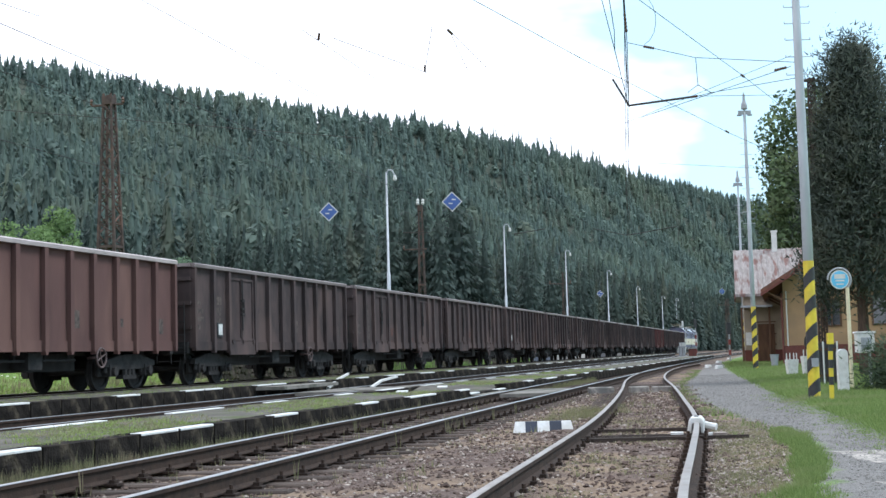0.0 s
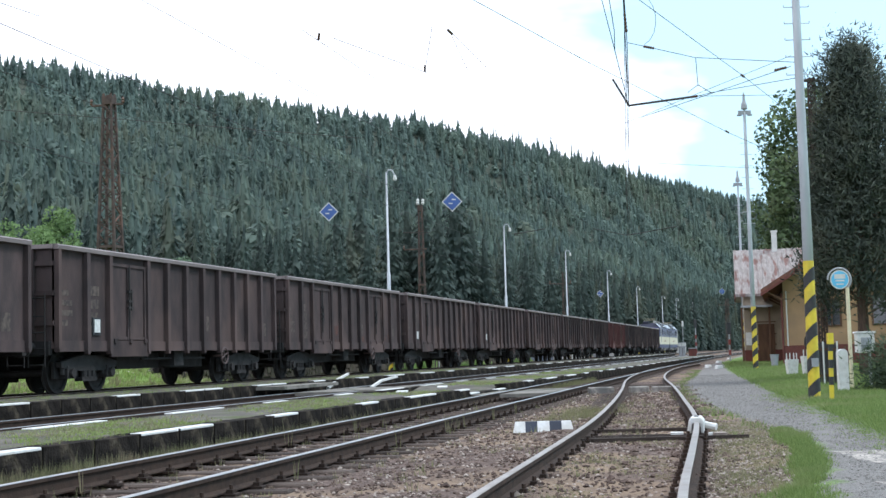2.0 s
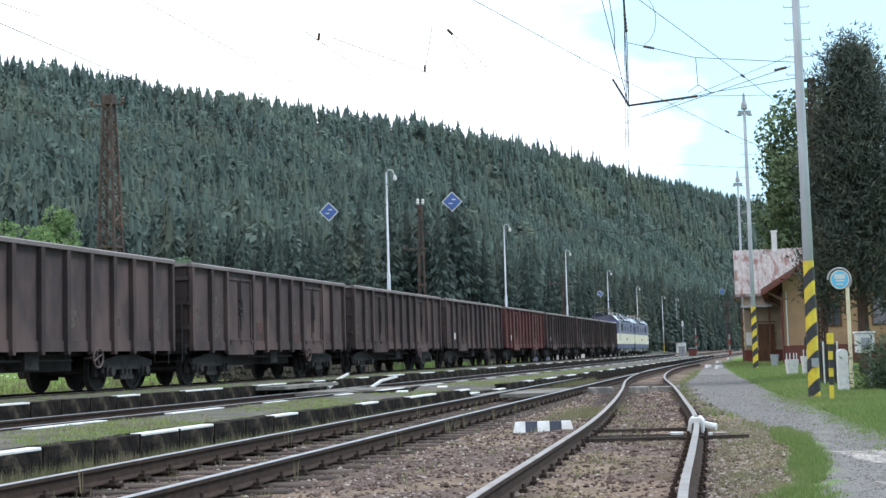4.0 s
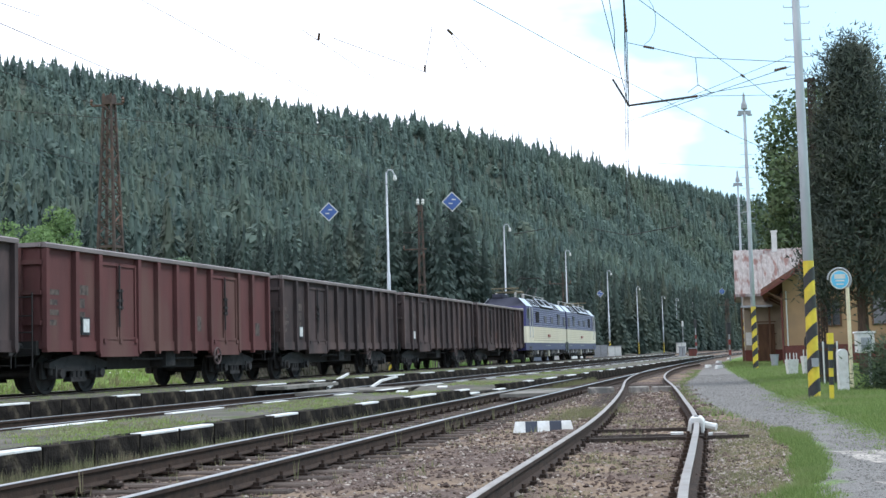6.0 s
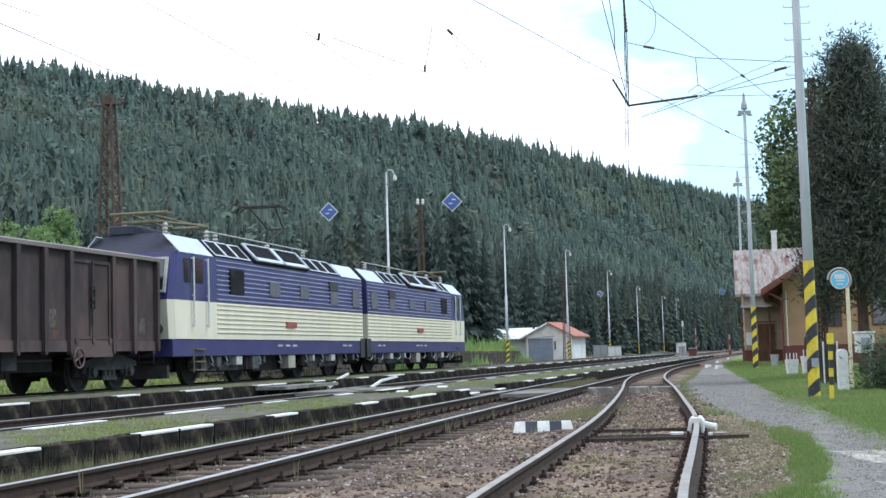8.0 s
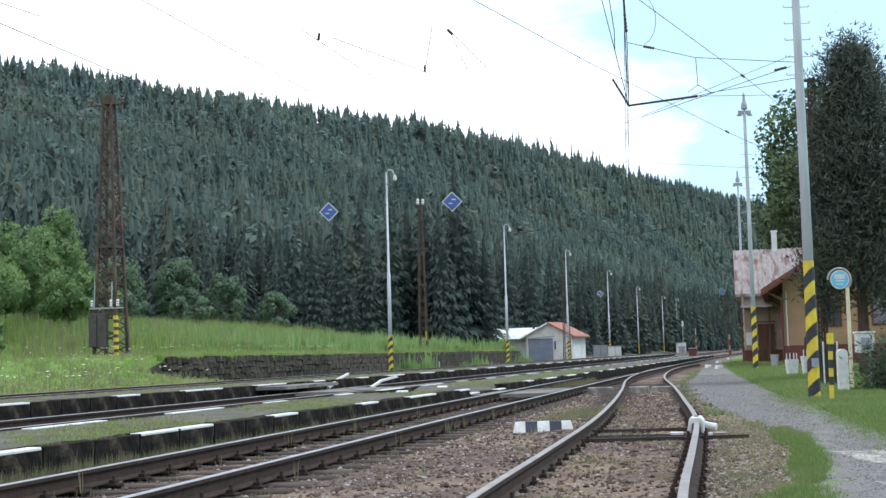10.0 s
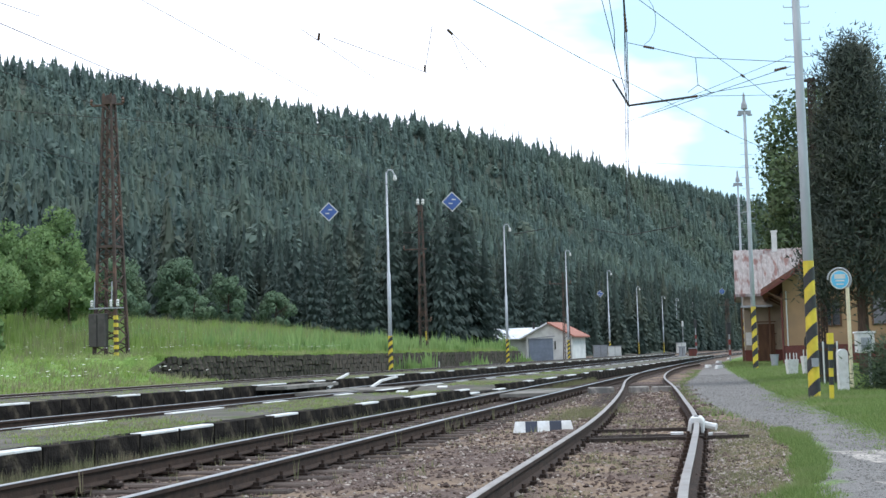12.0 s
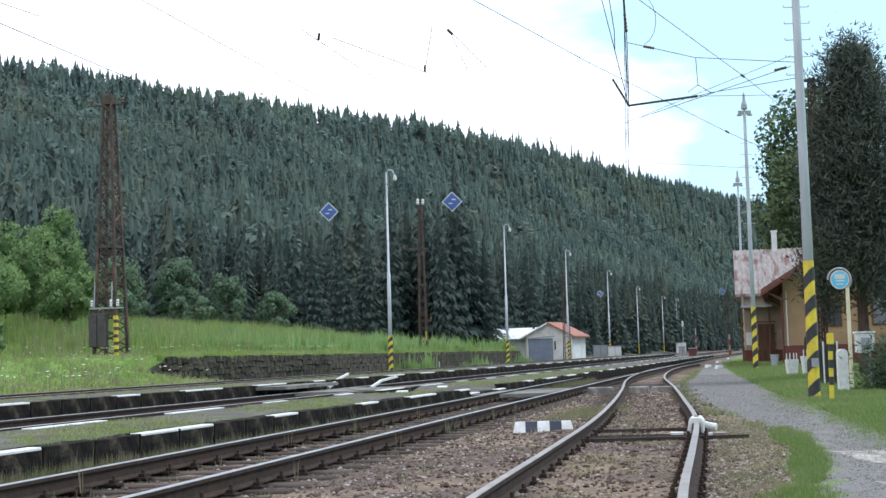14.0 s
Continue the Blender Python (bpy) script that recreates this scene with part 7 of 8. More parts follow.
def platform_crossing():
    """Boards and white-edged ramps where the foot crossing meets the platforms."""
    s = thing("foot_crossing", "concrete foot crossing with white-painted edges", "crossing", kind="structure")
    for y0, y1, o0, o1, z, mat, nm in ((33.3, 37.3, 4.2, 4.9, -0.03, "concrete", "ramp"), (33.3, 37.3, 5.15, 6.4, -0.19, "concrete", "board"), (33.3, 37.3, 6.7, 7.4, -0.175, "concrete", "ramp"),
                                       (31.4, 35.3, 9.9, 10.2, -0.31, "concrete", "ramp"), (31.4, 35.2, 10.55, 11.7, -0.305, "concrete", "board")):
        bm = bmesh.new()
        v = [bm.verts.new((x_main(y) + o, y, zz)) for zz in (z - 0.08, z) for y, o in ((y0, o0), (y0, o1), (y1, o1), (y1, o0))]
        for q in ((3, 2, 1, 0), (4, 5, 6, 7), (0, 1, 5, 4), (1, 2, 6, 5), (2, 3, 7, 6), (3, 0, 4, 7)):
            bm.faces.new([v[i] for i in q])
        part(nm, bm, M[mat], s)
    for p, q in (((-3.23, 37.00, -0.19), (-3.23, 40.50, -0.01)), ((-3.23, 40.50, -0.01), (-3.10, 43.00, 0.12)), ((-2.08, 37.50, -0.21), (-1.94, 40.50, -0.08)), ((-1.94, 40.50, -0.08), (-1.57, 43.00, -0.01))):
        bm = bmesh.new()
        rod(bm, p, q, 0.045, n=4)
        part("white_edge", bm, M["white_paint"], s, "white-painted ramp edge")
    for y in (31.0, 34.6):
        bm = bmesh.new()
        xx = x_main(y)
        box(bm, xx + 8.3, xx + 8.55, y - 0.8, y + 0.4, -0.18, -0.155)
        part("white_edge", bm, M["white_paint"], s)
    return s


platform_crossing()


def pale_slab():
    s = thing("concrete_slab", "broken pale concrete slab in the gravel path", "slab", kind="structure")
    rnd = random.Random(2)
    for x0, x1, y0, y1 in ((3.62, 4.6, 11.0, 13.0), (3.1, 4.2, 8.6, 10.1)):
        bm = bmesh.new()
        n = 9
        ring = []
        for k in range(n * 4):
            e, t = divmod(k, n)
            t /= n
            x, y = ((x0 + (x1 - x0) * t, y0), (x1, y0 + (y1 - y0) * t), (x1 - (x1 - x0) * t, y1), (x0, y1 - (y1 - y0) * t))[e]
            ring.append((x + rnd.uniform(-0.06, 0.06), y + rnd.uniform(-0.08, 0.08)))
        prism(bm, ring, -0.45, -0.383, "z")
        part("slab", bm, M["pale_slab"], s)


pale_slab()

for sx, sy, sz in ((15.0, 78, 0.14), (14.2, 71, 0.16), (20.2, 101, 0.13), (26.6, 128, 0.12)):
    st = thing("white_kerb_stone", "white-painted kerb stone at the path's edge", "stone", pose(sx, sy, zg(sx, sy), 0, 0, sx * 31 % 60), group="white kerb stones")
    bm = bmesh.new()
    prism(bm, [(-0.22, -0.05), (0.22, -0.05), (0.15, sz), (-0.14, sz * 1.1)], -0.14, 0.14)
    part("stone", bm, M["white_paint"], st, bevel=0.03)

# ---- trees and bushes ----


def trunk_mesh(bm, h, r0, r1, lean=0.0):
    pts = [Vector((lean * t * t, 0.05 * math.sin(t * 5), h * t)) for t in (0, 0.25, 0.5, 0.75, 1.0)]
    for i in range(4):
        ta, tb = i / 4, (i + 1) / 4
        rod(bm, pts[i], pts[i + 1], r0 + (r1 - r0) * ta, r0 + (r1 - r0) * tb, n=9, cap=False)


def tuft_cloud(seed, spots, count, length, width):
    """Bundles of narrow needles at each spot (x, y, z, dx, dy, dz, size); returns verts, tris, normals."""
    r = np.random.RandomState(seed)
    out, nrm = [], []
    for x, y, z, dx, dy, dz, s in spots:
        d = r.normal(size=(count, 3)) * 0.75 + np.array([dx, dy, dz])
        d /= np.linalg.norm(d, axis=1)[:, None]
        side = np.cross(d, r.normal(size=(count, 3)))
        side /= np.linalg.norm(side, axis=1)[:, None] + 1e-9
        shift = r.normal(size=(count, 3)) * s * 0.3
        base = np.array([x, y, z]) + shift
        ln = length * s * r.uniform(0.6, 1.2, (count, 1))
        out.append(np.stack([base - side * width * s, base + side * width * s, base + d * ln], 1))
        nrm.append(np.repeat(shift * 2.2 / s + np.array([dx, dy, dz]), 3, axis=0))
    v = np.concatenate(out).reshape(-1, 3)
    return v, np.arange(len(v)).reshape(-1, 3), np.concatenate(nrm)


def pine_tree(x, y, h, radius, seed, label):
    """A pine whose upswept boughs end in separate dense tufts, with gaps between them."""
    t = thing("pine_tree", label, "tree", pose(x, y, zg(x, y) - 0.1))
    bm = bmesh.new()
    trunk_mesh(bm, h * 0.95, 0.20, 0.03, 0.1)
    r = np.random.RandomState(seed)
    spots = []
    limb = bmesh.new()
    for k in range(130):
        f = 0.22 + 0.76 * ((k + r.uniform(0, 1)) / 130) ** 0.9
        z = h * f
        env = radius * (1.0 if f < 0.45 else max(0.05, 1 - ((f - 0.45) / 0.56) ** 1.5)) * (0.8 + 0.2 * min(1, f / 0.3))
        a = k * 2.39996 + r.uniform(-0.4, 0.4)
        reach = env * r.uniform(0.62, 1.12)
        ca, sa = math.cos(a), math.sin(a)
        p0 = Vector((0.05 * f, 0, z - reach * 0.25))
        p1 = Vector((ca * reach, sa * reach, z + reach * r.uniform(0.05, 0.35)))
        rod(limb, p0, p1, 0.035 * (1.2 - f), 0.008, n=4, cap=False)
        for q in (0.45, 0.65, 0.82, 0.93, 1.0):
            pt = p0.lerp(p1, q)
            for _ in range(3 if q > 0.6 else 1):
                g = r.normal(size=3) * np.array([0.12, 0.12, 0.08]) * (0.5 + 0.5 * q)
                spots.append((pt.x + g[0], pt.y + g[1], pt.z + g[2] + 0.05, ca * 0.6 + g[0] * 2, sa * 0.6 + g[1] * 2, 0.55 + g[2] * 3, r.uniform(0.8, 1.35)))
    for k in range(10):
        spots.append((0.05 + r.normal() * 0.05, r.normal() * 0.05, h * 0.95 + k * 0.05, 0, 0, 1.2, 0.7))
    part("trunk", bm, M["bark"], t)
    tagged(part("branchwork", limb, M["bark"], t), kind="stuff")
    v, f, nrm = tuft_cloud(seed, spots, 30, 0.20, 0.021)
    ob = new("crown", leaf_mesh("crown", v, f, nrm, M["pine_leaf"], np.full(len(v), 0.5)))
    ob.parent = t
    return t


pine_tree(12.93, 42.0, 10.35, 1.62, 4, "dark dense pine tree beside the station building")


def leafy_tree(x, y, h, radii, n, leaf, seed, label, mat="tree_leaf", name="leafy_tree", low=0.0):
    t = thing(name, label, "tree" if h > 4 else "bush", pose(x, y, zg(x, y) - 0.1))
    r = random.Random(seed)
    bm = bmesh.new()
    trunk_mesh(bm, h * 0.8, 0.03 * h * 0.6, 0.03, 0.2)
    part("trunk", bm, M["bark"], t)
    for k in range(6):
        bm = bmesh.new()
        a = r.uniform(0, math.tau)
        z0 = h * r.uniform(0.25, 0.6)
        p1 = (math.cos(a) * radii[0] * 0.7, math.sin(a) * radii[1] * 0.7, z0 + h * 0.22)
        rod(bm, (0.05, 0, z0), p1, 0.012 * h * 0.5, 0.012, n=5, cap=False)
        part("limb", bm, M["bark"], t)
    v, f, nrm = leaf_cloud(seed, n, radii, leaf, (0, 0, h - radii[2] * 1.05))
    v[:, 2] = np.maximum(v[:, 2], low + 0.02)
    ob = new("crown", leaf_mesh("crown", v, f, nrm, M[mat], np.full(len(v), r.uniform(0.1, 0.9))))
    ob.parent = t
    return t


leafy_tree(28.9, 104, 20.6, (4.5, 4.2, 7.6), 26000, 0.17, 21, "tall leafy tree behind the annex roof")
leafy_tree(32.5, 108, 18.5, (3.6, 3.2, 7.0), 12000, 0.20, 22, "leafy tree behind the annex roof")
HEDGE = [(-27.5, 95, 10.0, 2.4, 4.4), (-22.2, 80, 4.6, 1.7, 1.7), (-31, 96, 8.6, 2.3, 4.0), (-24.2, 72, 6.0, 2.2, 2.6), (-33.5, 92, 10.5, 2.6, 4.6),
         (-26, 84, 7.6, 2.0, 3.2), (-29, 80, 6.6, 2.3, 2.8), (-26.5, 73, 5.0, 2.0, 2.2), (-38, 112, 9, 2.6, 3.6), (-44, 118, 9, 2.8, 3.6), (-36, 104, 8.5, 2.4, 3.4), (-23.5, 92, 4.5, 1.8, 2.1), (-22.0, 63, 3.0, 1.5, 1.4)]
# crowns before the wood, their shade painted in by the darker leaf
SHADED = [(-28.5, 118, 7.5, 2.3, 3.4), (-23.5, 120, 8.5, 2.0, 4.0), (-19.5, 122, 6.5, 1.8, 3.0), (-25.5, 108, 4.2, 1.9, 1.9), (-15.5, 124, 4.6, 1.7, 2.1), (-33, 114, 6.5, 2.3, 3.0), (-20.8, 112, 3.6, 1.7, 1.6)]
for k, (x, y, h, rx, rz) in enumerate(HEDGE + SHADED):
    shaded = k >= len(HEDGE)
    leafy_tree(x, y, h * 0.85, (rx, rx, rz * 0.85), int(2600 * rx * rz / 3) + 900, 0.12, 40 + k, ("shade-dulled green leafy " if shaded else "bright green leafy ") + ("tree" if h > 5 else "bush") + (" before the dark wood" if shaded else " on the meadow's edge"),
               "shaded_leaf" if shaded else "bush_leaf", "leafy_tree" if h > 5 else "bush")


def juniper():
    b = thing("juniper_bush", "low dark green juniper bush in the grass", "bush", pose(9.85, 28.9, zg(9.85, 28.9) - 0.05))
    r = np.random.RandomState(9)
    spots = []
    limb = bmesh.new()
    for k in range(90):
        a, q = r.uniform(0, math.tau), r.uniform(0.2, 1.0)
        p1 = Vector((math.cos(a) * q * 1.0, math.sin(a) * q * 0.6, r.uniform(0.25, 0.95) * (1.15 - 0.5 * q)))
        rod(limb, (math.cos(a) * 0.1, math.sin(a) * 0.1, 0.05), p1, 0.015, 0.005, n=4, cap=False)
        for s in np.linspace(0.35, 1, 6):
            pt = p1 * s
            spots.append((pt.x, pt.y, max(pt.z, 0.05), math.cos(a), math.sin(a), 0.5, r.uniform(0.7, 1.2)))
    tagged(part("branchwork", limb, M["bark"], b), kind="stuff")
    v, f, nrm = tuft_cloud(3, spots, 22, 0.16, 0.014)
    ob = new("crown", leaf_mesh("crown", v, f, nrm, M["juniper_leaf"]))
    ob.parent = b


juniper()


def spruce_tree(x, y, h, seed, wide=0.165):
    t = thing("spruce_tree", "tall dark spruce at the edge of the wood", "tree", pose(x, y, zg(x, y) - 0.2), group="spruces at the wood's edge")
    bm = bmesh.new()
    trunk_mesh(bm, h * 0.96, 0.012 * h, 0.02)
    part("trunk", bm, M["bark"], t)
    v, f, nrm = conifer_kit(seed, 2200, wide, 0.85, 0.018, 7)
    ob = new("crown", leaf_mesh("crown", v * h, f, nrm, M["spruce"], np.full(len(v), random.Random(seed).uniform(0.0, 0.4))))
    ob.parent = t
    return t


for k, (x, y, h) in enumerate(((-5.6, 147, 19.5), (-2.2, 150, 20.0), (1.4, 150, 22.5), (-0.4, 146, 18), (-4.0, 152, 19), (3.4, 156, 17), (4.6, 152, 15), (-8.0, 143, 15), (-10.5, 138, 13.5), (-13.0, 134, 13), (7.5, 164, 15), (10.5, 172, 15), (-16.5, 138, 12), (-21, 137, 11), (14.5, 184, 15))):
    spruce_tree(x, y, h, 70 + k)

# ---- grass, weeds and stones ----


def blade_kit(seed, n, h, spread, width, bend=0.5):
    r = np.random.RandomState(seed)
    v, f = [], []
    for k in range(n):
        a, q = r.uniform(0, math.tau), r.uniform(0, spread)
        x, y = math.cos(a) * q, math.sin(a) * q
        t = r.uniform(0, math.tau)
        hh = h * r.uniform(0.5, 1.1)
        lx, ly = math.cos(a) * bend * hh * r.uniform(0.2, 0.9), math.sin(a) * bend * hh * r.uniform(0.2, 0.9)
        wx, wy = math.cos(t) * width, math.sin(t) * width
        b = len(v)
        v += [(x - wx, y - wy, 0), (x + wx, y + wy, 0), (x + lx * 0.4 - wx * 0.7, y + ly * 0.4 - wy * 0.7, hh * 0.6), (x + lx * 0.4 + wx * 0.7, y + ly * 0.4 + wy * 0.7, hh * 0.6), (x + lx, y + ly, hh)]
        f += [(b, b + 1, b + 3), (b, b + 3, b + 2), (b + 2, b + 3, b + 4)]
    return np.array(v, float), np.array(f, int)


def plant(name, label, kits, spots, mat, category="grass"):
    ob = new(name, scatter(name, kits, spots, mat))
    return tagged(ob, label, category, kind="stuff")


def grow():
    r = np.random.RandomState(17)
    short = []
    for k in range(4):
        v, f = blade_kit(k, 9, 0.10, 0.09, 0.0055)
        keep = v.reshape(-1, 5, 3)[:, [0, 1, 4]].reshape(-1, 3)
        short.append((keep, np.arange(len(keep)).reshape(-1, 3)))
    tall = [blade_kit(10 + s, 7, 0.55, 0.30, 0.018, 0.35) for s in range(5)]
    # meadow behind the wall and on the bank
    n = 26000
    y = 24 + 116 * r.uniform(size=n) ** 1.25
    off = -3.4 - 34 * r.uniform(size=n) ** 1.3
    x = MAIN_X(y) + off
    ok = (x / y > -0.36) & ~((y > WALL_START - 0.5) & (off > WALL_OFF - 0.35))
    x, y, off = x[ok], y[ok], off[ok]
    z = ground_height(x, y)
    tallness = 0.35 + 1.35 * smoothstep(9, 19, -off) + 0.25 * np.sin(x * 0.7) * np.sin(y * 0.5)
    tallness = np.where(y < 50, tallness * (0.5 + 0.5 * smoothstep(4, 9, -off)), tallness)
    plant("meadow_grass", "tall fresh green meadow grass behind the wall", tall,
          [(r.randint(5), x[i], y[i], z[i] - 0.03, max(0.25, tallness[i]) * r.uniform(0.7, 1.3), r.uniform(0.8, 1.5), r.uniform(0, 6.28)) for i in range(len(x))], M["grass_blade"])
    herb = [blade_kit(30 + q, 12, 1.0, 0.35, 0.045, 0.3) for q in range(4)]
    hy = r.uniform(78, 128, 1500)
    hx = MAIN_X(hy) - 7.6 - 14 * r.uniform(size=1500) ** 0.8 - 3.0 * np.sin(hy * 0.35)
    hz = ground_height(hx, hy)
    plant("meadow_herbs", "tall leafy herbs and nettles along the top of the meadow", herb,
          [(r.randint(4), hx[i], hy[i], hz[i] - 0.03, r.uniform(0.7, 1.5) * (0.75 + 0.35 * math.sin(hy[i] * 0.9)), r.uniform(0.8, 1.3), r.uniform(0, 6.28)) for i in range(1500)], M["herb_leaf"], "herbs")
    pick = r.choice(len(x), 2600, replace=False)
    plant("meadow_weeds", "dry seed heads and weeds among the meadow grass", tall,
          [(r.randint(5), x[i], y[i], z[i] - 0.03, max(0.4, tallness[i]) * r.uniform(1.1, 1.6), r.uniform(0.5, 0.9), r.uniform(0, 6.28)) for i in pick], M["weed_blade"])
    flower = (np.array([(0, 0, 0), (0.05, 0.02, 0.015), (0.0, 0.06, 0.0), (-0.05, 0.02, 0.012), (0, -0.05, 0.02)], float), np.array([(0, 1, 2), (0, 2, 3), (0, 3, 4), (0, 4, 1)]))
    near = [i for i in pick if y[i] < 85][:420]
    plant("meadow_flowers", "small white flowers in the meadow", [flower],
          [(0, x[i], y[i], z[i] + 0.35 + 0.35 * tallness[i] * r.uniform(0.6, 1.1), 1.0, r.uniform(0.7, 1.4), r.uniform(0, 6.28)) for i in near], M["flower_white"], "flowers")
    wy = WALL_START + 2 + (WALL_END - WALL_START - 3) * r.uniform(size=1500) ** 1.2
    plant("wall_grass", "grass hanging over the top of the wall", tall,
          [(r.randint(5), x_main(q) + WALL_OFF - 0.12 - 0.25 * r.uniform(), q, 0.72, r.uniform(0.3, 0.75), r.uniform(0.5, 0.9), r.uniform(0, 6.28)) for q in wy], M["grass_blade"])
    stalk = [blade_kit(80 + q, 3, 0.34, 0.05, 0.004, 0.25) for q in range(4)]
    plant("dry_stalks", "thin dry stalks standing along the rails", stalk,
          [(r.randint(4), x_third(q) + r.choice([-0.95, -0.60, 0.6, 0.95]) + r.normal() * 0.06, q, -0.47, r.uniform(0.6, 1.2), 1.0, r.uniform(0, 6.28)) for q in r.uniform(8, 26, 46)], M["weed_blade"], "weeds")
    # verge right of the path and the tuft strip left of it
    spots = []
    for _ in range(26000):
        yy = 11 + 75 * r.uniform() ** 1.7
        xx = path_right(yy) + 0.15 + (0.5 + yy * 0.09) * r.uniform() ** 1.1 * 1.6
        if xx / yy < 0.36 and xx < 17.8:
            spots.append((r.randint(4), xx, yy, zg_fast(xx, yy), r.uniform(0.3, 0.8) * (1 + yy / 60), r.uniform(0.9, 1.6) * (1 + yy / 40), r.uniform(0, 6.28)))
    for _ in range(4200):
        yy = r.uniform(7.2, 17.6)
        wide = 0.10 + 0.03 * math.sin(yy * 1.7) + 0.10 * (yy < 10.0)
        xx = strip_mid(yy) + 0.07 + r.normal() * wide * 0.62 - 0.12 * (yy < 10.3)
        if r.uniform() < 0.8 + 0.2 * math.sin(yy * 2.3 + xx * 4):
            spots.append((r.randint(4), xx, yy, zg_fast(xx, yy), r.uniform(0.2, 0.7), r.uniform(0.5, 1.1), r.uniform(0, 6.28)))
    for _ in range(1500):
        yy = 9 + 22 * r.uniform() ** 1.5
        xx = path_right(yy) + 0.15 - abs(r.normal()) * 0.28
        spots.append((r.randint(4), xx, yy, zg_fast(xx, yy), r.uniform(0.15, 0.4), r.uniform(0.4, 0.9), r.uniform(0, 6.28)))
    for _ in range(260):
        yy = r.uniform(17, 70)
        xx = path_left(yy) - abs(r.normal()) * 0.25
        spots.append((r.randint(4), xx, yy, zg_fast(xx, yy), r.uniform(0.4, 1.0), r.uniform(0.9, 1.6), r.uniform(0, 6.28)))
    plant("verge_grass", "short green grass along the path", short, spots, M["verge_blade"])
    # grass on the platforms, weeds by the kerbs and between the rails
    spots = []
    for _ in range(9000):
        yy = 11 + 50 * r.uniform() ** 1.4
        o = 7.5 + 2.2 * r.uniform() ** 0.8
        if math.sin(yy * 0.9 + o * 1.3) + r.uniform(-1, 1) > 0.1 and not 30.5 < yy < 36:
            spots.append((r.randint(4), x_main(yy) + o, yy, -0.185, r.uniform(0.2, 0.65), r.uniform(0.6, 1.4), r.uniform(0, 6.28)))
    for _ in range(1500):
        yy = 20 + 40 * r.uniform()
        spots.append((r.randint(4), x_main(yy) + r.uniform(1.8, 4.0), yy, -0.005, r.uniform(0.2, 0.5), r.uniform(0.6, 1.2), r.uniform(0, 6.28)))
    plant("platform_grass", "patchy grass on the low platforms", short, spots[::2], M["grass_blade"])
    plant("platform_weeds", "dull weeds on the low platforms", short, spots[1::2], M["weed_blade"], "weeds")
    spots = []
    for _ in range(2600):
        yy = 11 + 40 * r.uniform() ** 1.3
        spots.append((r.randint(4), x_main(yy) + 9.93 + abs(r.normal()) * 0.10, yy, zg_fast(x_main(yy) + 10, yy), r.uniform(0.8, 2.4), r.uniform(0.5, 1.0), r.uniform(0, 6.28)))
    for _ in range(500):
        yy = r.uniform(8, 40)
        xx = x_third(yy) + r.uniform(-1.2, 4.0)
        spots.append((r.randint(4), xx, yy, zg_fast(xx, yy), r.uniform(0.3, 1.2), r.uniform(0.5, 1.0), r.uniform(0, 6.28)))
    for _ in range(240):
        yy = 24 + r.normal() * 1.6
        xx = x_third(yy) + 2.3 + r.normal() * 0.35
        spots.append((r.randint(4), xx, yy, zg_fast(xx, yy), r.uniform(0.5, 1.4), r.uniform(0.6, 1.2), r.uniform(0, 6.28)))
    for _ in range(1500):
        yy = 8 + 12 * r.uniform()
        xx = x_side_right(yy) + 0.2 + (strip_mid(yy) - x_side_right(yy) - 0.3) * r.uniform()
        spots.append((r.randint(4), xx, yy, zg_fast(xx, yy), r.uniform(0.15, 0.5), r.uniform(0.4, 0.9), r.uniform(0, 6.28)))
    for _ in range(1100):
        yy = 8 + 14 * r.uniform()
        xx = x_side_left(yy) + r.uniform(0.15, 1.25)
        if math.sin(yy * 1.3 + xx * 2) > -0.3:
            spots.append((r.randint(4), xx, yy, zg_fast(xx, yy), r.uniform(0.12, 0.4), r.uniform(0.4, 0.9), r.uniform(0, 6.28)))
    plant("track_weeds", "dry pale weeds along the kerb and rails", short, spots, M["weed_blade"], "weeds")
    # loose stones between the tracks
    kits = []
    for s in range(7):
        q = np.random.RandomState(50 + s)
        v = np.array([(1, 0, 0), (-1, 0, 0), (0, 1, 0), (0, -1, 0), (0, 0, 1), (0, 0, -1), (0.7, 0.7, 0.3), (-0.7, 0.5, 0.4)], float) * q.uniform(0.6, 1.25, (8, 1))
        f = np.array([(0, 6, 4), (6, 2, 4), (2, 7, 4), (7, 1, 4), (1, 3, 4), (3, 0, 4), (0, 3, 5), (3, 1, 5), (1, 7, 5), (7, 2, 5), (2, 6, 5), (6, 0, 5)])
        kits.append((v, f))
    gravel = []
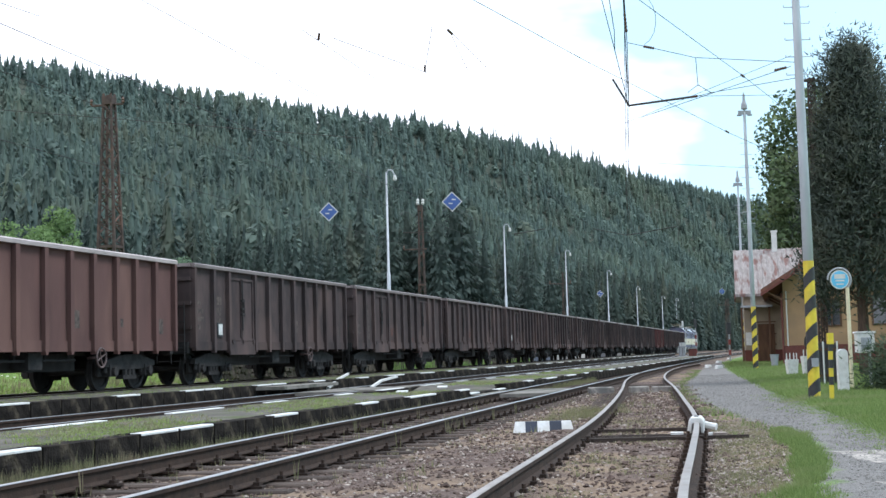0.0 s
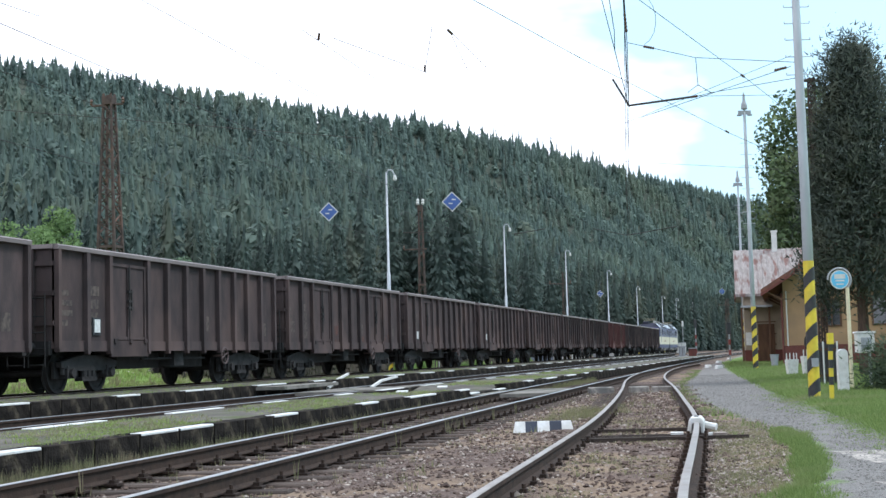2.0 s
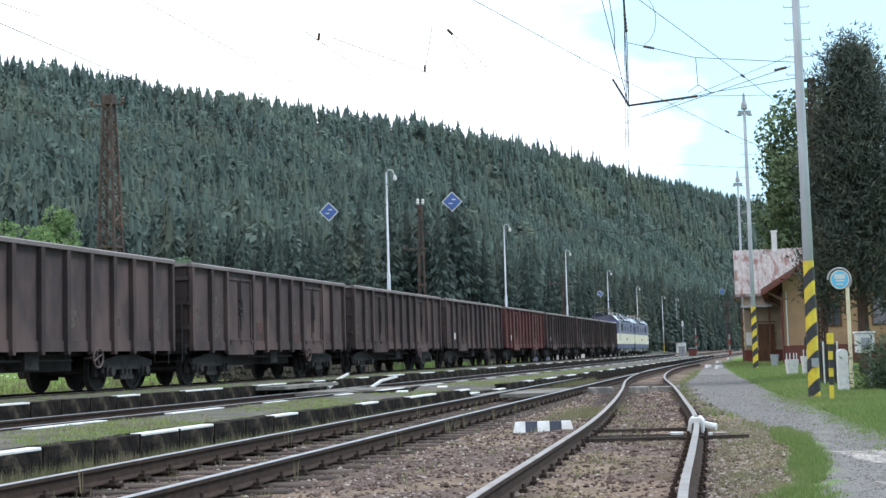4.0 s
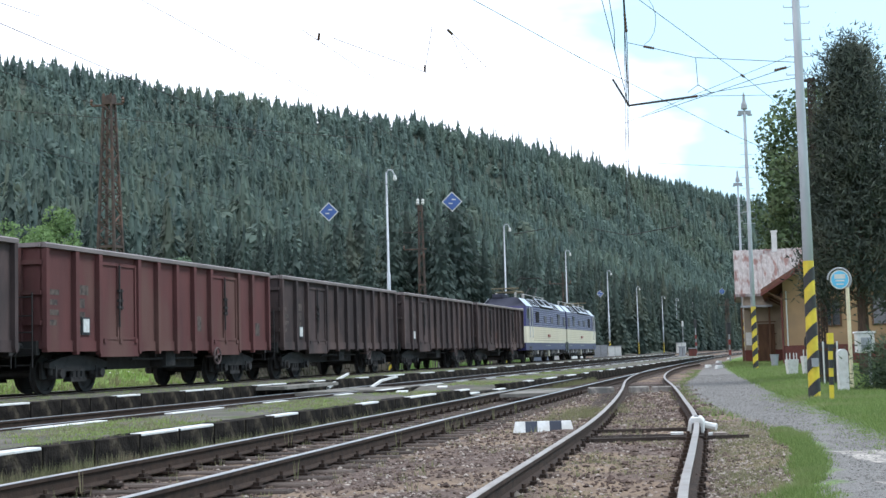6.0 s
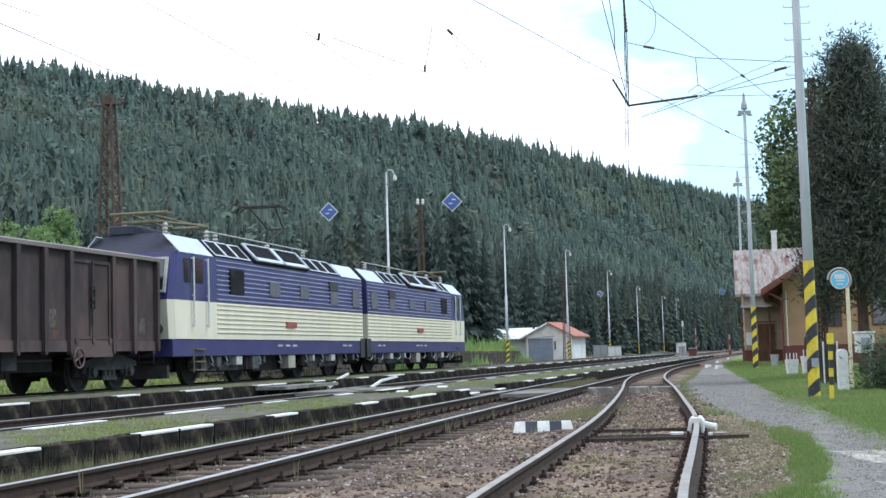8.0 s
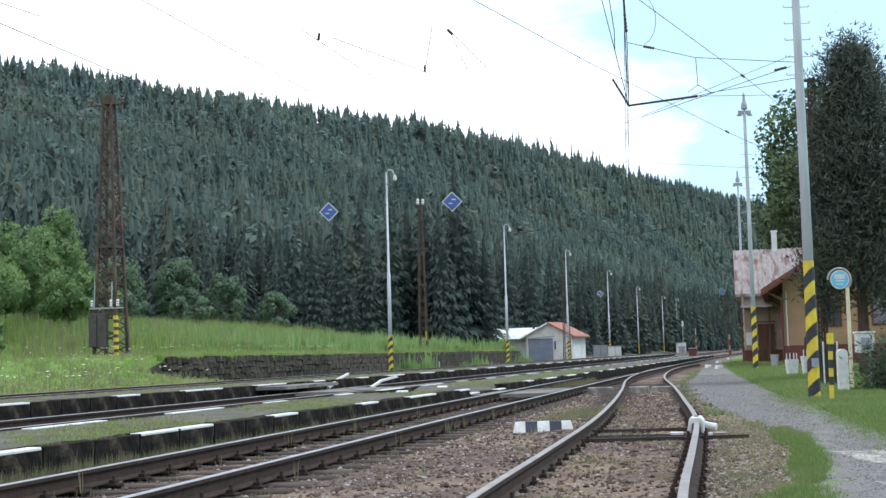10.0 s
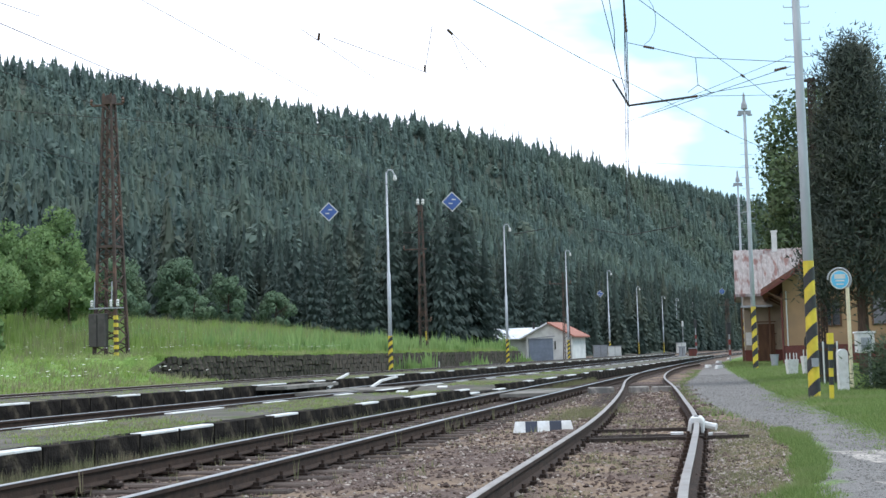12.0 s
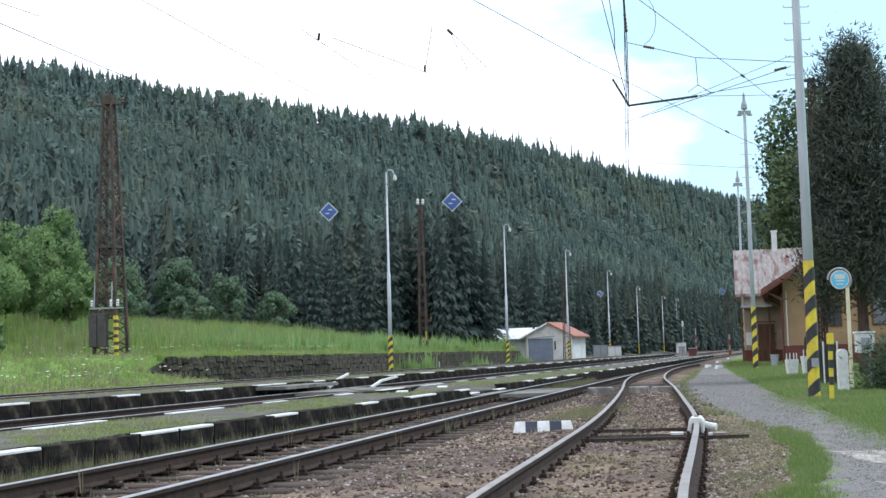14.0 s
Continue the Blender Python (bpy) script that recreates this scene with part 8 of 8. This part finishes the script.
    for _ in range(15000):
        yy = 7.5 + 48 * r.uniform() ** 2.0
        xx = r.uniform(strip_mid(yy) + 0.1 if yy < 17.5 else path_left(yy), path_right(yy) + 0.1)
        e = r.uniform(0.004, 0.010) * (1 + yy / 45)
        gravel.append((r.randint(7), xx, yy, zg_fast(xx, yy) + e * 0.2, e * r.uniform(0.5, 0.9), e, r.uniform(0, 6.28)))
    plant("path_gravel", "fine grey gravel on the path", kits, gravel, M["grey_gravel"], "gravel")
    chips = []
    for _ in range(4200):
        yy = 7.5 + 13 * r.uniform() ** 1.3
        xx = x_side_right(yy) + 0.15 + (strip_mid(yy) - x_side_right(yy) - 0.2) * r.uniform()
        e = r.uniform(0.007, 0.022)
        chips.append((r.randint(7), xx, yy, zg_fast(xx, yy) + e * 0.2, e * r.uniform(0.5, 0.9), e, r.uniform(0, 6.28)))
    plant("verge_stones", "mixed brown and pale stones beside the siding", kits, chips[::2], M["ballast_stone"], "stones")
    plant("verge_chips", "pale stone chips beside the siding", kits, chips[1::2], M["pale_stone"], "stones")
    dark, pale = [], []
    for _ in range(26000):
        yy = 7.2 + 34 * r.uniform() ** 1.9
        a, b = x_main(yy) + 9.95, x_side_right(yy) + 0.42 + 0.2 * math.sin(yy * 2)
        xx = r.uniform(a, b)
        s = r.uniform(0.008, 0.021) * (1 + (r.uniform() < 0.06) * 0.8) * (1 + yy / 60)
        row = (r.randint(7), xx, yy, zg_fast(xx, yy) + s * 0.2, s * r.uniform(0.6, 1.0), s, r.uniform(0, 6.28))
        (pale if r.uniform() < 0.2 else dark).append(row)
    plant("ballast_stones", "loose brown ballast stones between the tracks", kits, dark, M["ballast_stone"], "stones")
    plant("pale_chips", "scattered pale stone chips and dry leaves on the ballast", kits, pale, M["pale_stone"], "stones")


_GX = np.arange(-25, 45, 0.25)
_GY = np.arange(0, 92, 0.5)
_GZ = ground_height(*np.meshgrid(_GX, _GY, indexing="ij"))


def zg_fast(x, y):
    i = min(max((x + 25) / 0.25, 0), len(_GX) - 2)
    j = min(max(y / 0.5, 0), len(_GY) - 2)
    a, b = int(i), int(j)
    u, w = i - a, j - b
    return float((_GZ[a, b] * (1 - u) + _GZ[a + 1, b] * u) * (1 - w) + (_GZ[a, b + 1] * (1 - u) + _GZ[a + 1, b + 1] * u) * w)


grow()
motions()
